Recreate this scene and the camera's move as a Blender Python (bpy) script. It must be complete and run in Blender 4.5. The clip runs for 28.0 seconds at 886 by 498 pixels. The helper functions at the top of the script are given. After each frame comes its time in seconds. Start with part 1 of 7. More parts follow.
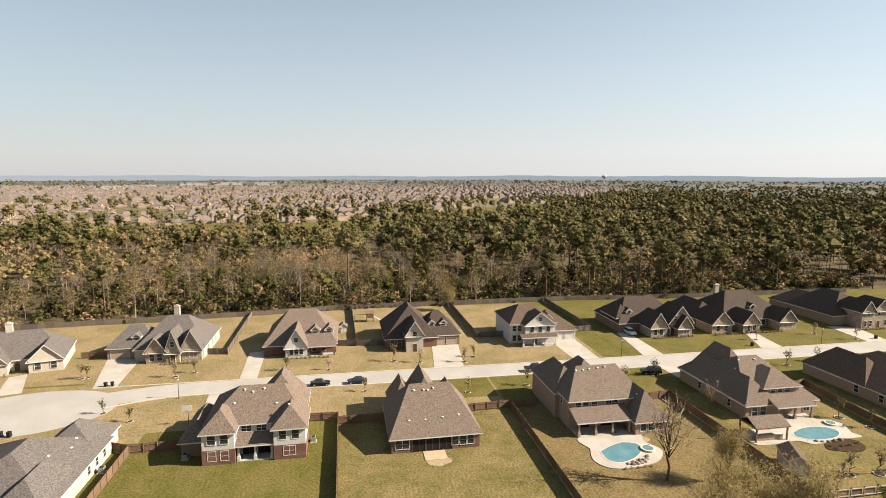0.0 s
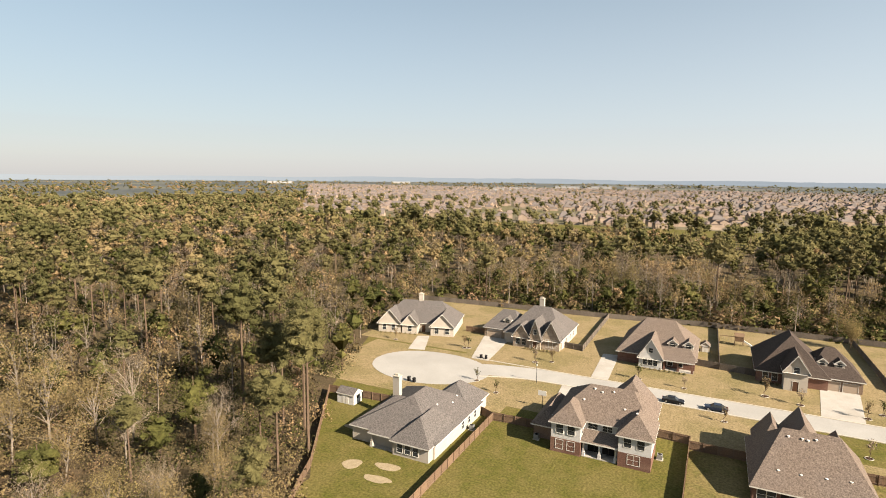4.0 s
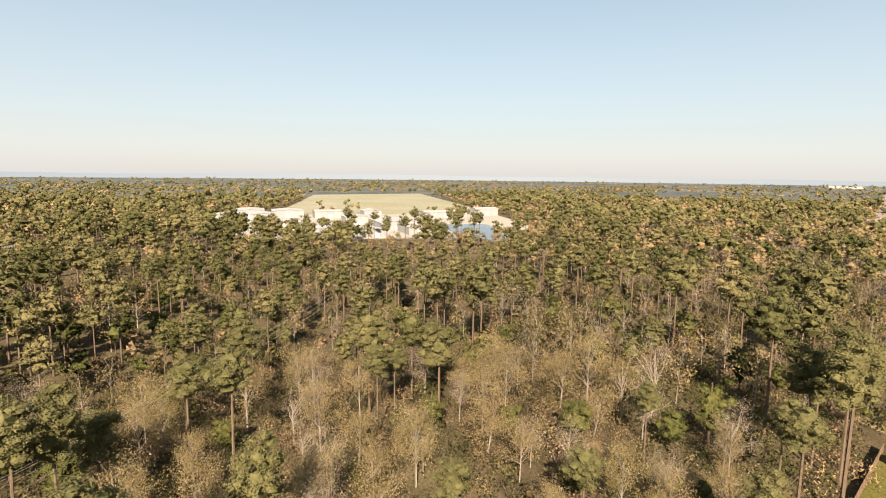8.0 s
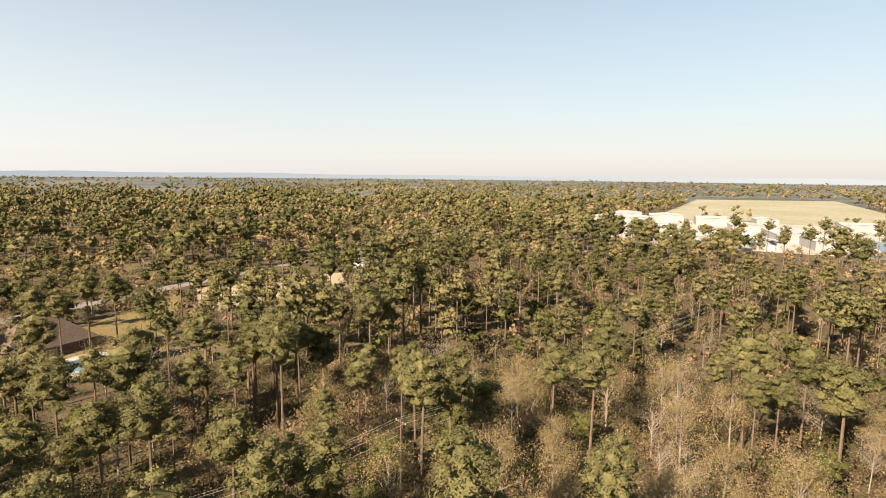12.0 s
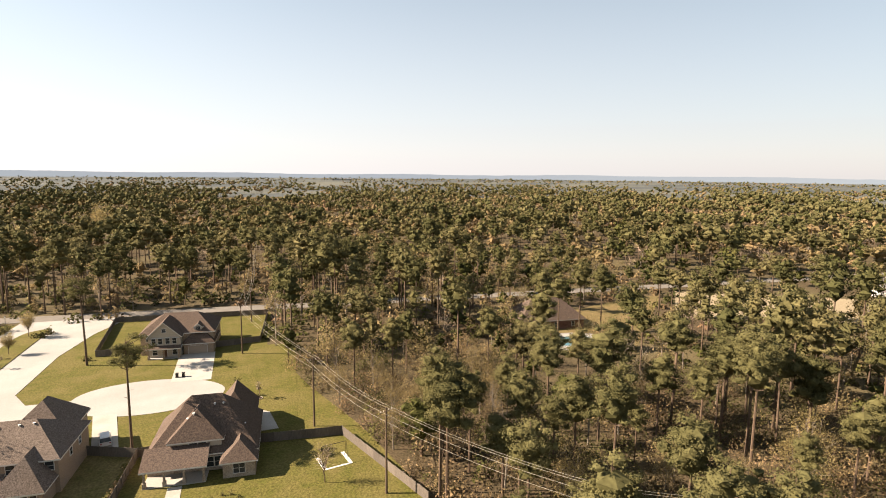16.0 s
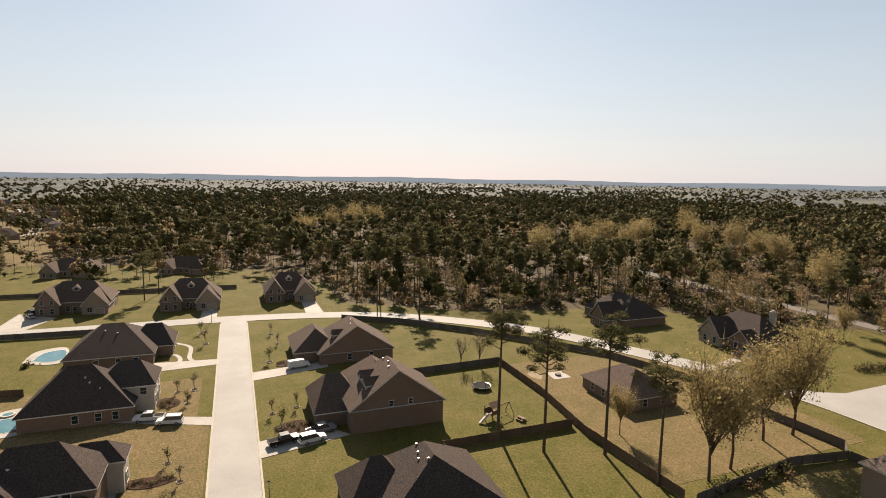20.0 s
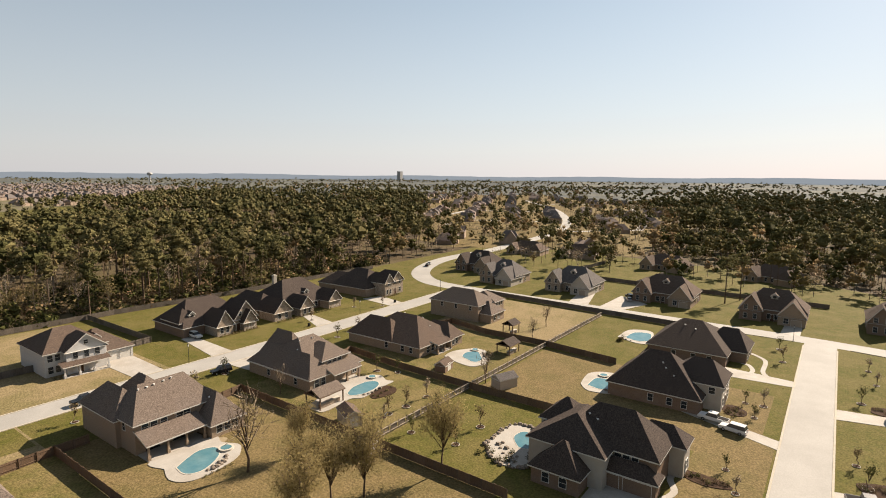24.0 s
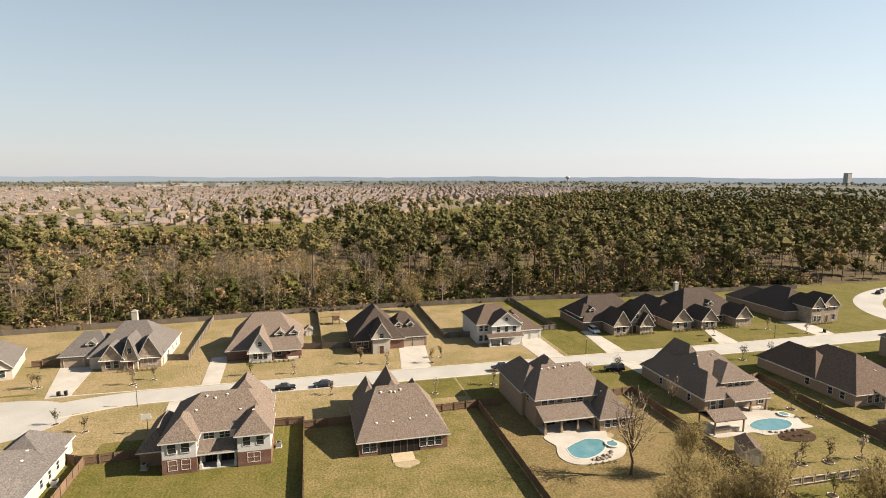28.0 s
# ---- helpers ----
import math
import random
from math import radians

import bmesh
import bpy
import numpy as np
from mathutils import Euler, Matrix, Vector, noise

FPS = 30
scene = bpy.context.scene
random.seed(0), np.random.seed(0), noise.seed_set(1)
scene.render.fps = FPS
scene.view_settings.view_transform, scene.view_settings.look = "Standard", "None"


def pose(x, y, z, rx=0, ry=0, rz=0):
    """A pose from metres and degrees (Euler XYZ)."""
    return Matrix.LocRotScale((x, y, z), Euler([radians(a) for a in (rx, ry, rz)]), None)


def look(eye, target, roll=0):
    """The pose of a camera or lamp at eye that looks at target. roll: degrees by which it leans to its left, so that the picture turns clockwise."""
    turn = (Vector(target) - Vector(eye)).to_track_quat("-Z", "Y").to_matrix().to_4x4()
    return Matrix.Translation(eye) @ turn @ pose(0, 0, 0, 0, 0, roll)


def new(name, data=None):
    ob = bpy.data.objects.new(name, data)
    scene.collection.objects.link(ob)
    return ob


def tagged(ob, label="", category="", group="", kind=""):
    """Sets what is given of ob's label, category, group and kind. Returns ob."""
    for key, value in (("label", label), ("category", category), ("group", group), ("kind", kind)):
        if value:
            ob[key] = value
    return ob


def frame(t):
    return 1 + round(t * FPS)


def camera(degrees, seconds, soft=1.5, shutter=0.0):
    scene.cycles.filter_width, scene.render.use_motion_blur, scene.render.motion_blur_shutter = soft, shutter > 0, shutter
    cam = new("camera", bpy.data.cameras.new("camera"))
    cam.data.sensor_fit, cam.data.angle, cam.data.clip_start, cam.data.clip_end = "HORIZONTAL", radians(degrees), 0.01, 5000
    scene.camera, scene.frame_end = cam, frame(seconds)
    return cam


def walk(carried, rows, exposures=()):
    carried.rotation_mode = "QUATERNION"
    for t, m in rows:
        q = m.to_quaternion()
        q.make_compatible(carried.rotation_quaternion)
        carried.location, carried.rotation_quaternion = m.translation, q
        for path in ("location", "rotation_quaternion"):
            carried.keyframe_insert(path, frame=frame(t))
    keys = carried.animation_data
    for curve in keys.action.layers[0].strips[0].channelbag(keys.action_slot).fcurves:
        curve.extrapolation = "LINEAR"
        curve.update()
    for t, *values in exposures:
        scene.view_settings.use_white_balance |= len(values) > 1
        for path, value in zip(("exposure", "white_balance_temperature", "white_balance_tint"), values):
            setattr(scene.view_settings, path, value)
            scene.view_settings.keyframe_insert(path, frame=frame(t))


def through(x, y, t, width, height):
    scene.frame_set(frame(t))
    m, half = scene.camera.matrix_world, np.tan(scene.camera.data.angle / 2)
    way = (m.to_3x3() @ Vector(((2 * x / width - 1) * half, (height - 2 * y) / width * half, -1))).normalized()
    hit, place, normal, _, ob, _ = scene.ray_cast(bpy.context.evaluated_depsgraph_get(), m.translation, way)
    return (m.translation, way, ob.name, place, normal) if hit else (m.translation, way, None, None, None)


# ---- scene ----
cam = camera(77.62, 28.0, 1.0)

EYE = (0.0, 0.0, 50.0)
PATH = [
    (0.0, 82.30, -0.09, -10.20),
    (0.5, 82.29, -0.08, -9.00),
    (1.0, 82.34, -0.22, -5.76),
    (1.5, 82.40, -0.33, -1.72),
    (2.0, 82.44, -0.26, 2.61),
    (2.5, 82.49, -0.25, 7.75),
    (3.0, 82.54, -0.24, 14.19),
    (3.5, 82.53, -0.39, 20.50),
    (5.5, 82.43, -0.78, 46.00),
    (6.0, 82.38, -0.71, 53.06),
    (6.5, 82.33, -0.78, 59.96),
    (7.0, 82.28, -0.67, 66.52),
    (7.5, 82.27, -0.76, 73.06),
    (8.0, 82.29, -0.63, 79.05),
    (8.5, 82.28, -0.74, 84.77),
    (9.0, 82.25, -0.64, 90.23),
    (9.5, 82.22, -0.86, 95.48),
    (10.0, 82.16, -0.56, 98.74),
    (10.5, 82.14, -0.54, 102.44),
    (11.0, 82.13, -0.39, 106.81),
    (11.5, 82.18, -0.48, 111.73),
    (13.5, 82.16, -0.64, 133.53),
    (14.0, 82.12, -0.66, 139.46),
    (14.5, 82.13, -0.63, 145.08),
    (15.0, 82.13, -0.47, 150.52),
    (15.5, 82.17, -0.49, 156.96),
    (16.0, 82.16, -0.53, 164.67),
    (16.5, 82.21, -0.54, 173.68),
    (17.0, 82.30, -0.47, 183.94),
    (17.5, 82.37, -0.55, 194.38),
    (18.0, 82.44, -0.53, 205.16),
    (18.5, 82.55, -0.47, 216.27),
    (19.0, 82.52, -0.71, 227.99),
    (19.5, 82.55, -0.90, 239.77),
    (20.0, 82.57, -0.91, 249.28),
    (20.5, 82.56, -0.93, 257.68),
    (21.0, 82.54, -0.94, 265.32),
    (21.5, 82.50, -0.86, 272.30),
    (23.5, 82.30, -0.75, 299.17),
    (24.0, 82.29, -0.50, 305.77),
    (24.5, 82.36, -0.53, 312.38),
    (25.0, 82.37, -0.39, 319.12),
    (25.5, 82.49, -0.42, 325.91),
    (26.0, 82.48, -0.45, 332.76),
    (26.5, 82.56, -0.31, 339.32),
    (27.0, 82.61, -0.41, 344.51),
    (27.5, 82.58, -0.11, 345.98),
    (28.0, 82.41, -0.11, 346.27),
]
walk(cam, [(t, pose(*EYE, rx, ry, rz)) for t, rx, ry, rz in PATH],
     [(0, 1.72, 6480, 12), (3, 1.74, 6480, 12), (6, 1.92, 6600, 12.5), (9, 1.99, 6750, 13), (14, 2.08, 6800, 15), (17, 1.90, 6750, 16), (20, 1.37, 6650, 16), (21.5, 1.38, 6650, 16), (24, 1.46, 6600, 14), (26, 1.62, 6520, 12), (28, 1.72, 6480, 12)])

# ---- light ----
SUN_AZ, SUN_EL = Vector((0.972, -0.235)), radians(33)
# a hazy sky: the clear sky under an even pale veil
world = bpy.data.worlds.new("sky")
scene.world = world
world.use_nodes = True
wt = world.node_tree
sky = wt.nodes.new("ShaderNodeTexSky")
sky.sky_type = "NISHITA"
sky.sun_disc = False
sky.sun_elevation = SUN_EL
sky.sun_rotation = math.atan2(SUN_AZ.x, SUN_AZ.y)
sky.altitude = 50
sky.air_density, sky.dust_density, sky.ozone_density = 1.0, 0.4, 1.0
wt.nodes["Background"].inputs[1].default_value = 0.037
pale = wt.nodes.new("ShaderNodeHueSaturation")
pale.inputs["Saturation"].default_value = 1.0
pale.inputs["Hue"].default_value = 0.478
rise = wt.nodes.new("ShaderNodeSeparateXYZ")
haze = wt.nodes.new("ShaderNodeMapRange")
haze.inputs["From Max"].default_value = 0.35
haze.inputs["To Min"].default_value, haze.inputs["To Max"].default_value = 0.80, 0.30
wt.links.new(wt.nodes.new("ShaderNodeTexCoord").outputs["Generated"], rise.inputs[0])
wt.links.new(rise.outputs["Z"], haze.inputs["Value"])
veil = wt.nodes.new("ShaderNodeMix")
veil.data_type, veil.blend_type = "RGBA", "MIX"
wt.links.new(haze.outputs[0], veil.inputs[0])
# the veil is brighter towards the sun
toward = wt.nodes.new("ShaderNodeVectorMath")
toward.operation = "DOT_PRODUCT"
toward.inputs[1].default_value = (SUN_AZ.x, SUN_AZ.y, 0.3)
glow = wt.nodes.new("ShaderNodeMapRange")
glow.inputs["From Min"].default_value, glow.inputs["From Max"].default_value = -1.0, 1.0
glow.inputs["To Min"].default_value, glow.inputs["To Max"].default_value = 0.79, 1.37
bright = wt.nodes.new("ShaderNodeVectorMath")
bright.operation = "SCALE"
bright.inputs[0].default_value = (5.75, 6.0, 6.15)
wt.links.new(rise.inputs[0].links[0].from_socket, toward.inputs[0])
wt.links.new(toward.outputs["Value"], glow.inputs["Value"])
wt.links.new(glow.outputs[0], bright.inputs["Scale"])
wt.links.new(bright.outputs[0], veil.inputs[7])
wt.links.new(sky.outputs[0], pale.inputs["Color"])
wt.links.new(pale.outputs[0], veil.inputs[6])
wt.links.new(veil.outputs[2], wt.nodes["Background"].inputs[0])
sun = new("sun", bpy.data.lights.new("sun", "SUN"))
sun.data.energy, sun.data.angle, sun.data.color = 5.0, radians(0.5), (1.0, 0.87, 0.69)
sun.matrix_world = look((0, 0, 0), (-SUN_AZ.x * math.cos(SUN_EL), -SUN_AZ.y * math.cos(SUN_EL), -math.sin(SUN_EL)))


# ---- materials ----
def material(name, c1, c2, size=1.0, rough=0.85, fine=0.15, fine_size=0.12, bump=0.3, stretch=(1, 1, 1),
             c3=None, size3=8.0, amount3=0.5, metal=0.0, object_random=0.0, world_space=False, contrast=0.25, spec=0.25):
    """Two colours mixed by noise of the size given in metres, a third in larger stains, and a fine grain with relief."""
    m = bpy.data.materials.new(name)
    m.use_nodes = True
    t = m.node_tree
    nn, ln = t.nodes.new, t.links.new
    b = t.nodes["Principled BSDF"]
    b.inputs["Roughness"].default_value, b.inputs["Metallic"].default_value = rough, metal
    b.inputs["Specular IOR Level"].default_value = spec if rough < 0.9 else 0.06
    if world_space:
        co = nn("ShaderNodeNewGeometry").outputs["Position"]
    else:
        co = nn("ShaderNodeTexCoord").outputs["Object"]
    mp = nn("ShaderNodeMapping")
    mp.inputs["Scale"].default_value = stretch
    ln(co, mp.inputs[0])

    def noisy(scale, detail=3.0):
        n = nn("ShaderNodeTexNoise")
        n.inputs["Scale"].default_value, n.inputs["Detail"].default_value = scale, detail
        ln(mp.outputs[0], n.inputs["Vector"])
        return n.outputs["Fac"]

    def ramp(fac, lo, hi):
        r = nn("ShaderNodeMapRange")
        r.inputs["From Min"].default_value, r.inputs["From Max"].default_value = lo, hi
        ln(fac, r.inputs["Value"])
        return r.outputs[0]

    def mix(fac, a, c, mode="MIX"):
        x = nn("ShaderNodeMix")
        x.data_type, x.blend_type = "RGBA", mode
        for k, v in ((0, fac), (6, a), (7, c)):
            if isinstance(v, (int, float)):
                x.inputs[k].default_value = v
            elif isinstance(v, tuple):
                x.inputs[k].default_value = (*v[:3], 1)
            else:
                ln(v, x.inputs[k])
        return x.outputs[2]

    col = mix(ramp(noisy(1 / size), 0.5 - contrast, 0.5 + contrast), c1, c2)
    if c3:
        f3 = nn("ShaderNodeMath")
        f3.operation = "MULTIPLY"
        f3.inputs[1].default_value = amount3
        ln(ramp(noisy(1 / size3, 4), 0.45, 0.62), f3.inputs[0])
        col = mix(f3.outputs[0], col, c3)
    grain = noisy(1 / fine_size, 2)
    v = nn("ShaderNodeHueSaturation")
    ln(col, v.inputs["Color"])
    g = nn("ShaderNodeMapRange")
    g.inputs["From Min"].default_value, g.inputs["From Max"].default_value = 0.3, 0.7
    g.inputs["To Min"].default_value, g.inputs["To Max"].default_value = 1 - fine, 1 + fine
    ln(grain, g.inputs["Value"])
    value = g.outputs[0]
    if object_random:
        oi = nn("ShaderNodeObjectInfo")
        o = nn("ShaderNodeMapRange")
        o.inputs["To Min"].default_value, o.inputs["To Max"].default_value = 1 - object_random, 1 + object_random
        ln(oi.outputs["Random"], o.inputs["Value"])
        mu = nn("ShaderNodeMath")
        mu.operation = "MULTIPLY"
        ln(value, mu.inputs[0]), ln(o.outputs[0], mu.inputs[1])
        value = mu.outputs[0]
    ln(value, v.inputs["Value"])
    ln(v.outputs[0], b.inputs["Base Color"])
    if bump:
        bp = nn("ShaderNodeBump")
        bp.inputs["Strength"].default_value, bp.inputs["Distance"].default_value = bump, fine_size * 0.4
        ln(grain, bp.inputs["Height"]), ln(bp.outputs[0], b.inputs["Normal"])
    return m


def leafy(name, c1, c2, size=7.0, through=0.3, fine=0.3):
    """Foliage: colour varies from tree to tree and leaf to leaf, and some light passes through."""
    m = material(name, c1, c2, size, 0.9, fine, 0.7, 0, world_space=True, contrast=0.16)
    t = m.node_tree
    b = t.nodes["Principled BSDF"]
    at = t.nodes.new("ShaderNodeAttribute")
    at.attribute_name = "tone"
    own = t.nodes.new("ShaderNodeMapRange")
    own.inputs["From Min"].default_value, own.inputs["To Min"].default_value, own.inputs["To Max"].default_value = -1.0, 0.66, 1.36
    hs = t.nodes.new("ShaderNodeHueSaturation")
    shift = t.nodes.new("ShaderNodeMapRange")
    shift.inputs["From Min"].default_value, shift.inputs["To Min"].default_value, shift.inputs["To Max"].default_value = -1.0, 0.52, 0.485
    t.links.new(at.outputs["Fac"], own.inputs["Value"]), t.links.new(at.outputs["Fac"], shift.inputs["Value"])
    t.links.new(own.outputs[0], hs.inputs["Value"]), t.links.new(shift.outputs[0], hs.inputs["Hue"])
    t.links.new(b.inputs["Base Color"].links[0].from_socket, hs.inputs["Color"]), t.links.new(hs.outputs[0], b.inputs["Base Color"])
    tr = t.nodes.new("ShaderNodeBsdfTranslucent")
    mx = t.nodes.new("ShaderNodeMixShader")
    mx.inputs[0].default_value = through
    t.links.new(b.inputs["Base Color"].links[0].from_socket, tr.inputs[0])
    t.links.new(b.outputs[0], mx.inputs[1]), t.links.new(tr.outputs[0], mx.inputs[2])
    t.links.new(mx.outputs[0], t.nodes["Material Output"].inputs[0])
    return m


def plain(name, c, rough=0.5, metal=0.0, spec=0.4, random=0.0):
    return material(name, c, tuple(k * 0.86 for k in c), 0.6, rough, 0.06, 0.05, 0.05, metal=metal, object_random=random)


ROOF = {
    "brown": material("shingle_brown", (0.139, 0.110, 0.088), (0.099, 0.076, 0.063), 0.45, 0.9, 0.42, 0.2, 0.6, c3=(0.116, 0.095, 0.082), size3=6, amount3=0.4),
    "grey": material("shingle_grey", (0.109, 0.097, 0.090), (0.076, 0.068, 0.064), 0.45, 0.9, 0.42, 0.2, 0.6, c3=(0.088, 0.082, 0.078), size3=6, amount3=0.4),
    "dark": material("shingle_dark", (0.063, 0.049, 0.041), (0.042, 0.033, 0.029), 0.45, 0.9, 0.42, 0.2, 0.6, c3=(0.061, 0.047, 0.039), size3=5, amount3=0.4),
    "rust": material("shingle_rust", (0.101, 0.072, 0.055), (0.069, 0.051, 0.041), 0.45, 0.9, 0.42, 0.2, 0.6, c3=(0.081, 0.063, 0.052), size3=6, amount3=0.4),
}
WALL = {
    "tan": material("brick_tan", (0.288, 0.223, 0.158), (0.216, 0.158, 0.112), 0.25, 0.9, 0.22, 0.09, 0.4, (1, 1, 2.6), c3=(0.245, 0.187, 0.144), size3=3),
    "red": material("brick_red", (0.148, 0.081, 0.060), (0.095, 0.052, 0.040), 0.25, 0.9, 0.25, 0.09, 0.4, (1, 1, 2.6), c3=(0.216, 0.144, 0.108), size3=3, amount3=0.35),
    "cream": material("stucco_cream", (0.365, 0.328, 0.280), (0.315, 0.280, 0.236), 1.2, 0.9, 0.06, 0.06, 0.2, c3=(0.360, 0.324, 0.274), size3=4, amount3=0.3),
    "white": material("siding_white", (0.44, 0.43, 0.415), (0.39, 0.38, 0.365), 1.0, 0.75, 0.07, 0.10, 0.3, (0.2, 0.2, 3)),
    "stone": material("stone_veneer", (0.302, 0.245, 0.187), (0.194, 0.148, 0.112), 0.35, 0.9, 0.3, 0.16, 0.7, c3=(0.360, 0.310, 0.252), size3=0.8, amount3=0.5),
    "brown": material("brick_brown", (0.202, 0.140, 0.101), (0.140, 0.095, 0.068), 0.25, 0.9, 0.22, 0.09, 0.4, (1, 1, 2.6), c3=(0.180, 0.137, 0.108), size3=3),
    "siding": material("siding_tan", (0.360, 0.310, 0.245), (0.310, 0.266, 0.209), 1.0, 0.8, 0.07, 0.10, 0.3, (0.2, 0.2, 3)),
}
TRIM = plain("trim_white", (0.518, 0.496, 0.451), 0.6)
GLASS = plain("window_glass", (0.030, 0.034, 0.038), 0.08)
DARK = plain("dark_void", (0.02, 0.018, 0.017), 0.9)
GARAGE = material("garage_door_tan", (0.311, 0.244, 0.185), (0.274, 0.215, 0.163), 0.8, 0.6, 0.06, 0.08, 0.2, (0.3, 0.3, 2))
GARAGE_W = material("garage_door_white", (0.488, 0.466, 0.422), (0.444, 0.422, 0.385), 0.8, 0.6, 0.06, 0.08, 0.2, (0.3, 0.3, 2))
DOOR = plain("door_wood", (0.082, 0.041, 0.024), 0.5)
CONCRETE = material("concrete_road", (0.285, 0.272, 0.250), (0.245, 0.234, 0.214), 5.0, 0.85, 0.07, 0.25, 0.2, c3=(0.212, 0.202, 0.184), size3=16, amount3=0.45, world_space=True)
DRIVE = material("concrete_drive", (0.325, 0.302, 0.270), (0.275, 0.256, 0.226), 2.5, 0.85, 0.08, 0.2, 0.2, c3=(0.232, 0.204, 0.168), size3=6, amount3=0.45, world_space=True)
KERB = material("concrete_kerb", (0.385, 0.348, 0.289), (0.318, 0.285, 0.229), 1.5, 0.9, 0.12, 0.15, 0.2, world_space=True)
ASPHALT = material("asphalt", (0.163, 0.146, 0.126), (0.129, 0.116, 0.102), 3.0, 0.9, 0.1, 0.2, 0.2, world_space=True)
FENCE = material("cedar_fence", (0.148, 0.095, 0.058), (0.101, 0.065, 0.041), 0.4, 0.85, 0.22, 0.07, 0.4, (4, 4, 0.4), c3=(0.116, 0.092, 0.075), size3=5, object_random=0.18)
FENCE_OLD = material("weathered_fence", (0.136, 0.113, 0.090), (0.095, 0.078, 0.063), 0.4, 0.88, 0.2, 0.07, 0.4, (4, 4, 0.4), c3=(0.116, 0.092, 0.075), size3=5, object_random=0.18)
LITTER = material("woodland_floor", (0.082, 0.058, 0.035), (0.050, 0.040, 0.022), 4.0, 0.95, 0.35, 0.5, 0.6, c3=(0.100, 0.082, 0.042), size3=40, amount3=0.6, world_space=True)
GRASS = {
    "gold": material("lawn_gold", (0.205, 0.156, 0.086), (0.164, 0.127, 0.066), 1.6, 0.95, 0.3, 0.42, 0.7, c3=(0.098, 0.088, 0.030), size3=11, amount3=0.45, world_space=True, contrast=0.2),
    "mixed": material("lawn_mixed", (0.132, 0.102, 0.042), (0.078, 0.074, 0.022), 1.9, 0.95, 0.3, 0.42, 0.7, c3=(0.150, 0.114, 0.052), size3=7, amount3=0.7, world_space=True, contrast=0.22),
    "green": material("lawn_green", (0.066, 0.066, 0.014), (0.098, 0.082, 0.025), 2.2, 0.95, 0.3, 0.42, 0.7, c3=(0.122, 0.096, 0.037), size3=9, amount3=0.5, world_space=True, contrast=0.22),
    "tan": material("lawn_tan", (0.148, 0.108, 0.052), (0.112, 0.084, 0.037), 1.5, 0.95, 0.3, 0.42, 0.7, c3=(0.076, 0.070, 0.023), size3=7, amount3=0.35, world_space=True, contrast=0.2),
}
MULCH = material("mulch", (0.051, 0.031, 0.019), (0.034, 0.020, 0.014), 0.4, 0.95, 0.3, 0.12, 0.6, world_space=True)
WATER = material("pool_water", (0.050, 0.135, 0.165), (0.095, 0.180, 0.200), 2.0, 0.08, 0.05, 0.6, 0.1, world_space=True)
POND = material("pond_water", (0.031, 0.054, 0.088), (0.034, 0.058, 0.088), 20.0, 0.1, 0.05, 2.0, 0.05, world_space=True)
PINE = leafy("pine_needles", (0.124, 0.109, 0.046), (0.084, 0.078, 0.032), 11, 0.3, 0.25)
BUD = leafy("budding_leaves", (0.242, 0.180, 0.090), (0.175, 0.132, 0.063), 8, 0.4, 0.3)
GOLD = leafy("golden_buds", (0.285, 0.222, 0.104), (0.220, 0.170, 0.074), 8, 0.55, 0.3)
BARE = leafy("bare_twigs", (0.250, 0.192, 0.136), (0.185, 0.142, 0.098), 9, 0.1, 0.3)
BRUSH = leafy("brown_brush", (0.160, 0.108, 0.060), (0.110, 0.083, 0.040), 6, 0.2, 0.3)
EVER = leafy("evergreen_leaves", (0.078, 0.074, 0.023), (0.044, 0.047, 0.015), 7, 0.22, 0.35)
BARK = material("bark", (0.126, 0.088, 0.061), (0.075, 0.053, 0.037), 0.5, 0.95, 0.3, 0.12, 0.7, (3, 3, 0.6), world_space=True)
BARK_PALE = material("bark_pale", (0.224, 0.190, 0.153), (0.150, 0.122, 0.095), 0.8, 0.95, 0.25, 0.15, 0.6, (3, 3, 0.6), world_space=True)


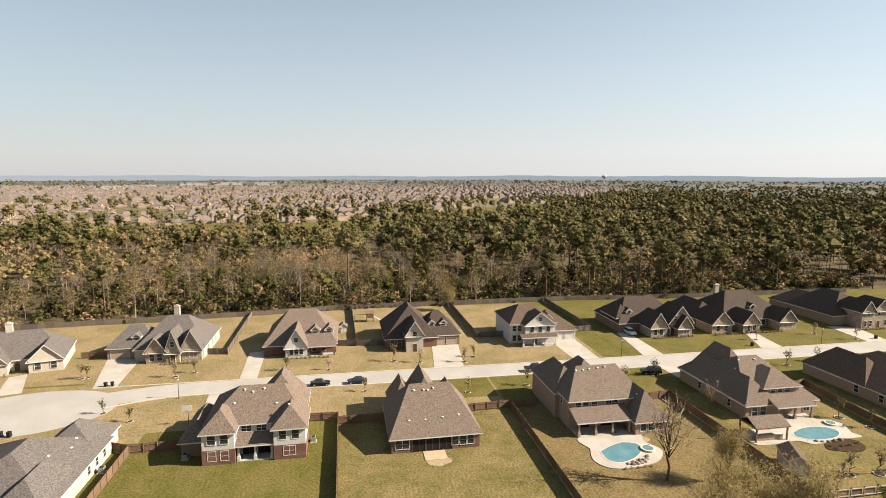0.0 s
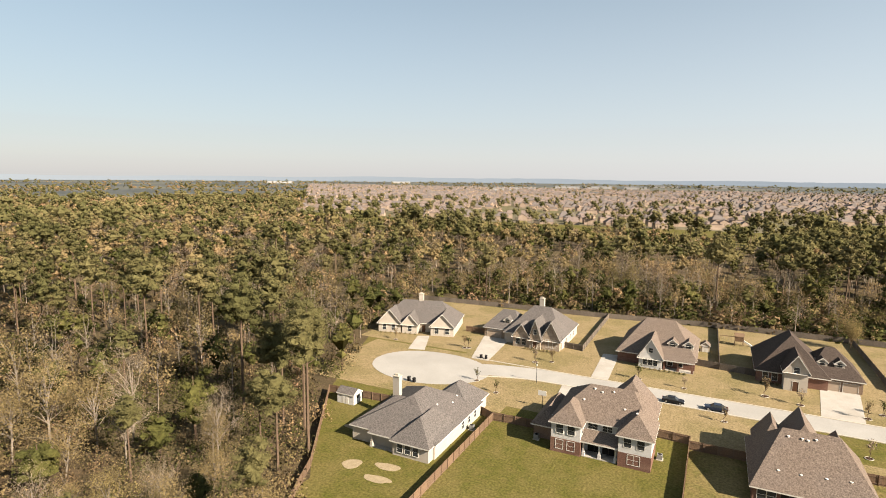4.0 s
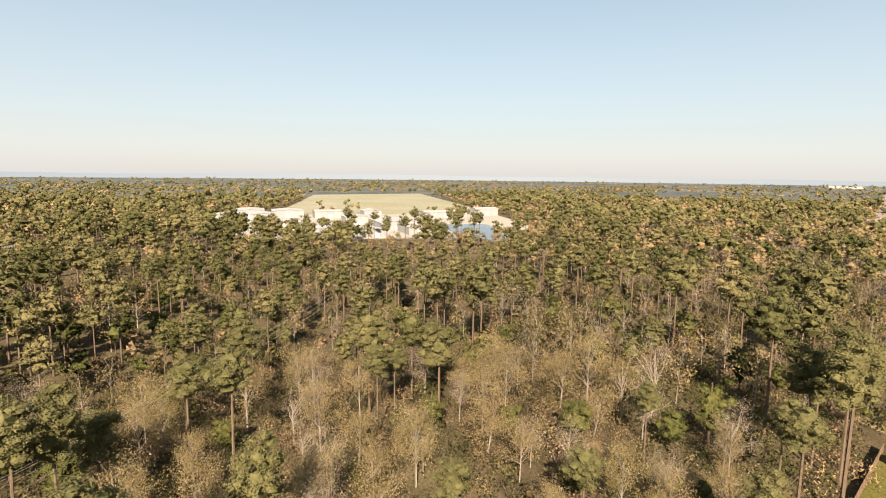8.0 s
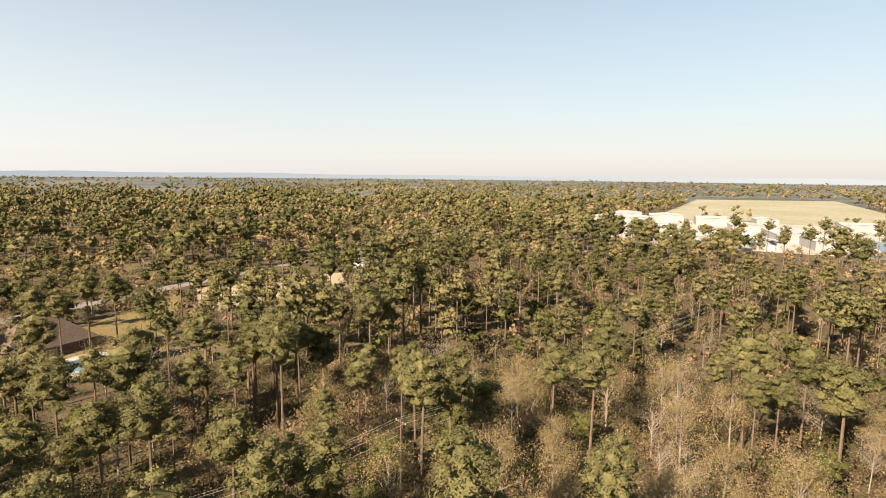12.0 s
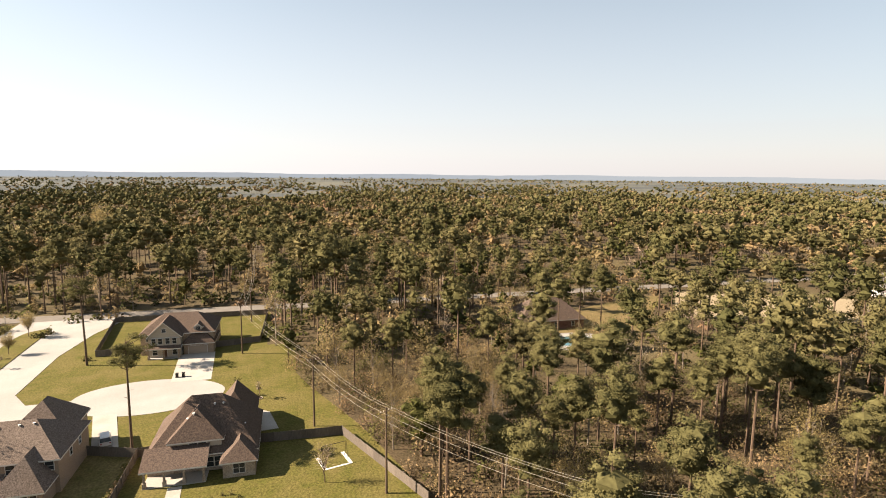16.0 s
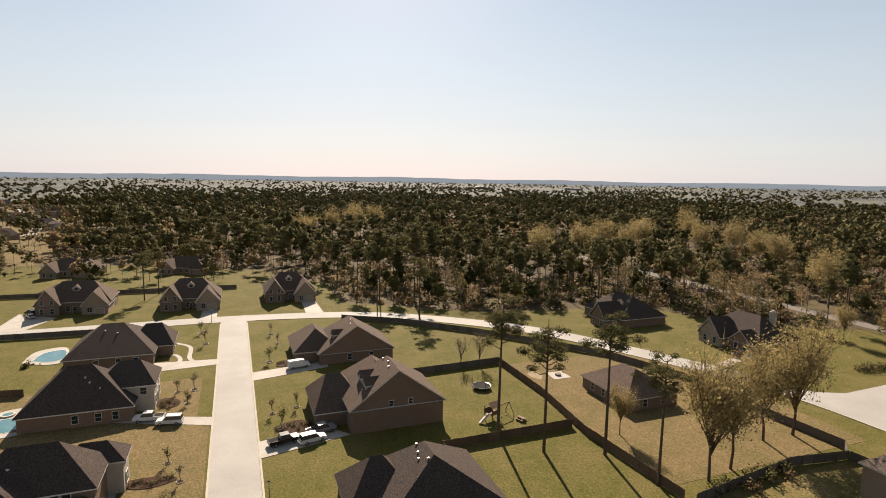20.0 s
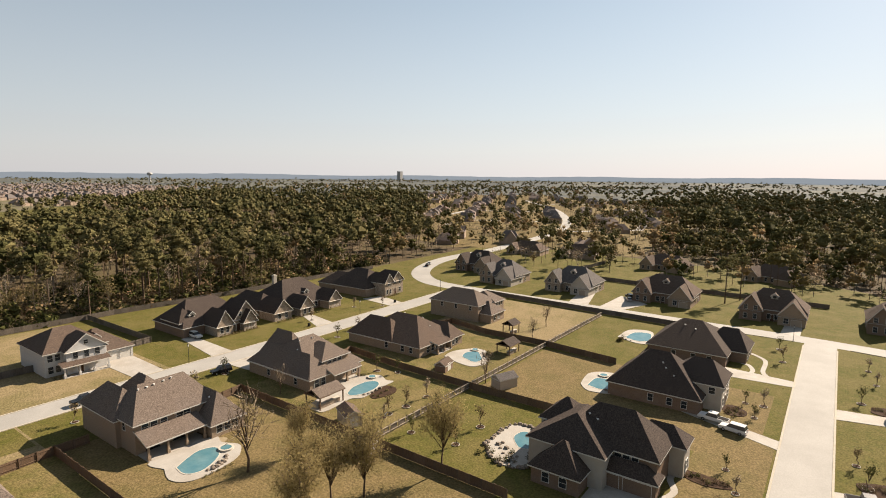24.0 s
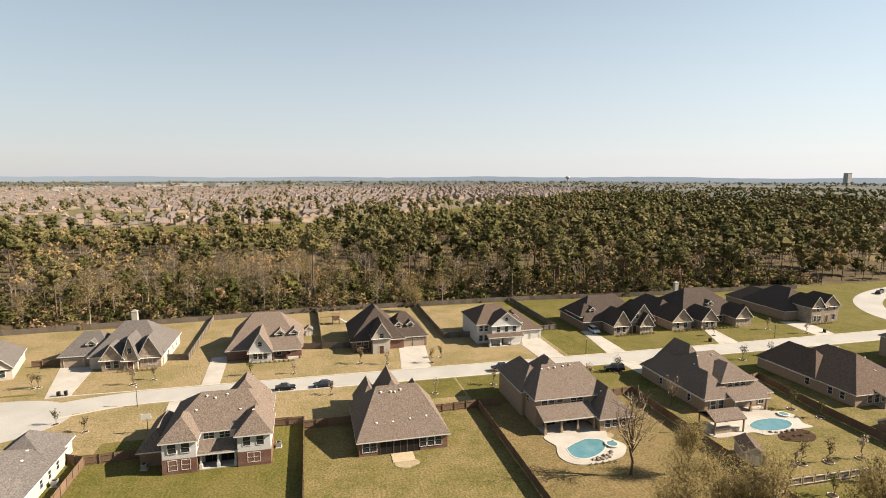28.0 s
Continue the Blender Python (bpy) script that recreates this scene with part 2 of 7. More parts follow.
# ---- mesh helpers ----
class Geo:
    """A list of vertices and faces to draw into."""

    def __init__(self):
        self.v, self.f = [], []

    def face(self, *pts):
        n = len(self.v)
        self.v += [tuple(p) for p in pts]
        self.f.append(tuple(range(n, n + len(pts))))
        return self

    def box(self, x0, y0, z0, x1, y1, z1):
        n = len(self.v)
        self.v += [(x0, y0, z0), (x1, y0, z0), (x1, y1, z0), (x0, y1, z0), (x0, y0, z1), (x1, y0, z1), (x1, y1, z1), (x0, y1, z1)]
        self.f += [tuple(n + k for k in q) for q in ((0, 3, 2, 1), (4, 5, 6, 7), (0, 1, 5, 4), (1, 2, 6, 5), (2, 3, 7, 6), (3, 0, 4, 7))]
        return self

    def prism(self, poly, z0, z1):
        n, k = len(self.v), len(poly)
        self.v += [(x, y, z0) for x, y in poly] + [(x, y, z1) for x, y in poly]
        self.f.append(tuple(range(n + k, n + 2 * k)))
        self.f.append(tuple(range(n + k - 1, n - 1, -1)))
        self.f += [(n + i, n + (i + 1) % k, n + k + (i + 1) % k, n + k + i) for i in range(k)]
        return self

    def tube(self, path, radii, sides=6, cap=True):
        rings = []
        for i, p in enumerate(path):
            a, b = Vector(path[max(i - 1, 0)]), Vector(path[min(i + 1, len(path) - 1)])
            d = (b - a).normalized() if (b - a).length > 1e-6 else Vector((0, 0, 1))
            x = d.orthogonal().normalized()
            y = d.cross(x)
            n = len(self.v)
            r = radii[i]
            for s in range(sides):
                w = 2 * math.pi * s / sides
                self.v.append(tuple(Vector(p) + x * (r * math.cos(w)) + y * (r * math.sin(w))))
            rings.append(n)
        for a, b in zip(rings, rings[1:]):
            self.f += [(a + s, a + (s + 1) % sides, b + (s + 1) % sides, b + s) for s in range(sides)]
        if cap:
            self.f.append(tuple(rings[-1] + s for s in range(sides)))
            self.f.append(tuple(rings[0] + s for s in reversed(range(sides))))
        return self

    def mesh(self, name, mat):
        me = bpy.data.meshes.new(name)
        me.from_pydata(self.v, [], self.f)
        me.materials.append(mat)
        return me


def part(name, geo, mat, parent=None, label="", at=None):
    """One mesh object, under a thing or a part where one is given."""
    me = geo.mesh(name, mat) if isinstance(geo, Geo) else geo
    ob = new(name, me)
    if parent:
        ob.parent = parent
    if at:
        ob.matrix_basis = at
    if label:
        ob["label"] = label
    return ob


def thing(name, label, category, x=0, y=0, z=0, yaw=0, group=""):
    ob = new(name)
    ob.matrix_basis = pose(x, y, z, 0, 0, yaw)
    return tagged(ob, label, category, group)


def setting(name, geo, mat, label="", category=""):
    return tagged(part(name, geo, mat), label, category, kind="structure")


def ribbon(path, width):
    """The two edges of a strip along a line, and its faces."""
    g = Geo()
    left, right = [], []
    for i, p in enumerate(path):
        a, b = Vector(path[max(i - 1, 0)]), Vector(path[min(i + 1, len(path) - 1)])
        d = (b - a).normalized()
        n = Vector((-d.y, d.x)) * width / 2
        left.append(Vector(p) + n), right.append(Vector(p) - n)
    return left, right


def strip(path, width, z, thick=0.05):
    left, right = ribbon(path, width)
    return Geo().prism([tuple(p) for p in right] + [tuple(p) for p in reversed(left)], z - thick, z)


def curve(pts, n=8):
    """A smooth line through the points."""
    pts = [Vector(p) for p in pts]
    out = []
    for i in range(len(pts) - 1):
        p0, p1, p2, p3 = pts[max(i - 1, 0)], pts[i], pts[i + 1], pts[min(i + 2, len(pts) - 1)]
        for k in range(n):
            t = k / n
            out.append(0.5 * (2 * p1 + (p2 - p0) * t + (2 * p0 - 5 * p1 + 4 * p2 - p3) * t * t + (3 * p1 - p0 - 3 * p2 + p3) * t ** 3))
    out.append(pts[-1])
    return [tuple(p) for p in out]


def blob(cx, cy, rx, ry, n=28, wob=0.0, seed=1, turn=0.0):
    rng = random.Random(seed)
    ph = [rng.uniform(0, 6.28) for _ in range(3)]
    out = []
    for i in range(n):
        a = 2 * math.pi * i / n
        r = 1 + wob * (math.sin(2 * a + ph[0]) + 0.6 * math.sin(3 * a + ph[1]) + 0.3 * math.sin(5 * a + ph[2]))
        x, y = rx * r * math.cos(a), ry * r * math.sin(a)
        c, s = math.cos(radians(turn)), math.sin(radians(turn))
        out.append((cx + x * c - y * s, cy + x * s + y * c))
    return out


# ---- ground, lawns, roads ----
FAR = 4850
setting("ground", Geo().face(*[(FAR * math.cos(a * math.pi / 48), FAR * math.sin(a * math.pi / 48), 0) for a in range(96)]), LITTER, "brown leaf-littered ground running out to the horizon", "ground")
SUBURB = [(-40, 20), (-57, 66), (-61, 71), (-78, 96), (-87, 118), (-97, 143), (-106, 186), (-106, 196), (-33, 200), (0, 204), (86, 204), (134, 200), (215, 201), (250, 203), (300, 204), (360, 206), (360, 176), (345, 172), (343, 110), (330, 40), (300, -14),
          (256, -38), (212, -40), (197, -66), (182, -90), (178, -116), (175, -150), (140, -166), (120, -203), (8, -203), (8, -164), (-3, -128), (-12, -105), (-19, -80), (-26, -30)]
setting("lawn_common", Geo().prism(SUBURB, -0.04, 0.012), GRASS["green"], "winter lawn of faded green and straw grass", "lawn")


def lawn(tone, u0, v0, u1, v1, z=0.02):
    setting("lawn", Geo().prism([(u0, v0), (u1, v0), (u1, v1), (u0, v1)], -0.03, z), GRASS[tone],
            {"gold": "straw-coloured dormant lawn", "mixed": "patchy green and straw lawn", "green": "green lawn with paler patches", "tan": "dry tan lawn"}[tone], "lawn")


LAWN_Z = 0.016
for tone, u0, v0, u1, v1 in (
        ("green", -58, 56, -39, 101), ("green", -39, 40, -2, 102), ("mixed", -2, 40, 34.5, 110), ("tan", 34.5, 40, 71, 110),
        ("mixed", 71, 67, 104.5, 110), ("mixed", 104.5, 67, 146, 110), ("gold", 146, 67, 192, 110), ("gold", -39, 110, 34.5, 128), ("green", -24, 104, -9, 127.8), ("green", 12, 116, 34, 127.8),
        ("gold", -99, 140, -62, 196), ("gold", -92, 106, -39, 139), ("gold", -62, 136.6, -33, 200), ("gold", -33, 136.6, 2, 203), ("gold", 2, 136.6, 39, 204), ("gold", 39, 136.6, 70, 203), ("green", 77.5, 136.6, 192, 200),
        ("green", 71, 8.5, 104.5, 66), ("tan", 104.5, 8.5, 143, 66), ("green", 143, 8.5, 192, 66), ("tan", 86, 6, 118, 18), ("green", 150, 6, 196, 18),
        ("green", 80, -66, 127, -12), ("tan", 66, -115, 128, -66), ("green", 128, -66, 190, -12), ("green", 60, -60, 85, -12), ("green", -12, -102, 27, -70), ("mixed", 27, -104, 62, -66), ("green", 0, -163, 22, -104)):
    LAWN_Z += 0.001
    lawn(tone, u0, v0, u1, v1, LAWN_Z)

ROAD_A = curve([(-60, 126), (-48, 130.5), (-30, 132.3), (20, 132), (100, 131.5), (203, 132)], 6)
ROAD_NE = curve([(200, 120), (200.5, 140), (204, 154), (215, 168), (232, 179), (256, 187), (284, 189), (312, 187), (360, 191), (430, 199), (520, 222), (640, 276), (800, 370), (1000, 520)], 6)
ROAD_C = curve([(201, 130), (200.5, 100), (200.5, 40), (200, 0), (195, -35), (185, -57), (168, -80), (150, -96), (128, -108), (105, -119), (85, -125.5), (60, -127), (34, -128)], 6)
ROAD_B = [(40, 1.2), (197.5, 1.2)]
setting("road_a", strip(ROAD_A, 8.2, 0.060), CONCRETE, "pale concrete residential street", "road")
setting("road_ne", strip(ROAD_NE, 9.5, 0.064), CONCRETE, "pale concrete street bending uphill to the houses beyond", "road")
setting("road_c", strip(ROAD_C, 8.0, 0.068), CONCRETE, "pale concrete residential street in a long bend", "road")
setting("road_b", strip(ROAD_B, 8.2, 0.072), CONCRETE, "straight pale concrete street", "road")
setting("cul_de_sac", Geo().prism(blob(-66, 124.5, 16, 12, 40, 0.02, 4), 0, 0.076), CONCRETE, "round concrete turning circle at the street's end", "road")
setting("cul_de_sac_west", Geo().prism(blob(32, -130.5, 16, 10, 40, 0.02, 5), 0, 0.080), CONCRETE, "round concrete turning circle", "road")
setting("boulevard_entry", Geo().prism([(50, -122.5), (90, -123), (84, -136), (85.3, -176), (86.5, -206), (54, -206), (59.5, -186), (61.7, -165), (60.5, -138)], 0, 0.084), CONCRETE, "wide concrete entrance road split by a median", "road")
MEDIAN = curve([(71.2, -149), (74.5, -146.5), (77.8, -149.5), (79, -163), (80.3, -187), (77.5, -194), (74, -193), (72.6, -174), (71.2, -149)], 4)[:-1]
setting("median", Geo().prism(MEDIAN, 0, 0.22), GRASS["green"], "grassed median island with a kerb", "median")
setting("main_road", strip([(-420, -211), (420, -209)], 8, 0.09), ASPHALT, "grey asphalt road below the trees", "road")
SAND = material("bare_sand", (0.266, 0.215, 0.141), (0.200, 0.159, 0.100), 0.8, 0.95, 0.15, 0.2, 0.3, world_space=True)
for k, (x, y, rx, ry) in enumerate(((-54.5, 74.1, 1.8, 1.5), (-48.4, 76.1, 2.2, 1.2), (-47.9, 72.0, 2.6, 1.0), (-63, 86, 1.6, 1.0), (15.5, 89.6, 2.0, 1.6), (118.5, -71, 3.0, 1.6), (45, -80, 3.5, 1.4), (52, 91, 4.0, 2.0))):
    setting("bare_patch", Geo().prism(blob(x, y, rx, ry, 22, 0.12, k), 0, 0.05 + 0.001 * k), SAND, "bare sandy patch worn in the lawn", "bare ground")
KERBS = [curve([(-51.5, 124), (-40, 127.6), (-20, 128.1), (20, 127.8), (100, 127.3), (190, 127.8)], 4), curve([(-58, 136.6), (-40, 136.3), (0, 136.2), (100, 135.7), (190, 136.2)], 4),
         [(74, 5.4), (194, 5.4)], [(74, -3.0), (193, -3.0)], [(196.3, 122), (196.4, 40), (196.4, 8)], curve([(195.6, -6), (191, -33), (181.5, -55), (165, -77), (147.5, -92.8), (126, -104.6), (104, -115.2), (85, -121.4), (62, -123)], 5)]
for k in KERBS:
    setting("kerb", strip(k, 0.35, 0.17, 0.17), KERB, "raised concrete kerb", "kerb")

# open land beyond the woods, distance haze tinted blue-grey into its colours
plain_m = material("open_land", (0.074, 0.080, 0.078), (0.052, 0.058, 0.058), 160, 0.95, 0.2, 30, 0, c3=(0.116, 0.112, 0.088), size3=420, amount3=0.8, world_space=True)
og = Geo()
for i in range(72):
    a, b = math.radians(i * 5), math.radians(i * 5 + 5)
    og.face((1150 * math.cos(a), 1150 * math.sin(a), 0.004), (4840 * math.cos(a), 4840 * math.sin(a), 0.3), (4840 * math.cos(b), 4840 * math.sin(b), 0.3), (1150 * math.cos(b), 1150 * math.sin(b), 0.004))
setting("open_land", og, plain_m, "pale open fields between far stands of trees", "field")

# backdrop of woods and fields all round, distance haze painted as blue-grey glow
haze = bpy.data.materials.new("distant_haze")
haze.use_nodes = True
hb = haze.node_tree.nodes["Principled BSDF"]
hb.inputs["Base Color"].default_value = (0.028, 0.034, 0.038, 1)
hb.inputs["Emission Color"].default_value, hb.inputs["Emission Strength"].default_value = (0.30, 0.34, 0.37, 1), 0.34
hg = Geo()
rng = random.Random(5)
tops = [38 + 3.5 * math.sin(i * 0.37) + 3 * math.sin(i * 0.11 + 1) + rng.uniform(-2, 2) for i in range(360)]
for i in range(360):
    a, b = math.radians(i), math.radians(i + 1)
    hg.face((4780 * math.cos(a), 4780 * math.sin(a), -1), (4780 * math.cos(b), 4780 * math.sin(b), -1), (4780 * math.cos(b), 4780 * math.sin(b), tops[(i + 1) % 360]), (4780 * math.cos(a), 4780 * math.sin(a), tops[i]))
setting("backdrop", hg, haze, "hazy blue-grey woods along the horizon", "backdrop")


# ---- houses ----
def roof_z(w, x, y):
    """Height of a wing's roof over a point."""
    u0, v0, u1, v1, ez, rz, ax, i0, i1 = w[:9]
    if ax == "v":
        u0, v0, u1, v1, x, y = v0, u0, v1, u1, y, x
    half = (v1 - v0) / 2
    k = 1 - abs(y - (v0 + v1) / 2) / half
    if i0:
        k = min(k, (x - u0) / i0)
    if i1:
        k = min(k, (u1 - x) / i1)
    return ez + (rz - ez) * k


def wing_meshes(w, ox, oy, oh=0.5):
    u0, v0, u1, v1, ez, rz, ax, i0, i1 = w[:9]
    slope = (rz - ez) / ((v1 - v0) / 2 if ax == "u" else (u1 - u0) / 2)

    def P(a, b, z):
        return (a - ox, b - oy, z) if ax == "u" else (b - ox, a - oy, z)
    a0, a1, b0, b1 = (u0, u1, v0, v1) if ax == "u" else (v0, v1, u0, u1)
    m = (b0 + b1) / 2
    walls, roof, fascia = Geo(), Geo(), Geo()
    walls.box(u0 - ox, v0 - oy, 0, u1 - ox, v1 - oy, ez)
    for end, ins in ((a0, i0), (a1, i1)):
        if ins == 0:
            s = 0.25 if end == a0 else -0.25
            walls.face(P(end, b0, ez), P(end, b1, ez), P(end, m, rz - 0.12))
            walls.face(P(end + s, b0, ez), P(end + s, b1, ez), P(end + s, m, rz - 0.12))
    dz = slope * oh * 0.6
    e = ez - dz + 0.12
    A0, A1, B0, B1 = a0 - oh, a1 + oh, b0 - oh, b1 + oh
    r0 = a0 + i0 if i0 else A0
    r1 = a1 - i1 if i1 else A1
    c = [P(A0, B0, e), P(A1, B0, e), P(A1, B1, e), P(A0, B1, e)]
    R0, R1 = P(r0, m, rz), P(r1, m, rz)
    roof.face(c[0], c[1], R1, R0), roof.face(c[2], c[3], R0, R1)
    if i0:
        roof.face(c[3], c[0], R0)
    if i1:
        roof.face(c[1], c[2], R1)
    lo = [(p[0], p[1], p[2] - 0.22) for p in c]
    fascia.face(*reversed(lo))
    for k in range(4):
        q = (k + 1) % 4
        end_gable = (k == 1 and not i1) or (k == 3 and not i0)
        if not end_gable:
            fascia.face(lo[k], lo[q], c[q], c[k])
    for ins, p, q, R in ((i0, c[3], c[0], R0), (i1, c[1], c[2], R1)):
        if not ins:
            d = lambda t, k=0.26: (t[0], t[1], t[2] - k)
            fascia.face(d(p), d(R), R, p), fascia.face(d(R), d(q), q, R)
    return walls, roof, fascia


def opening(root, w, side, pos, z, wd, ht, ox, oy, kind="window", frame_mat=None, fill=None, grid=(2, 1)):
    """A framed window or door set on one side of a wing, pos metres from its low end."""
    u0, v0, u1, v1 = w[:4]
    if side in "SN":
        y = v0 if side == "S" else v1
        m = pose(u0 + pos - ox, y - oy, z, 0, 0, 0 if side == "S" else 180)
    else:
        x = u0 if side == "W" else u1
        m = pose(x - ox, v0 + pos - oy, z, 0, 0, -90 if side == "W" else 90)
    fr = OPEN_MESH.get((kind, wd, ht, frame_mat and frame_mat.name, fill and fill.name, grid))
    if not fr:
        g, p, b = Geo(), Geo(), Geo()
        t = 0.08
        x0, x1, z0, z1 = -wd / 2, wd / 2, -ht / 2, ht / 2
        inner, outer = [(x0, z0), (x1, z0), (x1, z1), (x0, z1)], [(x0 - t, z0 - t), (x1 + t, z0 - t), (x1 + t, z1 + t), (x0 - t, z1 + t)]
        for y in (-0.09, 0.02):
            g.v += [(a, y, c) for a, c in outer] + [(a, y, c) for a, c in inner]
        for i in range(4):
            j = (i + 1) % 4
            g.f += [(i, j, 4 + j, 4 + i), (8 + j, 8 + i, 12 + i, 12 + j), (j, i, 8 + i, 8 + j), (4 + i, 4 + j, 12 + j, 12 + i)]
        for i in range(1, grid[0]):
            x = x0 + wd * i / grid[0]
            b.box(x - 0.03, -0.07, z0, x + 0.03, -0.03, z1)
        for i in range(1, grid[1]):
            zz = z0 + ht * i / grid[1]
            b.box(x0, -0.065, zz - 0.025, x1, -0.032, zz + 0.025)
        p.box(x0, -0.035, z0, x1, 0.01, z1)
        fr = (g.mesh(kind, frame_mat or TRIM), p.mesh("pane", fill or GLASS), b.mesh("glazing_bar", frame_mat or TRIM) if b.f else None)
        OPEN_MESH[(kind, wd, ht, frame_mat and frame_mat.name, fill and fill.name, grid)] = fr
    ob = part(kind, fr[0], None, root, at=m)
    part({"window": "pane", "front_door": "door_leaf", "garage_door": "door_panel"}[kind], fr[1], None, ob)
    if fr[2]:
        part("glazing_bar", fr[2], None, ob)
    return ob


OPEN_MESH = {}


def house(label, roof, wall, wings, wins=(), garages=(), doors=(), chimneys=(), porches=(), dormers=(), vents=(), x=0, y=0, yaw=0, group="houses", trim=None, gmat=None, name="house", skirts=(), big=()):
    """wings: u0, v0, u1, v1, eave, ridge, ridge axis, insets of the ridge at both ends (0: gable), wall."""
    trim = trim or TRIM
    if not x and not y:
        ox, oy = (wings[0][0] + wings[0][2]) / 2, (wings[0][1] + wings[0][3]) / 2
        root = thing(name, label, "house", ox, oy, 0, yaw, group)
    else:
        ox = oy = 0
        root = thing(name, label, "house", x, y, 0, yaw, group)
    for i, w in enumerate(wings):
        # each wing stands a little proud of or behind the last, so that no two walls share a plane
        k = 0.017 * i * (1 if i % 2 else -1)
        w = (w[0] + k, w[1] + k, w[2] - k, w[3] - k, w[4] + 0.006 * i, *w[5:])
        g, r, f = wing_meshes(w, ox, oy)
        part("wall", g, WALL[w[9] if len(w) > 9 else wall], root)
        part("roof", r, ROOF[roof], root)
        part("fascia", f, trim, root)
    for i, side, pos, z, wd, ht in wins:
        opening(root, wings[i], side, pos, z, wd, ht, ox, oy, "window", trim, GLASS, (2 if wd > 1.3 else 1, 2))
    # wide dark panes; on the red brick house they paint a recess's shade
    for i, side, pos, wd in big:
        opening(root, wings[i], side, pos, 1.3, wd, 2.45, ox, oy, "window", PATIO_TRIM, DARK, (2, 1))
    for u0, v0, u1, v1, hh, wl in skirts:
        part("brick_base", Geo().box(u0 - 0.05 - ox, v0 - 0.05 - oy, 0, u1 + 0.05 - ox, v1 + 0.05 - oy, hh), WALL[wl], root)
    for i, side, pos, wd in garages:
        opening(root, wings[i], side, pos, 1.15, wd, 2.3, ox, oy, "garage_door", trim, gmat or GARAGE, (1, 1))
    for i, side, pos in doors:
        opening(root, wings[i], side, pos, 1.2, 1.2, 2.4, ox, oy, "front_door", trim, DOOR, (1, 1))
    for cx, cy, z0, z1 in chimneys:
        c = part("chimney", Geo().box(cx - 0.75 - ox, cy - 0.55 - oy, z0, cx + 0.75 - ox, cy + 0.55 - oy, z1), WALL["cream"], root)
        part("chimney_cap", Geo().box(cx - 0.85 - ox, cy - 0.65 - oy, z1, cx + 0.85 - ox, cy + 0.65 - oy, z1 + 0.15).box(cx - 0.4 - ox, cy - 0.3 - oy, z1 + 0.15, cx + 0.4 - ox, cy + 0.3 - oy, z1 + 0.5), KERB, c)
    for u0, v0, u1, v1, zl, zh, d in porches:
        g = Geo()
        u0, v0, u1, v1 = u0 - ox, v0 - oy, u1 - ox, v1 - oy
        zz = {"S": (zl, zl, zh, zh), "N": (zh, zh, zl, zl), "W": (zl, zh, zh, zl), "E": (zh, zl, zl, zh)}[d]
        q = [(u0 - 0.3, v0 - 0.3), (u1 + 0.3, v0 - 0.3), (u1 + 0.3, v1 + 0.3), (u0 - 0.3, v1 + 0.3)]
        top = [(a, b, z) for (a, b), z in zip(q, zz)]
        low = [(a, b, z - 0.25) for (a, b), z in zip(q, zz)]
        g.face(*top)
        p = part("porch_roof", g, ROOF[roof], root)
        f = Geo()
        f.face(*reversed(low))
        for k in range(4):
            f.face(low[k], low[(k + 1) % 4], top[(k + 1) % 4], top[k])
        part("porch_fascia", f, trim, p)
        part("porch_slab", Geo().box(u0, v0, 0, u1, v1, 0.16), DRIVE, root)
        n = max(2, round((u1 - u0 if d in "SN" else v1 - v0) / 3.6) + 1)
        for k in range(n):
            t = k / (n - 1)
            if d in "SN":
                cx, cy = u0 + 0.3 + (u1 - u0 - 0.6) * t, (v0 + 0.3 if d == "S" else v1 - 0.3)
            else:
                cx, cy = (u0 + 0.3 if d == "W" else u1 - 0.3), v0 + 0.3 + (v1 - v0 - 0.6) * t
            part("porch_column", Geo().box(cx - 0.16, cy - 0.16, 0.9, cx + 0.16, cy + 0.16, zl - 0.2).box(cx - 0.26, cy - 0.26, 0.1, cx + 0.26, cy + 0.26, 0.95), WALL[wall], root)
    for i, du, dv, side, wd in dormers:
        zb = roof_z(wings[i], du, dv)
        dp = wd * 1.5
        W = (-wd / 2, 0, wd / 2, dp, zb + 1.15, zb + 1.15 + wd * 0.5, "v", 0, 0)
        turn = {"S": 0, "E": 90, "N": 180, "W": -90}[side]
        m = pose(du - ox, dv - oy, 0, 0, 0, turn)
        g, r, f = wing_meshes(W, 0, 0, 0.25)
        for vi, vv in enumerate(g.v):
            if vv[2] == 0:
                g.v[vi] = (vv[0], vv[1], zb - 0.3)
        dm = part("dormer", g, WALL["cream"], root, at=m)
        part("dormer_roof", r, ROOF[roof], dm)
        part("dormer_trim", f, trim, dm)
        wg = Geo().box(-wd * 0.25, -0.05, zb + 0.35, wd * 0.25, 0.0, zb + 1.25)
        part("dormer_window", wg, GLASS, dm)
    for i, vu, vv in vents:
        z = roof_z(wings[i], vu, vv)
        g = Geo().tube([(vu - ox, vv - oy, z - 0.2), (vu - ox, vv - oy, z + 0.18), (vu - ox, vv - oy, z + 0.2), (vu - ox, vv - oy, z + 0.28)], [0.14, 0.14, 0.24, 0.2], 8)
        part("roof_vent", g, VENT, root)
    return root


PATIO_TRIM = plain("patio_trim", (0.10, 0.075, 0.06), 0.6)
VENT = plain("vent_metal", (0.55, 0.52, 0.48), 0.5)


def row(i, side, ps, z=1.6, w=1.1, h=1.6):
    return [(i, side, p, z, w, h) for p in ps]


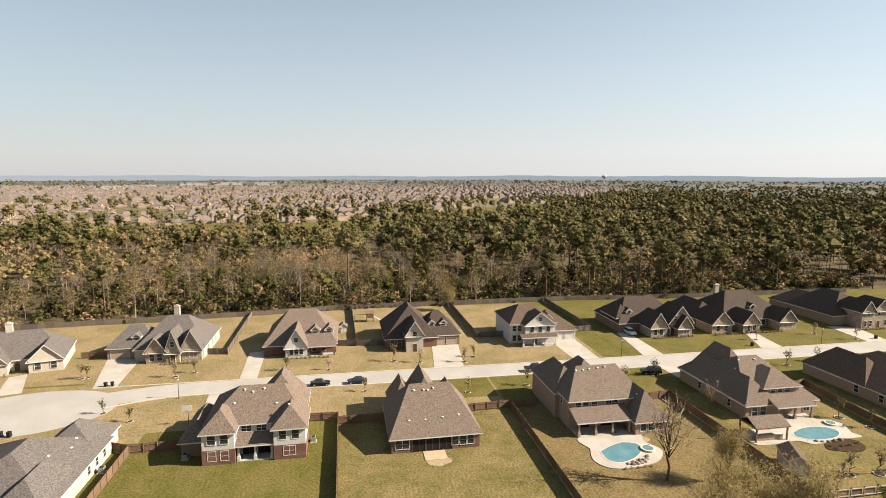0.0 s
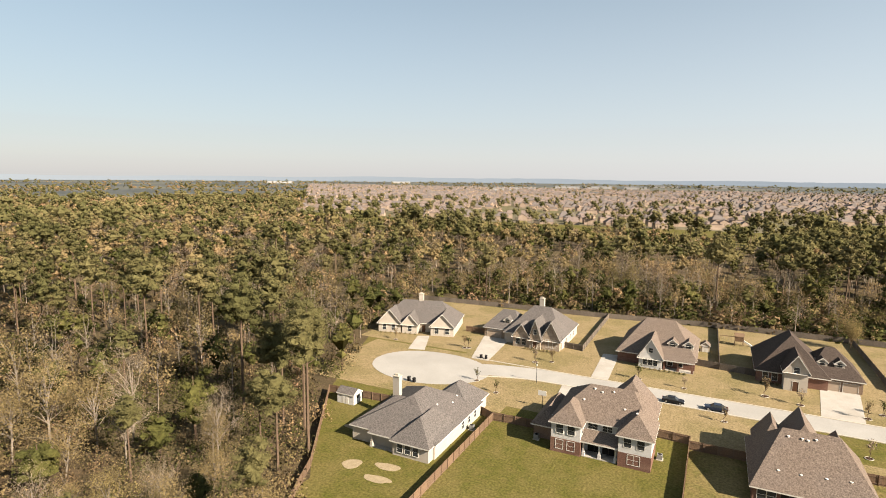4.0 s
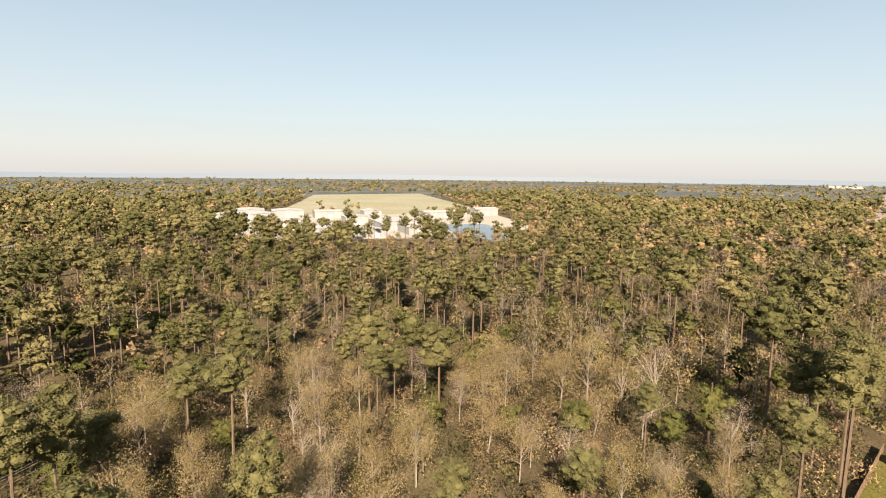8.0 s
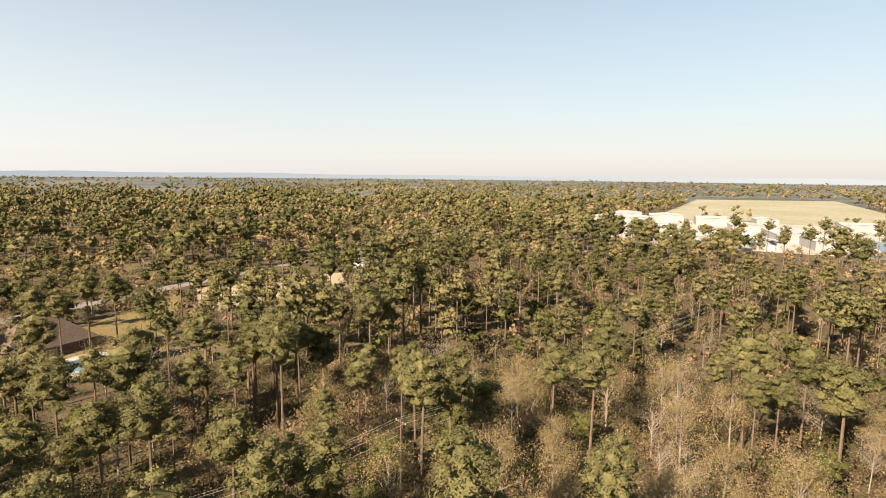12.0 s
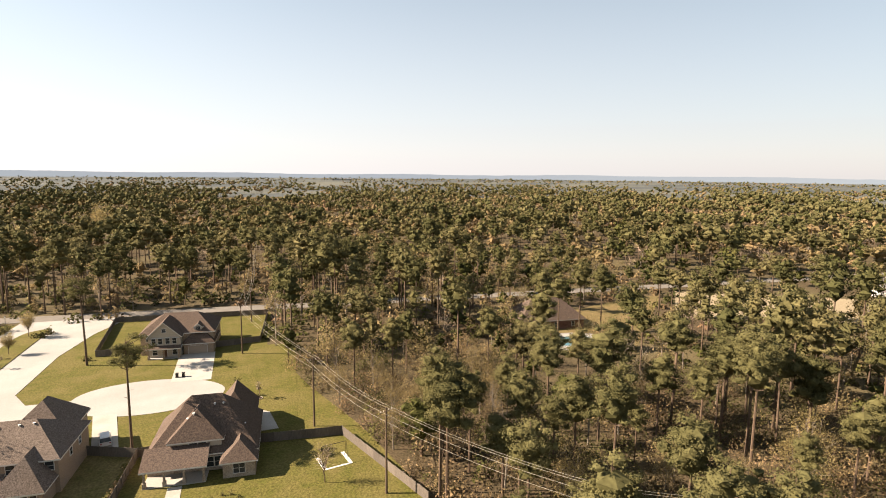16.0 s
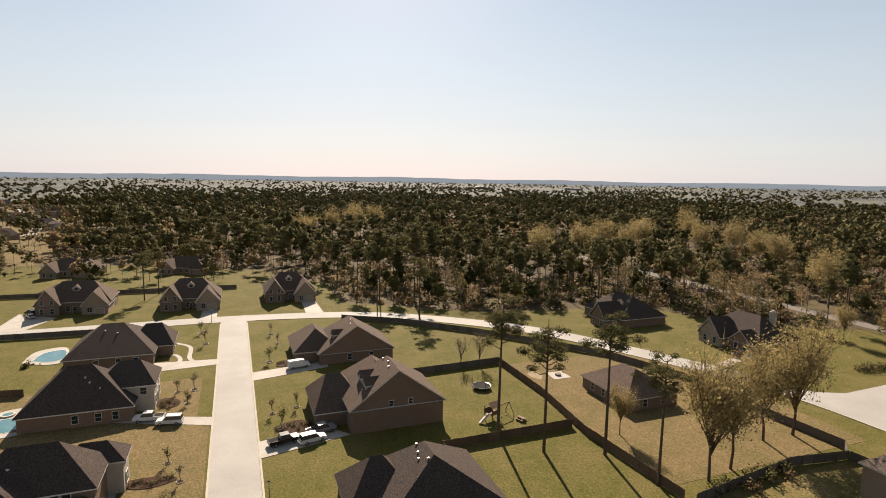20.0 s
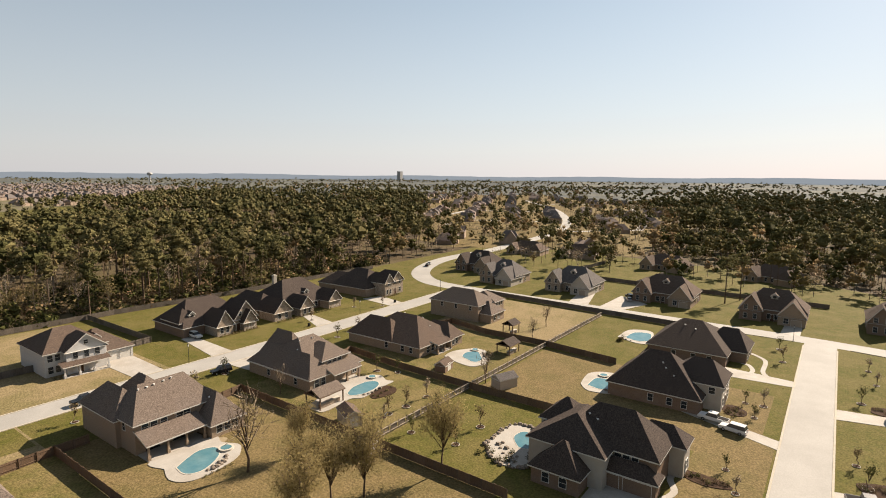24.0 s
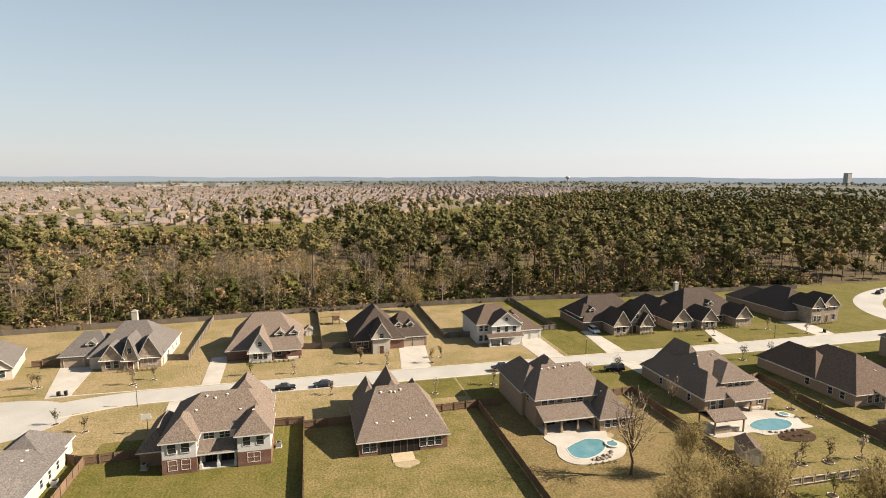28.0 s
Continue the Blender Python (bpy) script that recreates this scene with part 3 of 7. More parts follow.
# south of the first street, backs to the camera
house("single-storey grey-roofed brick house with a white chimney", "grey", "cream",
      [(-60, 82, -42.3, 103, 3.0, 7.6, "v", 8, 8), (-52, 98, -43, 108, 3.0, 6.6, "v", 4, 4), (-60, 84, -50, 96, 3.0, 6.8, "u", 5, 3), (-50, 80.2, -42.6, 92, 3.0, 6.4, "v", 3.7, 3)],
      row(3, "S", (1.6, 3.2, 4.8)) + row(0, "E", (12, 15, 18), 1.6, 1.0, 1.5) + row(2, "W", (3, 7)), (), (), [(-57, 93.5, 0, 9.2)], [(-55.3, 80.8, -50, 84.2, 2.9, 3.9, "S")], (), [(0, -47, 92), (0, -45.5, 96), (0, -46, 99)])
house("two-storey white and brick house with hipped bays", "brown", "white",
      [(-25, 98, -8, 112, 6.0, 10.4, "u", 5, 4), (-25, 95.2, -19.6, 103, 6.0, 9.0, "v", 2.7, 2.7), (-13, 95.2, -7.6, 103, 6.0, 9.0, "v", 2.7, 2.7), (-29.5, 99, -25, 112, 3.0, 5.6, "v", 2.2, 2.2, "brown"), (-17, 106, -9, 114, 6.0, 10.4, "v", 4, 0)],
      row(1, "S", (1.6, 3.7), 4.6, 1.3, 1.7) + row(1, "S", (1.6, 3.7), 1.6, 1.3, 1.7) + row(2, "S", (1.5, 3.7), 4.6, 1.2, 1.7) + row(2, "S", (2.6,), 1.6, 2.0, 1.7) + row(0, "S", (7, 9.6), 5.0, 1.7, 1.1) + row(1, "E", (1.2,), 4.6, 1, 1.6) + row(2, "W", (1.2,), 4.6, 1, 1.6) + row(2, "E", (1.4,), 4.6, 1, 1.6),
      (), (), (), [(-19.4, 95.6, -13.2, 98.2, 3.0, 4.6, "S")], (), [(0, -19, 104), (0, -15.5, 104), (0, -17.5, 103.5), (0, -13, 101), (2, -10.5, 98), (0, -20.5, 101.5)],
      skirts=[(-25, 95.2, -19.6, 98.4, 2.7, "red"), (-13, 95.2, -7.6, 103, 2.7, "red")], big=[(0, "S", 7.4, 2.2), (0, "S", 10, 2.2)])
# its three wide dark panes stand in for a recessed rear porch in shade
house("single-storey red brick house under a tall brown hipped roof", "brown", "red",
      [(7.5, 93.6, 23.8, 111, 3.0, 9.6, "u", 4.2, 4.2), (8.6, 106, 13.2, 116, 3.0, 7.6, "v", 3, 2), (12.4, 106, 19, 117, 3.0, 8.2, "v", 3, 0, "stone"), (18.4, 106, 22.8, 114, 3.0, 7.0, "v", 3, 2)],
      row(0, "S", (1.3, 2.6, 11.7, 13.2, 14.6), 1.7, 1.2, 1.8), (), (), (), (), (), [(0, 12.5, 101), (0, 14.4, 101), (0, 15.2, 100.9), (0, 16.3, 101.2), (0, 11, 96), (0, 14, 96), (0, 17.3, 96.2), (0, 20.4, 96.4)], big=[(0, "S", 5, 2.3), (0, "S", 7.5, 2.3), (0, "S", 10, 2.3)])
house("two-storey tan brick house with a covered patio", "brown", "tan",
      [(43, 97.5, 58.5, 113, 5.8, 10.0, "u", 4.5, 2.0), (42.2, 103, 49, 117, 5.6, 9.6, "v", 4, 4), (54.6, 92.6, 61.4, 109, 3.0, 7.6, "v", 3.4, 3.4), (48, 106, 55, 116, 5.8, 9.6, "v", 4, 3)],
      row(0, "S", (1.8, 3.4, 5.2), 4.7, 1.2, 1.5) + row(0, "S", (8.2, 9.6), 4.8, 1.3, 1.2) + row(2, "S", (1.6, 3.2, 4.8), 1.6, 1.2, 1.6) + row(0, "W", (4,), 4.5, 1, 1.5),
      (), (), (), [(43.2, 93.6, 54.2, 97.6, 3.0, 4.6, "S")], (), [(0, 47, 104), (0, 48.6, 104), (0, 50, 104.1), (0, 52, 104.3), (0, 53.6, 104.5), (2, 57, 97), (2, 60, 99)], big=[(0, "S", 3, 2.4), (0, "S", 8, 2.4)])
house("brown-roofed brick house with a raised rear dormer and patio", "brown", "tan",
      [(80.6, 95.4, 97.4, 117, 3.2, 9.6, "u", 6, 6), (80.6, 95.2, 88, 118, 3.2, 7.4, "v", 4, 4), (86, 97, 94.5, 106, 5.8, 8.6, "v", 3.4, 3), (86, 108, 93, 121, 3.2, 9.4, "v", 4, 3)],
      row(2, "S", (2.2, 3.9, 5.6), 5.0, 1.2, 1.0) + row(1, "S", (2, 4), 1.6, 1.3, 1.8) + row(1, "W", (5, 15), 1.6, 1, 1.5) + row(0, "S", (14.5,), 1.6, 1.4, 1.8), (), (), (), [(86.4, 93.2, 95, 97.2, 3.0, 4.6, "S")], (), [(0, 84.5, 104), (0, 86, 105), (0, 90, 105), (0, 93, 104.5), (0, 91, 101), (0, 84, 99)])
house("brown-roofed single-storey tan brick house with a pool terrace", "rust", "tan",
      [(114.6, 90, 132.5, 113.5, 3.0, 9.0, "v", 8, 8), (127, 88.5, 133.5, 100, 3.0, 6.6, "v", 3, 3), (114.6, 100, 124, 117, 3.0, 8, "v", 4.6, 4.6)],
      row(0, "W", (3, 6, 12)) + row(0, "S", (4, 6, 8, 10), 1.6, 1.3, 1.8) + row(1, "S", (1.6, 3.4), 1.6, 1.2, 1.8), (), (), (), [(120, 87.6, 127, 90.2, 2.9, 3.6, "S")], (), [(0, 124, 103), (0, 126, 100), (0, 125, 97), (0, 127.6, 102), (0, 129, 98), (0, 124.5, 94)])
house("two-storey corner house of tan brick with a brown roof", "brown", "tan",
      [(155.6, 97, 167.4, 117, 5.8, 9.8, "v", 5.4, 5.4), (157, 92.6, 166, 100, 3.2, 6.5, "v", 3.6, 3), (165, 96, 171.5, 108, 5.6, 8.4, "u", 2.5, 2.5)],
      row(0, "W", (3, 9, 15), 4.5, 1, 1.5) + row(2, "S", (1.5, 3.4, 5), 4.6, 1.2, 1.4) + row(1, "S", (2.5, 5), 1.6, 1.4, 1.6) + row(0, "S", (3,), 4.6, 1.4, 1.4), (), (), (), (), (), [(0, 162, 104), (0, 164, 105), (0, 163, 109), (0, 165, 110)])

# north of the first street, fronts to the camera
house("cream stucco house at the head of the turning circle", "grey", "cream",
      [(-12.5, 1.5, 12.5, 15, 3.2, 9.0, "u", 6, 6), (-12.5, -1, -5, 10, 3.2, 7.6, "v", 0, 4), (-4.5, -1.2, 0.5, 8, 3.2, 6.4, "v", 0, 2), (5, -2, 12.5, 10, 3.2, 7.2, "v", 0, 4)],
      row(1, "S", (2, 5), 1.7, 1.2, 1.8) + row(3, "S", (2, 5.4), 1.7, 1.3, 1.8) + row(2, "S", (2.5,), 1.7, 1.3, 1.8), (), [(0, "S", 14.5)], [(-0.5, 8.5, 6, 11)], (), (), (), x=-84.5, y=150.5, yaw=15)
house("stone and brick house with steep grey gables", "grey", "stone",
      [(-56, 155, -38.5, 174, 3.4, 10.2, "u", 6, 6, "cream"), (-64, 158, -52, 170, 3.2, 8.0, "u", 4, 4, "tan"), (-52.5, 152.4, -47.5, 160, 3.4, 7.2, "v", 0, 3), (-47.4, 152, -44, 162, 3.6, 9.0, "v", 0, 3), (-43.8, 153.2, -38.8, 162, 3.4, 8.6, "v", 0, 3)],
      row(4, "S", (1.4, 2.5, 3.6), 2.0, 0.9, 2.4) + row(2, "S", (1.5, 3.4), 1.7, 1.2, 1.8) + row(3, "S", (1.7,), 5.2, 1, 1.4) + row(0, "E", (5, 10, 14), 1.7, 1, 1.5), [(1, "S", 3.2, 4.6), (1, "S", 8.4, 3)], [(3, "S", 1.7)], [(-49, 170, 6, 11.4)], (), [(1, -57, 159.6, "S", 2.2)], ())
house("brown-roofed house with twin dormers and a white gable", "brown", "red",
      [(-22.5, 153.6, -3, 176, 3.0, 10.4, "u", 6, 6), (-16.6, 150.8, -10.8, 164, 3.2, 8.2, "v", 0, 4, "white")],
      row(1, "S", (1.6, 2.9, 4.2), 1.8, 1.0, 1.8) + row(1, "S", (2.9,), 5.0, 1.0, 1.2) + row(0, "S", (13.5, 16), 1.7, 1.2, 1.8), (), [(0, "S", 12)], (), [(-10.6, 151.2, -3.2, 153.8, 2.9, 3.5, "S")], [(0, -8.8, 156.5, "S", 2.4), (0, -4.9, 156.5, "S", 2.4)], ())
house("dark-roofed brick house with a tall stone arched entry", "dark", "red",
      [(11, 154.2, 26, 174, 3.2, 11.0, "v", 7, 7), (22, 155.2, 33, 170, 3.2, 8.8, "u", 4, 5, "brown"), (16.6, 150.4, 21.4, 162, 5.0, 9.0, "v", 0, 4, "cream")],
      row(0, "S", (2, 4), 1.7, 1.2, 1.8) + row(2, "S", (2.4,), 5.2, 1.2, 1.4), [(1, "S", 4, 5), (1, "S", 8.6, 3)], [(2, "S", 2.4)], (), (), [(1, 25, 157.6, "S", 2.0), (1, 28.5, 157.6, "S", 2.0)], ())
house("two-storey white house with a front balcony porch", "rust", "white",
      [(48, 153, 62, 169, 6.0, 10.2, "u", 5, 5), (58, 154, 69, 168, 3.2, 8.0, "u", 4, 6, "white"), (52, 151, 61, 160, 6.0, 9.8, "v", 0, 4, "white")],
      row(0, "S", (1.2, 2.8), 1.7, 1.1, 1.7) + row(0, "S", (1.2, 2.8), 4.6, 1.1, 1.6) + row(2, "S", (2, 4.5, 7), 4.6, 1.1, 1.7) + row(2, "S", (4.5,), 7.6, 0.9, 1.0), [(1, "S", 4.6, 4.8), (1, "S", 9, 2.8)], [(2, "S", 3)], (), [(50.5, 148.8, 61, 151.2, 2.9, 3.6, "S")], [(1, 61.2, 157, "S", 2.4)], (), gmat=GARAGE_W)
house("dark-roofed brick house with clustered stone gables", "dark", "stone",
      [(85.6, 158, 107.5, 175, 3.2, 9.8, "u", 6, 6, "brown"), (85.6, 160, 91, 170, 4.6, 8.2, "v", 3, 3, "brown"), (92.6, 151.2, 98, 162, 3.4, 8.0, "v", 0, 4), (99.5, 152.6, 107.6, 164, 4.0, 9.4, "v", 0, 4), (101.5, 150.6, 106, 158, 3.0, 6.8, "v", 0, 3)],
      row(2, "S", (1.5, 3.5), 1.7, 1.1, 1.8) + row(4, "S", (1.3, 2.3, 3.3), 1.7, 0.8, 1.9) + row(3, "S", (2, 6), 5.4, 1, 1.4), (), [(3, "S", 1.2)], (), (), [(0, 90, 160.5, "S", 2)], ())
house("large dark-roofed brick house with a white chimney and low gables", "dark", "brown",
      [(121, 156, 145.5, 177, 3.2, 10.6, "u", 8, 8), (113.6, 160, 124, 178, 3.2, 7.6, "v", 4, 4), (114, 151.6, 121, 164, 3.2, 7.4, "v", 0, 4, "stone"), (124, 150.4, 130, 162, 3.2, 7.0, "v", 0, 4, "stone"), (138, 151.2, 144, 162, 3.2, 7.0, "v", 0, 4, "stone")],
      row(2, "S", (2, 4.8), 1.7, 1.2, 1.8) + row(3, "S", (2, 4), 1.7, 1.2, 1.8) + row(4, "S", (2, 4), 1.7, 1.2, 1.8) + row(0, "S", (11, 15), 1.7, 1.2, 1.8), (), [(0, "S", 12.5)], [(129, 171, 6, 11.6)], (), [(0, 134, 159, "S", 2)], ())
house("two-storey stone-fronted house with an arched entry", "dark", "tan",
      [(160.5, 154, 179, 174, 3.4, 9.8, "v", 7, 6), (166, 148.4, 171, 160, 5.8, 9.4, "v", 0, 4, "stone"), (171, 149, 178, 160, 5.8, 9.6, "v", 0, 4, "stone"), (160.5, 165, 174, 182, 3.2, 7.6, "v", 5, 5)],
      row(1, "S", (1.4, 3.4), 1.7, 1, 1.8) + row(1, "S", (2.4,), 5, 1, 1.5) + row(2, "S", (2, 5), 5, 1, 1.5) + row(2, "S", (5,), 1.7, 1.2, 1.8), (), [(2, "S", 2)], (), (), (), ())

# along the straight second street
house("two-storey dark-roofed house with a double garage", "dark", "brown",
      [(81.5, 27, 96, 40, 5.8, 9.8, "u", 5, 5, "cream"), (77.6, 29.4, 85, 37.6, 3.2, 7.0, "v", 4.0, 4.0, "brown"), (85.6, 19.8, 94.6, 36, 5.9, 11.2, "v", 5, 5, "brown"), (93.2, 17.4, 98, 26, 5.6, 8.0, "v", 2.4, 2.4, "cream"), (83.8, 19.4, 86.6, 28.4, 3.1, 4.8, "v", 2, 2, "brown"), (89, 34, 96, 41.4, 6.2, 9.6, "v", 3.4, 3.4, "cream")],
      row(2, "W", (3.4, 4.8, 6.2, 7.6), 4.6, 1.1, 1.7) + row(1, "W", (2.6, 5.6), 1.6, 1.2, 1.6) + row(0, "N", (4, 8), 4.6, 1.2, 1.5) + row(3, "S", (2.2,), 1.7, 1.4, 1.8), [(4, "W", 2.8, 4.4), (4, "W", 7.0, 2.6)], (), (), (), (), [(2, 88, 30.4), (2, 88.4, 32), (2, 88.2, 33.2)], gmat=GARAGE_W)
house("two-storey brick house with a broad dark hipped roof", "dark", "brown",
      [(121.5, 20.5, 136, 40, 3.4, 10.4, "v", 8, 7), (126, 17, 136, 28, 5.8, 9.8, "v", 3, 4, "cream")],
      row(0, "W", (3, 6, 10)) + row(1, "W", (2,), 4.4, 1.2, 1.4) + row(1, "S", (2, 5, 8), 4.6, 1.2, 1.6) + row(1, "S", (2, 8), 1.7, 1.2, 1.8) + row(1, "E", (3, 7), 4.6, 1.2, 1.6), (), [(1, "S", 5)], (), (), (), [(0, 126.5, 29.4), (0, 125.6, 28.5), (0, 124.5, 26.5)])
house("dark-roofed brick house beside a kidney-shaped pool", "dark", "brown",
      [(157, 21, 178, 41, 3.2, 9.4, "v", 8, 7), (164, 17, 176, 28, 3.2, 8.0, "v", 3, 4)],
      row(0, "W", (4, 8, 13)) + row(1, "S", (2, 6, 9)), (), [(1, "S", 4)], (), (), (), [(0, 164, 30), (0, 165, 33)])
house("two-storey brown brick house with a gabled side", "rust", "brown",
      [(101, -39, 116, -20, 5.0, 12.2, "u", 0, 6, "brown"), (106, -24, 120, -14, 3.2, 8.6, "v", 4, 3, "brown"), (114, -36, 126, -22, 3.2, 8.6, "u", 4, 4, "brown")],
      row(0, "W", (7, 11), 5.4, 0.9, 1.1) + row(0, "S", (4, 9)), (), (), (), (), [(0, 104.6, -23.4, "N", 2.6), (0, 108.8, -23.4, "N", 2.6)], [(0, 105, -28.5), (0, 107, -29), (0, 110, -28.6), (0, 113, -28)])
house("single-storey dark brick house with a swept gable roof", "rust", "brown",
      [(143, -40, 160, -20, 3.2, 10.2, "u", 0, 6), (146, -26, 162, -14, 3.2, 8.0, "u", 5, 5)],
      row(0, "W", (6, 12)) + row(0, "S", (4, 9)), (), (), (), (), [(0, 147, -24, "N", 2.4)], [(0, 147, -29), (0, 150, -29.6)])
house("brown-roofed brick house beside the second street", "dark", "brown",
      [(66, -36, 82.5, -17, 3.2, 9.4, "u", 6, 6), (72, -24, 82, -14, 3.2, 8, "v", 4, 4)],
      row(0, "N", (3, 6)), (), (), (), (), (), [(0, 73.5, -24.6), (0, 75, -25), (0, 77, -25.4), (0, 72, -25.6)])

# along the long bend and the entrance
house("two-storey tan brick house with a stepped rear roof", "brown", "tan",
      [(36, -106, 53.6, -93, 5.8, 9.8, "u", 5, 5), (36.6, -101, 43.0, -88.4, 3.2, 7.2, "v", 3.2, 3.2), (38, -112, 47, -102, 5.8, 10.4, "v", 4, 4)],
      row(0, "N", (1.2, 2.8, 4.6, 6.4, 9), 4.6, 1.2, 1.4) + row(0, "N", (2, 4.4), 1.6, 1.4, 1.7) + row(1, "N", (1.2, 2.4, 3.6, 4.8), 1.6, 0.9, 1.7) + row(0, "W", (4, 8), 4.4, 1, 1.4), (), (), (), [(43.4, -93, 47.4, -89.8, 2.9, 4.2, "N")], (), [(0, 50, -98.4), (0, 48.6, -98.4), (0, 47.2, -98.4), (0, 46, -98.4), (0, 43, -98.5), (0, 41, -98.6), (1, 37, -93)])
house("two-storey stone and brick house with a shaded rear patio", "rust", "stone",
      [(7, -109, 24, -94, 3.4, 10.6, "u", 6, 6), (12.5, -104, 20.5, -94.5, 5.6, 9.6, "v", 3, 3, "siding"), (7, -98, 12, -90.8, 3.0, 5.4, "v", 2.4, 2.4), (8, -116, 15, -104, 3.4, 8.6, "v", 3, 3)],
      row(0, "N", (6, 7.4, 8.8), 1.6, 1.2, 1.7) + row(1, "N", (3, 4.4), 5.0, 1.3, 1.0) + row(2, "N", (2.5,), 1.6, 1.8, 1.7), (), (), (), [(14.6, -94.2, 24, -90.4, 3.0, 4.8, "N")], (), [(0, 14, -100), (0, 12.6, -100), (1, 17, -97), (1, 18, -97), (0, 9, -98)])
house("two-storey tan house with a balcony and front garage", "rust", "tan",
      [(22, -176, 40.5, -161, 5.8, 9.8, "u", 5, 5), (30, -170, 38, -158, 5.8, 9.8, "v", 4, 0, "siding"), (22, -170, 29.5, -159.6, 3.2, 7.4, "v", 3.6, 3)],
      row(1, "N", (1.5, 3.2, 5, 6.6), 4.6, 1.0, 1.6) + row(1, "N", (4,), 7.4, 1.0, 1.0) + row(0, "N", (16.6,), 4.5, 1, 1.5) + row(1, "N", (1.5, 6.4), 1.6, 1.2, 1.7), [(2, "N", 4, 4.8)], [(1, "N", 4)], (), [(30, -158.4, 38, -156.4, 2.9, 3.5, "N")], [(2, 26, -161.5, "N", 2)], ())
house("dark-roofed house with a white chimney behind the trees", "dark", "brown",
      [(112, -158, 134, -141, 3.2, 9.6, "u", 7, 7), (122, -148, 130, -137, 3.2, 8.4, "v", 4, 0, "stone"), (113, -146, 120, -139, 3.2, 6.6, "v", 3, 0)],
      row(1, "N", (2, 5.6), 1.7, 1.2, 1.8) + row(2, "N", (2, 5), 1.7, 1.2, 1.8), (), [(0, "N", 9)], [(117, -152, 4, 11)], (), (), ())
house("low brown-roofed brick house among tall pines", "rust", "brown",
      [(92, -92, 108, -78, 3.0, 7.2, "u", 6, 6)], row(0, "N", (4, 8, 12)) + row(0, "W", (4, 9)), (), (), (), (), (), ())
house("dark-roofed house beyond the bend", "dark", "brown",
      [(148, -140, 170, -122, 3.2, 9.4, "u", 7, 7), (150, -128, 158, -116, 3.2, 8.4, "v", 4, 0)], row(1, "N", (2, 6)) + row(0, "N", (14, 18)), (), (), (), (), (), ())
# back gardens and houses beyond the cross street
for lab, x0, y0, turn in (("low brown house behind the eastern gardens", 304, 74, 80), ("grey-roofed house among garden trees", 318, 128, 100), ("dark-roofed house at the wood's edge", 300, 24, 70), ("brown-roofed house behind the bend", 312, 160, 95)):
    house(lab, "rust", "tan", [(-11, 0, 11, 13, 3.2, 8.2, "u", 5, 5), (-11, -4, -4, 8, 3.2, 7.4, "v", 0, 4), (3, -3, 11, 8, 3.2, 7.2, "v", 3, 4)], row(0, "S", (9, 12)) + row(1, "S", (2, 5)), (), (), (), (), (), (), x=x0, y=y0, yaw=turn - 180)
# east of the cross street
EAST = [("dark-roofed house where the street bends uphill", "dark", "brown", 248, 152, 90, 20), ("two-storey tan house with a balcony", "grey", "tan", 228, 126, 90, 17), ("grey-roofed stone house with an arched gable", "grey", "stone", 230, 92, 90, 20),
        ("two-storey brown house with a cream bay", "rust", "brown", 233, 54, 90, 22), ("brown brick house with a gabled garage", "rust", "brown", 228, 16, 90, 20), ("brick house with steep twin gables", "rust", "brown", 232, -20, 90, 19)]
for lab, rf, wl, ex, ey, turn, wd in EAST:
    h = wd / 2
    house(lab, rf, wl, [(-h, 0, h, 15, 4.2, 10.4, "u", 6, 6), (-h, -3, -h + 7, 8, 4.2, 9.4, "v", 0, 4), (h - 8, -4, h, 8, 3.4, 8.4, "v", 0, 4, "tan" if wl == "brown" else "cream")],
          row(0, "S", (9, 11), 1.7, 1.2, 1.8) + row(1, "S", (2, 5), 4.8, 1.1, 1.5) + row(1, "S", (2, 5), 1.7, 1.1, 1.8) + row(2, "S", (2.4,), 1.7, 1.4, 1.8) + row(0, "W", (5, 10)) + row(0, "E", (5, 10)), [(2, "S", 5.4, 3)], [(0, "S", wd / 2)], (), (), [(0, 0, 3.6, "S", 2.2)], (), x=ex - 8, y=ey, yaw=turn - 180)


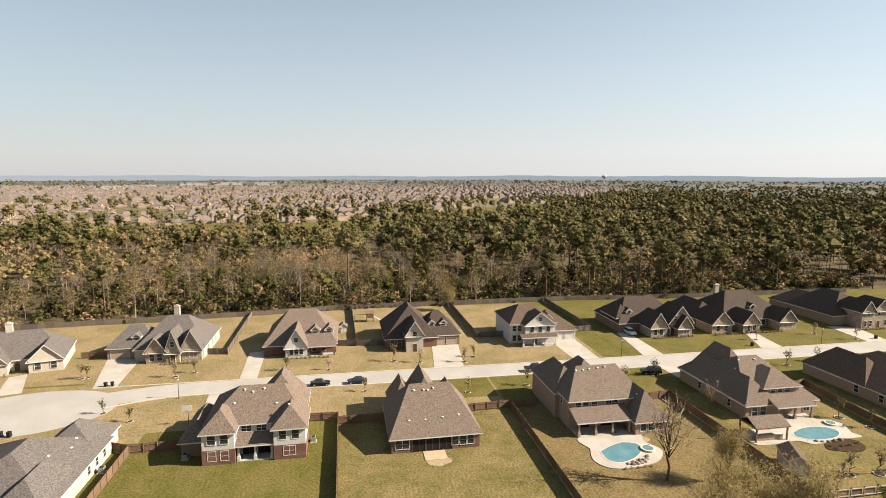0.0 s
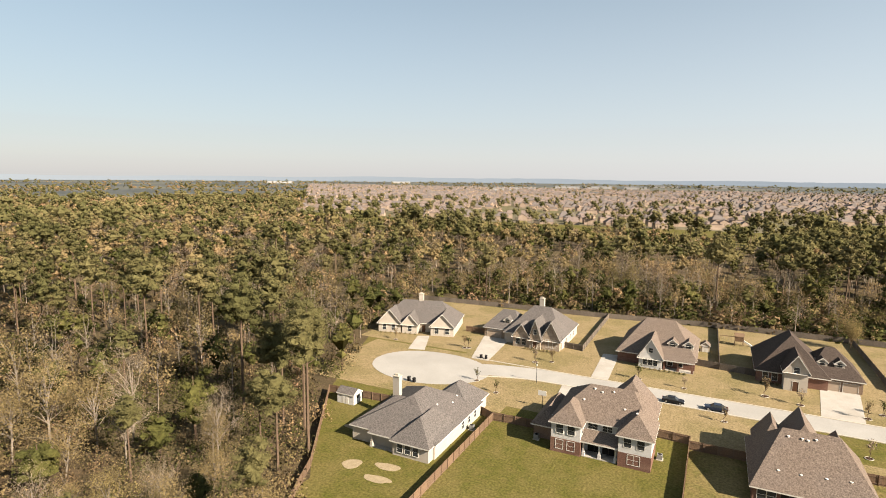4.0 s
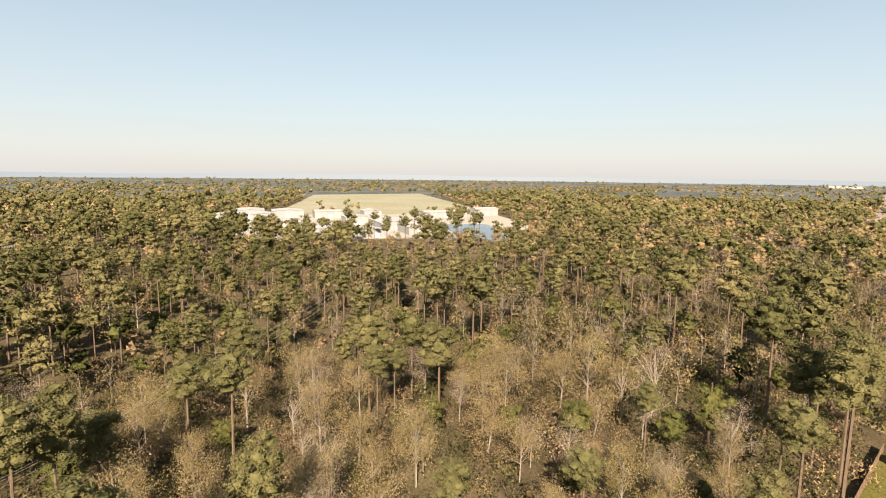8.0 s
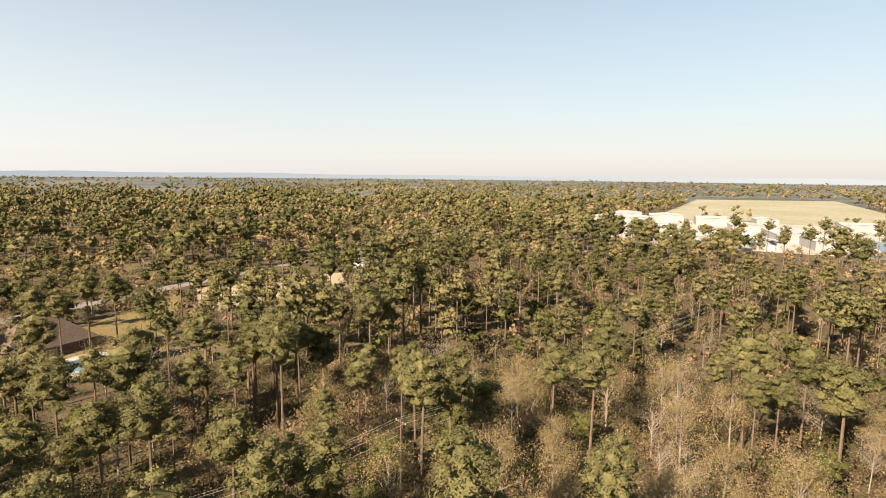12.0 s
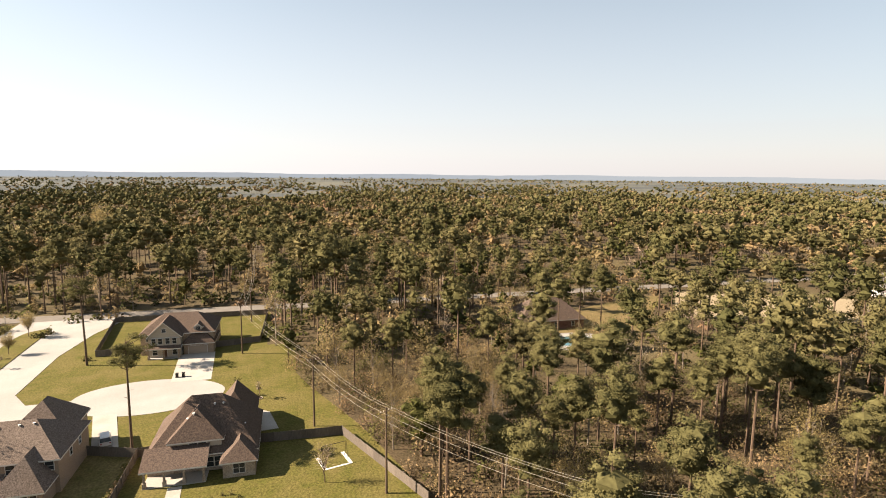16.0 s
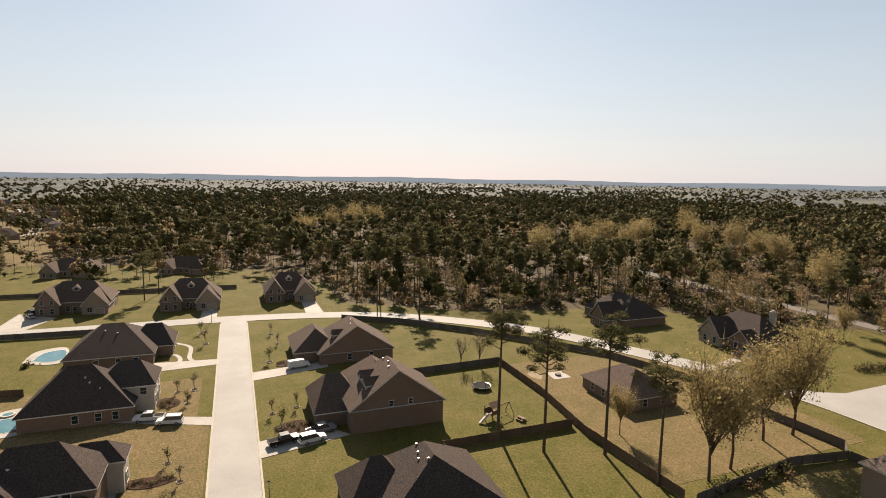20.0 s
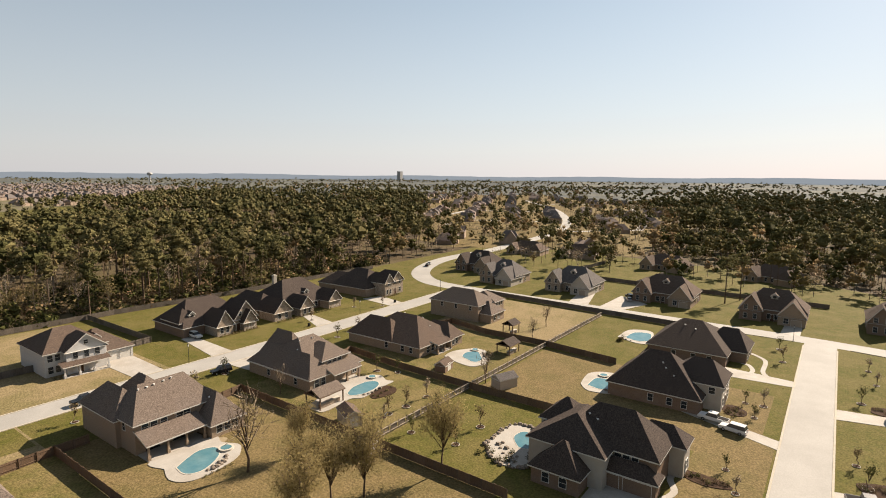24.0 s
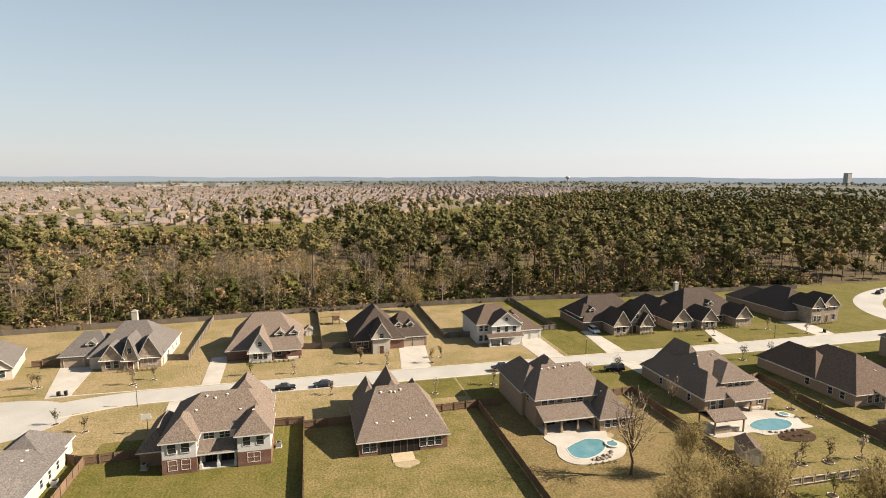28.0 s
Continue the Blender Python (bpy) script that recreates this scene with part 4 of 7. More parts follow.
# ---- drives, paths, pools ----
DRIVES = [((-82.5, 147.6), (-79.2, 149.4), (-73.8, 136.2), (-78.6, 135)), ((-64, 157.8), (-55.5, 157.4), (-53.9, 136.0), (-58.9, 136.0)), ((-27, 157.3), (-22.7, 158.2), (-22.0, 136.4), (-26.2, 136.4)), ((24.6, 155), (32.5, 155), (30.1, 135.8), (22.3, 135.8)),
          ((60.6, 154), (68.7, 154), (68.2, 135.8), (60.9, 135.6)), ((84.8, 158), (88.6, 158), (87.4, 135), (81.2, 135)), ((125.6, 152), (128.9, 152), (125.6, 135.8), (118.6, 135.6)), ((157.6, 153), (166, 150.6), (162.4, 135.8), (155.3, 135.6)),
          ((-31.3, 128), (-27.2, 128), (-25.6, 112), (-30, 112)), ((80.3, 128), (88.1, 128), (88, 120.8), (81.1, 117.4)), ((86.8, 29), (86.8, 19.6), (79.4, 19.2), (76, 5.2), (70, 5.2), (72.4, 21), (74.5, 29)), ((121.5, 24), (121.5, 15.5), (118, 5.2), (113.9, 5.2)),
          ((158, 21.4), (150.8, 19.6), (152.0, 5), (156.4, 5)), ((142.6, -2.6), (136.5, -2.6), (141.2, -22), (146, -22)), ((103.6, -2.6), (97.0, -2.6), (101.2, -20), (106.6, -15.3)), ((234, 11.5), (236, 6.6), (204, 6.8), (204, 12.2)),
          ((222, -24), (222, -29.2), (199.5, -29.7), (201.5, -23.4)), ((228, 71.4), (219, 58.2), (203, 63.2), (203.4, 72)), ((224, 88), (228, 82.4), (203, 76.4), (203.6, 84.6)), ((40.4, -122), (36.0, -122), (31.6, -106.6), (36, -106.6)),
          ((30.6, -159), (21.6, -160), (19.9, -138), (28.9, -138)), ((15, -122.8), (5.6, -115.5), (3.6, -107.2), (7, -106.9), (15, -117)), ((114.6, -139), (111.6, -139), (107.2, -124), (110.4, -123.6)), ((20.2, -90), (18.1, -90), (17.3, -80.4), (19.6, -80.4)), ((23, -80.4), (4.2, -81.6), (4.4, -77), (23, -75.6))]
for i, d in enumerate(DRIVES):
    setting("driveway", Geo().prism(list(d), 0, 0.088 + 0.0003 * i), DRIVE, "pale concrete driveway", "driveway")
for i, p in enumerate((curve([(96.4, 18.2), (92.4, 19.2), (88.4, 17.6), (85, 18.6)], 4), curve([(150.4, 21), (157, 15), (163, 16), (164, 18)], 4), curve([(175, 17), (170, 13), (160, 12.6), (156, 11)], 4))):
    setting("footpath", strip(p, 1.1, 0.10 + 0.001 * i), DRIVE, "curving concrete garden path", "path")
setting("patio_slab", Geo().prism([(13.2, 93.4), (17.2, 93.4), (17.2, 90.2), (13.2, 90.2)], 0, 0.12), material("patio_sandy", (0.340, 0.274, 0.185), (0.281, 0.222, 0.148), 0.8, 0.9, 0.1, 0.2, 0.2), "sandy square patio slab", "patio")
RIM = plain("pool_coping", (0.407, 0.370, 0.311), 0.7)
ROCK = material("rock", (0.204, 0.170, 0.136), (0.136, 0.112, 0.092), 0.6, 0.9, 0.25, 0.2, 0.6, world_space=True)


def rocks(root, spots, seed, size=0.5):
    rng = random.Random(seed)
    for x, y in spots:
        g, r = Geo(), size * rng.uniform(0.6, 1.3)
        ring = [(r * rng.uniform(0.7, 1.1) * math.cos(a), r * rng.uniform(0.7, 1.1) * math.sin(a)) for a in [k * 1.047 for k in range(6)]]
        g.prism(ring, 0.05, r * 0.5)
        n = len(g.v)
        top = [(p[0] * 0.55, p[1] * 0.55, r * 0.85) for p in ring]
        g.v += top
        g.f.append(tuple(n + k for k in range(6)))
        g.f += [(6 + k, 6 + (k + 1) % 6, n + (k + 1) % 6, n + k) for k in range(6)]
        part("rock", g, ROCK, root, at=pose(x, y, 0.05, 0, 0, rng.uniform(0, 360)))


def edging(pts, gap=0.9, seed=1):
    """Stones set along a closed line."""
    r = random.Random(seed)
    out = []
    ring = curve(list(pts) + list(pts)[:1], 5)
    for a, b in zip(ring, ring[1:]):
        n = max(1, round(math.dist(a, b) / gap))
        out += [(a[0] + (b[0] - a[0]) * k / n + r.uniform(-0.2, 0.2), a[1] + (b[1] - a[1]) * k / n + r.uniform(-0.2, 0.2)) for k in range(n)]
    return out


def pool(label, deck, water, spa=None, stones=(), seed=1, lift=0.0):
    cx, cy = sum(p[0] for p in water) / len(water), sum(p[1] for p in water) / len(water)
    root = thing("swimming_pool", label, "swimming pool", cx, cy, 0, 0, "backyard pools")
    loc = lambda pts: [(x - cx, y - cy) for x, y in pts]
    dk = curve(loc(deck) + loc(deck)[:1], 5)[:-1]
    wt_ = curve(loc(water) + loc(water)[:1], 5)[:-1]
    part("deck", Geo().prism(dk, 0, 0.13 + lift), DRIVE, root, "pale concrete pool deck")
    part("coping", Geo().prism([(x * 1.06, y * 1.06) for x, y in wt_], 0.1, 0.17 + lift), RIM, root)
    part("water", Geo().prism(wt_, 0.1, 0.176 + lift), WATER, root, "turquoise pool water")
    if spa:
        sx, sy, r = spa[0] - cx, spa[1] - cy, spa[2]
        s = part("spa", Geo().prism(blob(sx, sy, r, r, 16), 0.1, 0.45), RIM, root)
        part("spa_water", Geo().prism(blob(sx, sy, r * 0.72, r * 0.72, 16), 0.3, 0.456), WATER, s)
    rocks(root, loc(stones), seed)
    return root


pool("kidney-shaped turquoise pool with a stone waterfall", [(43.6, 89.1), (42.4, 85.3), (43.7, 82.5), (46.9, 81.6), (52.7, 82.5), (55.6, 84.9), (56.3, 87), (54.9, 90), (55, 93.4), (43.4, 93.5)],
     [(45.1, 87.8), (44.9, 84.9), (46.7, 83.6), (49.6, 84.4), (52.1, 86.4), (53, 89), (50.6, 90.2), (47.6, 89.2)], (53.9, 87, 1.35), [(47.8, 82.8), (48.6, 82.6), (49.4, 82.7), (50.2, 82.9), (51, 83.3), (51.8, 83.8), (49, 83.3), (50.4, 83.6), (52.4, 84.6)], 3)
pool("oval pool with a raised spa and a mulched bed", [(75, 89.6), (75.2, 84.8), (83.2, 85.2), (86, 83.4), (93.7, 84.2), (97.3, 84.4), (96.9, 86.4), (98.4, 90), (94.6, 93), (87.1, 93.2), (82.0, 92)],
     [(85.4, 88), (84.9, 86.5), (86.9, 85), (91.0, 84.8), (93.8, 86), (94.6, 87.8), (92.8, 89.3), (88.8, 89.4)], (96, 90.2, 1.2), [(88, 83.9), (89.2, 83.7), (90.6, 83.8), (92, 83.9), (87, 84.3)], 4)
pool("turquoise pool beside a planted rockery", [(120, 85.5), (118.2, 80.8), (117.6, 75), (121.7, 73), (127, 76), (130.8, 78.4), (130.4, 82.8), (125, 86)], [(122.7, 81.3), (120.8, 76.4), (123.5, 75.6), (126.5, 77.8), (128.5, 80.2), (126.2, 82.3)], (129.4, 81.4, 1.2), [(126.4, 76.4), (127.2, 76.8), (128, 77.6), (128.6, 78.2)], 5)
pool("small turquoise pool with a stone edge", [(123.6, 47.4), (120.4, 44.3), (121.9, 38.9), (126.8, 37.4), (131.7, 39.6), (135, 41), (134.6, 45.6), (131.1, 48.3)], [(123.7, 45.6), (122.8, 42.5), (125, 39.4), (127.9, 39.2), (129.6, 41.5), (129.3, 45.4)], (131.8, 44.6, 1.3), [(123.6, 40), (123, 41), (124.4, 39)], 6, 0.02)
pool("free-form pool behind a brick house", [(168, 53), (164.8, 46.5), (167.3, 43), (180, 45.8), (178, 52.4)], [(168.8, 50.9), (167, 46.4), (169.7, 44), (177.2, 45.6), (175.7, 50)], None, [(166.4, 50), (166, 48.4), (167, 52)], 7, 0.03)
pool("pool with a dark rock garden around its terrace", [(83.8, 50), (79.6, 46), (79.8, 41), (84, 40), (90.4, 41.6), (94.8, 45.6), (93.4, 50)], [(86.2, 44.4), (87.2, 42.4), (91.2, 43.6), (92.6, 46.3), (89.4, 47)], None, [(82.6, 45.6), (83.4, 44.4), (84, 47), (85, 48), (86, 47.6), (84.6, 46), (83, 43), (85.6, 41.6)] + edging([(83.8, 50), (79.6, 46), (79.8, 41), (84, 40), (90.4, 41.6), (94.8, 45.6), (93.4, 50)]), 8, 0.04)
pool("blue backyard pool glimpsed between pines", [(-90, -139), (-90, -151), (-72, -152), (-72, -138)], [(-87, -141), (-87, -148), (-76, -148.6), (-76, -141)], None, (), 9, 0.05)
for k, (cx, cy, rx, ry, lab) in enumerate(((91, 82, 4.4, 2.2, "dark mulched planting bed"), (95, 14.4, 1.6, 4.5, "planting bed with stone edging"), (128.5, 14.8, 3, 2.4, "planting bed with shrubs"), (108, -10, 2.6, 4.2, "planted bed edged in stone"), (147, -12, 2.4, 3.4, "planted bed edged in stone"))):
    setting("planting_bed", Geo().prism(blob(cx, cy, rx, ry, 20, 0.12, k), 0, 0.13), MULCH, lab, "planting bed")


# ---- fences ----
def fence_panel(mat, gap=0.012, h=1.83, lattice=False):
    # one corrugated sheet of boards: a shallow groove between each and the next, uneven tops
    g = Geo()
    n = 16
    front = []
    for i in range(n):
        if lattice and i in (0, 1, 14, 15):
            continue
        x = -1.2 + 2.4 * i / n
        front += [(x + 0.004, -0.008, 0), (x + 0.012, -0.025, i), (x + 2.4 / n - 0.012, -0.025, i), (x + 2.4 / n - 0.004, -0.008, 0)]
    m = len(front)
    for back in (0, 1):
        for x, y, i in front:
            dz = 0.02 * math.sin(i * 12.9) if i else 0.0
            yy = 0.002 if back else y
            g.v += [(x, yy, 0.05), (x, yy, h + dz)]
    for i in range(m - 1):
        a, c = 2 * i, 2 * m + 2 * i
        g.f += [(a, a + 2, a + 3, a + 1), (c + 2, c, c + 1, c + 3), (a + 1, a + 3, c + 3, c + 1)]
    return g.mesh("panel", mat)


def rail_mesh(mat):
    return Geo().box(-1.2, 0.003, -0.05, 1.2, 0.06, 0.05).mesh("rail", mat)


# the gap fence's rails get a paler colour that stands for sun on them
SUNLIT_RAIL = material("pale_rail", (0.370, 0.311, 0.244), (0.296, 0.244, 0.192), 0.5, 0.85, 0.15, 0.1, 0.3)
PANEL = {"new": fence_panel(FENCE), "old": fence_panel(FENCE_OLD), "gap": fence_panel(FENCE_OLD, 0.012, 1.6, True)}
RAIL = {"new": rail_mesh(FENCE), "old": rail_mesh(FENCE_OLD), "gap": Geo().box(-1.2, 0.003, -0.07, 1.2, 0.12, 0.07).mesh("rail", SUNLIT_RAIL)}
POST = {k: Geo().box(-0.06, 0.0, 0, 0.06, 0.12, 1.9).mesh("post", m) for k, m in (("new", FENCE), ("old", FENCE_OLD), ("gap", FENCE_OLD))}


def fence(kind, pts, label=None):
    root = thing("fence", label or {"new": "reddish cedar board fence with posts and rails", "old": "weathered grey-brown board fence", "gap": "weathered fence with pale rails and open gaps beside the posts"}[kind], "fence", pts[0][0], pts[0][1], 0, 0, "garden fences")
    for a, b in zip(pts, pts[1:]):
        a, b = Vector(a), Vector(b)
        n = max(1, round((b - a).length / 2.4))
        w = math.degrees(math.atan2(b.y - a.y, b.x - a.x))
        sc = (b - a).length / n / 2.4
        if kind != "old" and abs(b.x - a.x) > abs(b.y - a.y) and (b.x > a.x) == (a.y > 0):
            w += 180  # rails on the garden side
        for i in range(n):
            c = a + (b - a) * ((i + 0.5) / n) - Vector(pts[0])
            m = pose(c.x, c.y, 0, 0, 0, w) @ Matrix.Diagonal((sc, 1, 1, 1))
            p = part("panel", PANEL[kind], None, root, at=m)
            for z in (0.4, 1.5) if a.x < 240 else ():
                part("rail", RAIL[kind], None, p, at=pose(0, 0, z))
            e = a + (b - a) * (i / n) - Vector(pts[0])
            part("post", POST[kind], None, root, at=pose(e.x, e.y, 0, 0, 0, w))


for kind, pts in (
        ("new", [(-62.4, 99.4), (-78.3, 98.2), (-60.2, 70), (-53, 54)]), ("new", [(-42.3, 103.4), (-39, 101.7), (-39, 52)]), ("new", [(-39, 101.9), (-29.6, 102.4)]), ("new", [(-8, 109.8), (-2.1, 109.4), (-2.1, 44)]),
        ("new", [(-2.1, 107.4), (7.4, 107.4)]), ("new", [(23.9, 108.6), (34.6, 109.2), (34.2, 44)]), ("new", [(34.8, 109.2), (40.2, 109.2)]), ("new", [(61.4, 107), (71.6, 108.4), (70.9, 66), (70.6, 38)]), ("new", [(97.5, 106), (107.2, 109), (105.2, 90), (104.4, 66), (104.6, 40.5)]),
        ("new", [(133, 107), (149.6, 103.6), (145.6, 88), (145.4, 68), (142.4, 45)]), ("gap", [(72, 67.6), (190, 66.2)]), ("old", [(196, 118), (194.2, 82), (192.4, 45), (191, 22)]),
        ("old", [(-106, 194), (-70, 197), (-33, 199.7), (-2, 204), (40, 204.3), (86, 204.2), (134, 200.4), (187, 200), (181.5, 184)]), ("old", [(-32.9, 199.7), (-32.8, 157)]), ("old", [(-32.8, 157), (-38.4, 158)]), ("new", [(-71.3, 160), (-64, 160)]), ("old", [(2, 203.8), (2.8, 158.4)]),
        ("old", [(-3, 159.6), (11, 157.6)]), ("old", [(39.2, 204), (39.6, 160.8), (48, 160.6)]), ("old", [(77.5, 204), (77.8, 162), (69, 161.4)]), ("old", [(107.6, 166), (113.6, 167)]), ("new", [(145.6, 168), (160.5, 172)]), ("old", [(187.5, 200), (212, 198)]),
        ("old", [(188, -34), (177.4, -52), (158.6, -71.4), (141.3, -85.7), (126, -97.6), (100, -107)]), ("old", [(128.2, -40), (129.6, -66)]), ("new", [(129.6, -66), (106.7, -65.9), (86.6, -63.6), (62, -65)]), ("new", [(82.6, -34.5), (89.6, -34.6), (90, -63)]),
        ("old", [(100, -107), (80.7, -106), (65.2, -107), (62.2, -103.4), (64, -91), (60.6, -66)]), ("old", [(53.8, -104), (62, -103.6)]), ("old", [(36, -104.6), (27.2, -101.6), (27.3, -70)]), ("old", [(24, -101.8), (27.2, -101.6)]), ("old", [(6.8, -102), (-8.2, -101.5), (-19, -76)]),
        ("old", [(57, -199), (52, -162.6), (40.6, -163.6)]), ("old", [(22, -164), (10, -166.6), (9, -199.2), (57, -199.2)]), ("old", [(150, 41), (157, 41)]), ("old", [(254, 0), (255, 40), (258, 110)]), ("old", [(256, 74), (290, 70)]), ("old", [(258, 110), (310, 107)])):
    fence(kind, pts)


# ---- vehicles ----
PAINT = {"black": plain("paint_black", (0.009, 0.009, 0.011), 0.25), "white": plain("paint_white", (0.562, 0.555, 0.540), 0.3), "red": plain("paint_dark_red", (0.068, 0.012, 0.011), 0.3), "silver": plain("paint_silver", (0.270, 0.270, 0.270), 0.3, 0.4), "blue": plain("paint_dark_blue", (0.015, 0.022, 0.041), 0.3)}
TYRE = plain("tyre_rubber", (0.018, 0.018, 0.018), 0.9)
HUB = plain("wheel_rim", (0.35, 0.35, 0.36), 0.35, 0.6)
LAMP_W, LAMP_R = plain("headlight_glass", (0.6, 0.6, 0.58), 0.2), plain("tail_light_red", (0.25, 0.01, 0.01), 0.3)


def vehicle(kind, color, x, y, yaw):
    names = {"sedan": ("car", "saloon car"), "suv": ("suv", "tall estate car"), "truck": ("pickup_truck", "crew-cab pickup truck"), "van": ("van", "panel van")}[kind]
    root = thing(names[0], f"{color} {names[1]} parked by the kerb" if kind != "van" else f"{color} {names[1]} parked on a drive", "car", x, y, 0.09, yaw, "parked vehicles")
    L, W, H, belt = {"sedan": (4.7, 1.8, 1.45, 0.9), "suv": (5.0, 1.95, 1.85, 1.05), "truck": (5.8, 2.0, 1.9, 1.1), "van": (5.6, 2.0, 2.1, 1.2)}[kind]
    prof = {"sedan": [(-2.35, 0.35), (2.3, 0.35), (2.35, 0.62), (2.25, 0.78), (1.1, 0.92), (-1.75, 0.95), (-2.3, 0.88)],
            "suv": [(-2.5, 0.4), (2.45, 0.4), (2.5, 0.8), (2.35, 1.0), (1.2, 1.08), (-2.45, 1.1)],
            "truck": [(-2.9, 0.5), (2.85, 0.5), (2.9, 0.95), (2.75, 1.12), (1.6, 1.16), (-2.9, 1.14)],
            "van": [(-2.8, 0.4), (2.75, 0.4), (2.8, 0.9), (2.6, 1.1), (1.9, 1.2), (-2.8, 1.25)]}[kind]
    cab = {"sedan": [(1.05, 0.92), (0.35, 1.42), (-1.0, 1.45), (-1.8, 0.95)], "suv": [(1.1, 1.08), (0.45, 1.8), (-2.2, 1.85), (-2.42, 1.1)], "truck": [(1.5, 1.16), (0.9, 1.86), (-0.7, 1.9), (-0.95, 1.15)], "van": [(1.9, 1.2), (1.2, 2.02), (-2.7, 2.1), (-2.76, 1.25)]}[kind]

    def side(profile, w0, w1):
        g = Geo()
        n = len(profile)
        top = max(p[1] for p in profile)
        low = min(p[1] for p in profile)
        ww = lambda z: w0 + (w1 - w0) * (z - low) / (top - low)
        g.v = [(px, -ww(pz), pz) for px, pz in profile] + [(px, ww(pz), pz) for px, pz in profile]
        g.f = [tuple(range(n)), tuple(range(2 * n - 1, n - 1, -1))] + [(i, n + i, n + (i + 1) % n, (i + 1) % n) for i in range(n)]
        return g
    part("body", side(prof, W / 2, W / 2 * 0.95), PAINT[color], root)
    part("cabin", side(cab, W / 2 * 0.92, W / 2 * 0.74), GLASS if kind != "van" else PAINT[color], root)
    rz = max(p[1] for p in cab)
    xs = sorted(p[0] for p in cab if p[1] > rz - 0.1)
    part("roof_panel", Geo().box(xs[0] - 0.05, -W / 2 * 0.76, rz - 0.05, xs[-1] + 0.05, W / 2 * 0.76, rz + 0.03), PAINT[color], root)
    if kind == "truck":
        part("bed", Geo().box(-2.82, -W / 2 * 0.82, 1.12, -1.0, W / 2 * 0.82, 1.16), DARK, root)
    for wx in (-L * 0.3, L * 0.31):
        for s in (-1, 1):
            w = part("wheel", Geo().tube([(wx, s * (W / 2 - 0.2), 0.34), (wx, s * (W / 2 + 0.02), 0.34)], [0.34, 0.34], 12), TYRE, root)
            part("rim", Geo().tube([(wx, s * (W / 2), 0.34), (wx, s * (W / 2 + 0.03), 0.34)], [0.2, 0.2], 8), HUB, w)
    for s in (-0.7, 0.7):
        part("headlight", Geo().box(L / 2 - 0.12, s - 0.18, 0.68, L / 2 + 0.01, s + 0.18, 0.84), LAMP_W, root)
        part("tail_light", Geo().box(-L / 2 - 0.01, s - 0.12, 0.75, -L / 2 + 0.08, s + 0.12, 0.95), LAMP_R, root)


for kind, color, x, y, yaw in (("truck", "black", 47.6, 129.6, 180), ("sedan", "black", -6.4, 129.2, 0), ("sedan", "blue", 2.2, 129.2, 180), ("sedan", "black", -13.6, 128.9, 0), ("suv", "white", 88.2, 156, -90), ("suv", "white", 117.4, 13.4, 80), ("truck", "white", 120.2, 17.4, 82), ("van", "white", 143, -14.6, -80),
                               ("suv", "white", 100.6, -12.6, -76), ("truck", "black", 101.6, -7.4, -78), ("truck", "silver", 103.8, -14.6, -76), ("sedan", "black", 237, 181, 30), ("sedan", "silver", 186, 110.5, 90), ("sedan", "silver", 221, 66, 30), ("suv", "black", 226, 67.4, 40), ("suv", "white", 34.4, -109, -72), ("sedan", "red", 113, -134.6, -70),
                               ("suv", "black", 75.6, 122.6, 170), ("sedan", "silver", 242, 183.4, 30)):
    vehicle(kind, color, x, y, yaw)


# ---- garden buildings and play ----
def shed(label, x, y, yaw, w, d, h, wall, roof="grey", axis="v"):
    root = thing("garden_shed", label, "shed", x, y, 0, yaw, "garden sheds")
    g, r, f = wing_meshes((-w / 2, -d / 2, w / 2, d / 2, h, h + 1.1, axis, 0, 0), 0, 0, 0.2)
    part("wall", g, WALL[wall], root), part("roof", r, ROOF[roof], root), part("trim", f, TRIM, root)
    dr = part("shed_door", Geo().box(-0.8, -d / 2 - 0.06, 0.05, 0.8, -d / 2 + 0.01, 2.0), TRIM, root)
    part("door_seam", Geo().box(-0.02, -d / 2 - 0.08, 0.1, 0.02, -d / 2 - 0.05, 1.95), DARK, dr)
    part("window", Geo().box(w / 2 - 0.01, -0.4, 1.2, w / 2 + 0.05, 0.4, 1.8), GLASS, root)


shed("small white garden shed with a grey roof", -71, 96, 0, 4.4, 3, 2.3, "white", "grey", "u")
shed("pinkish timber garden shed", 75.2, 77, -25, 3.4, 5.4, 2.4, "siding", "rust")
shed("pale timber shed with a white door", 111, 61.4, 68, 3.4, 5.2, 2.4, "siding", "grey")
shed("little weathered shed by the fence", 68, 65.6, 10, 2.8, 2.8, 2.0, "brown", "grey")
shed("small play shed behind the fence", -1, 174.5, 0, 2.4, 2.4, 2.0, "siding", "brown")
shed("low brown timber garden shed", 111.6, 79.6, 10, 4.6, 3.0, 1.8, "brown", "rust", "u")
WOOD = material("timber", (0.156, 0.102, 0.061), (0.109, 0.068, 0.041), 0.5, 0.8, 0.2, 0.08, 0.4, (3, 3, 0.5))


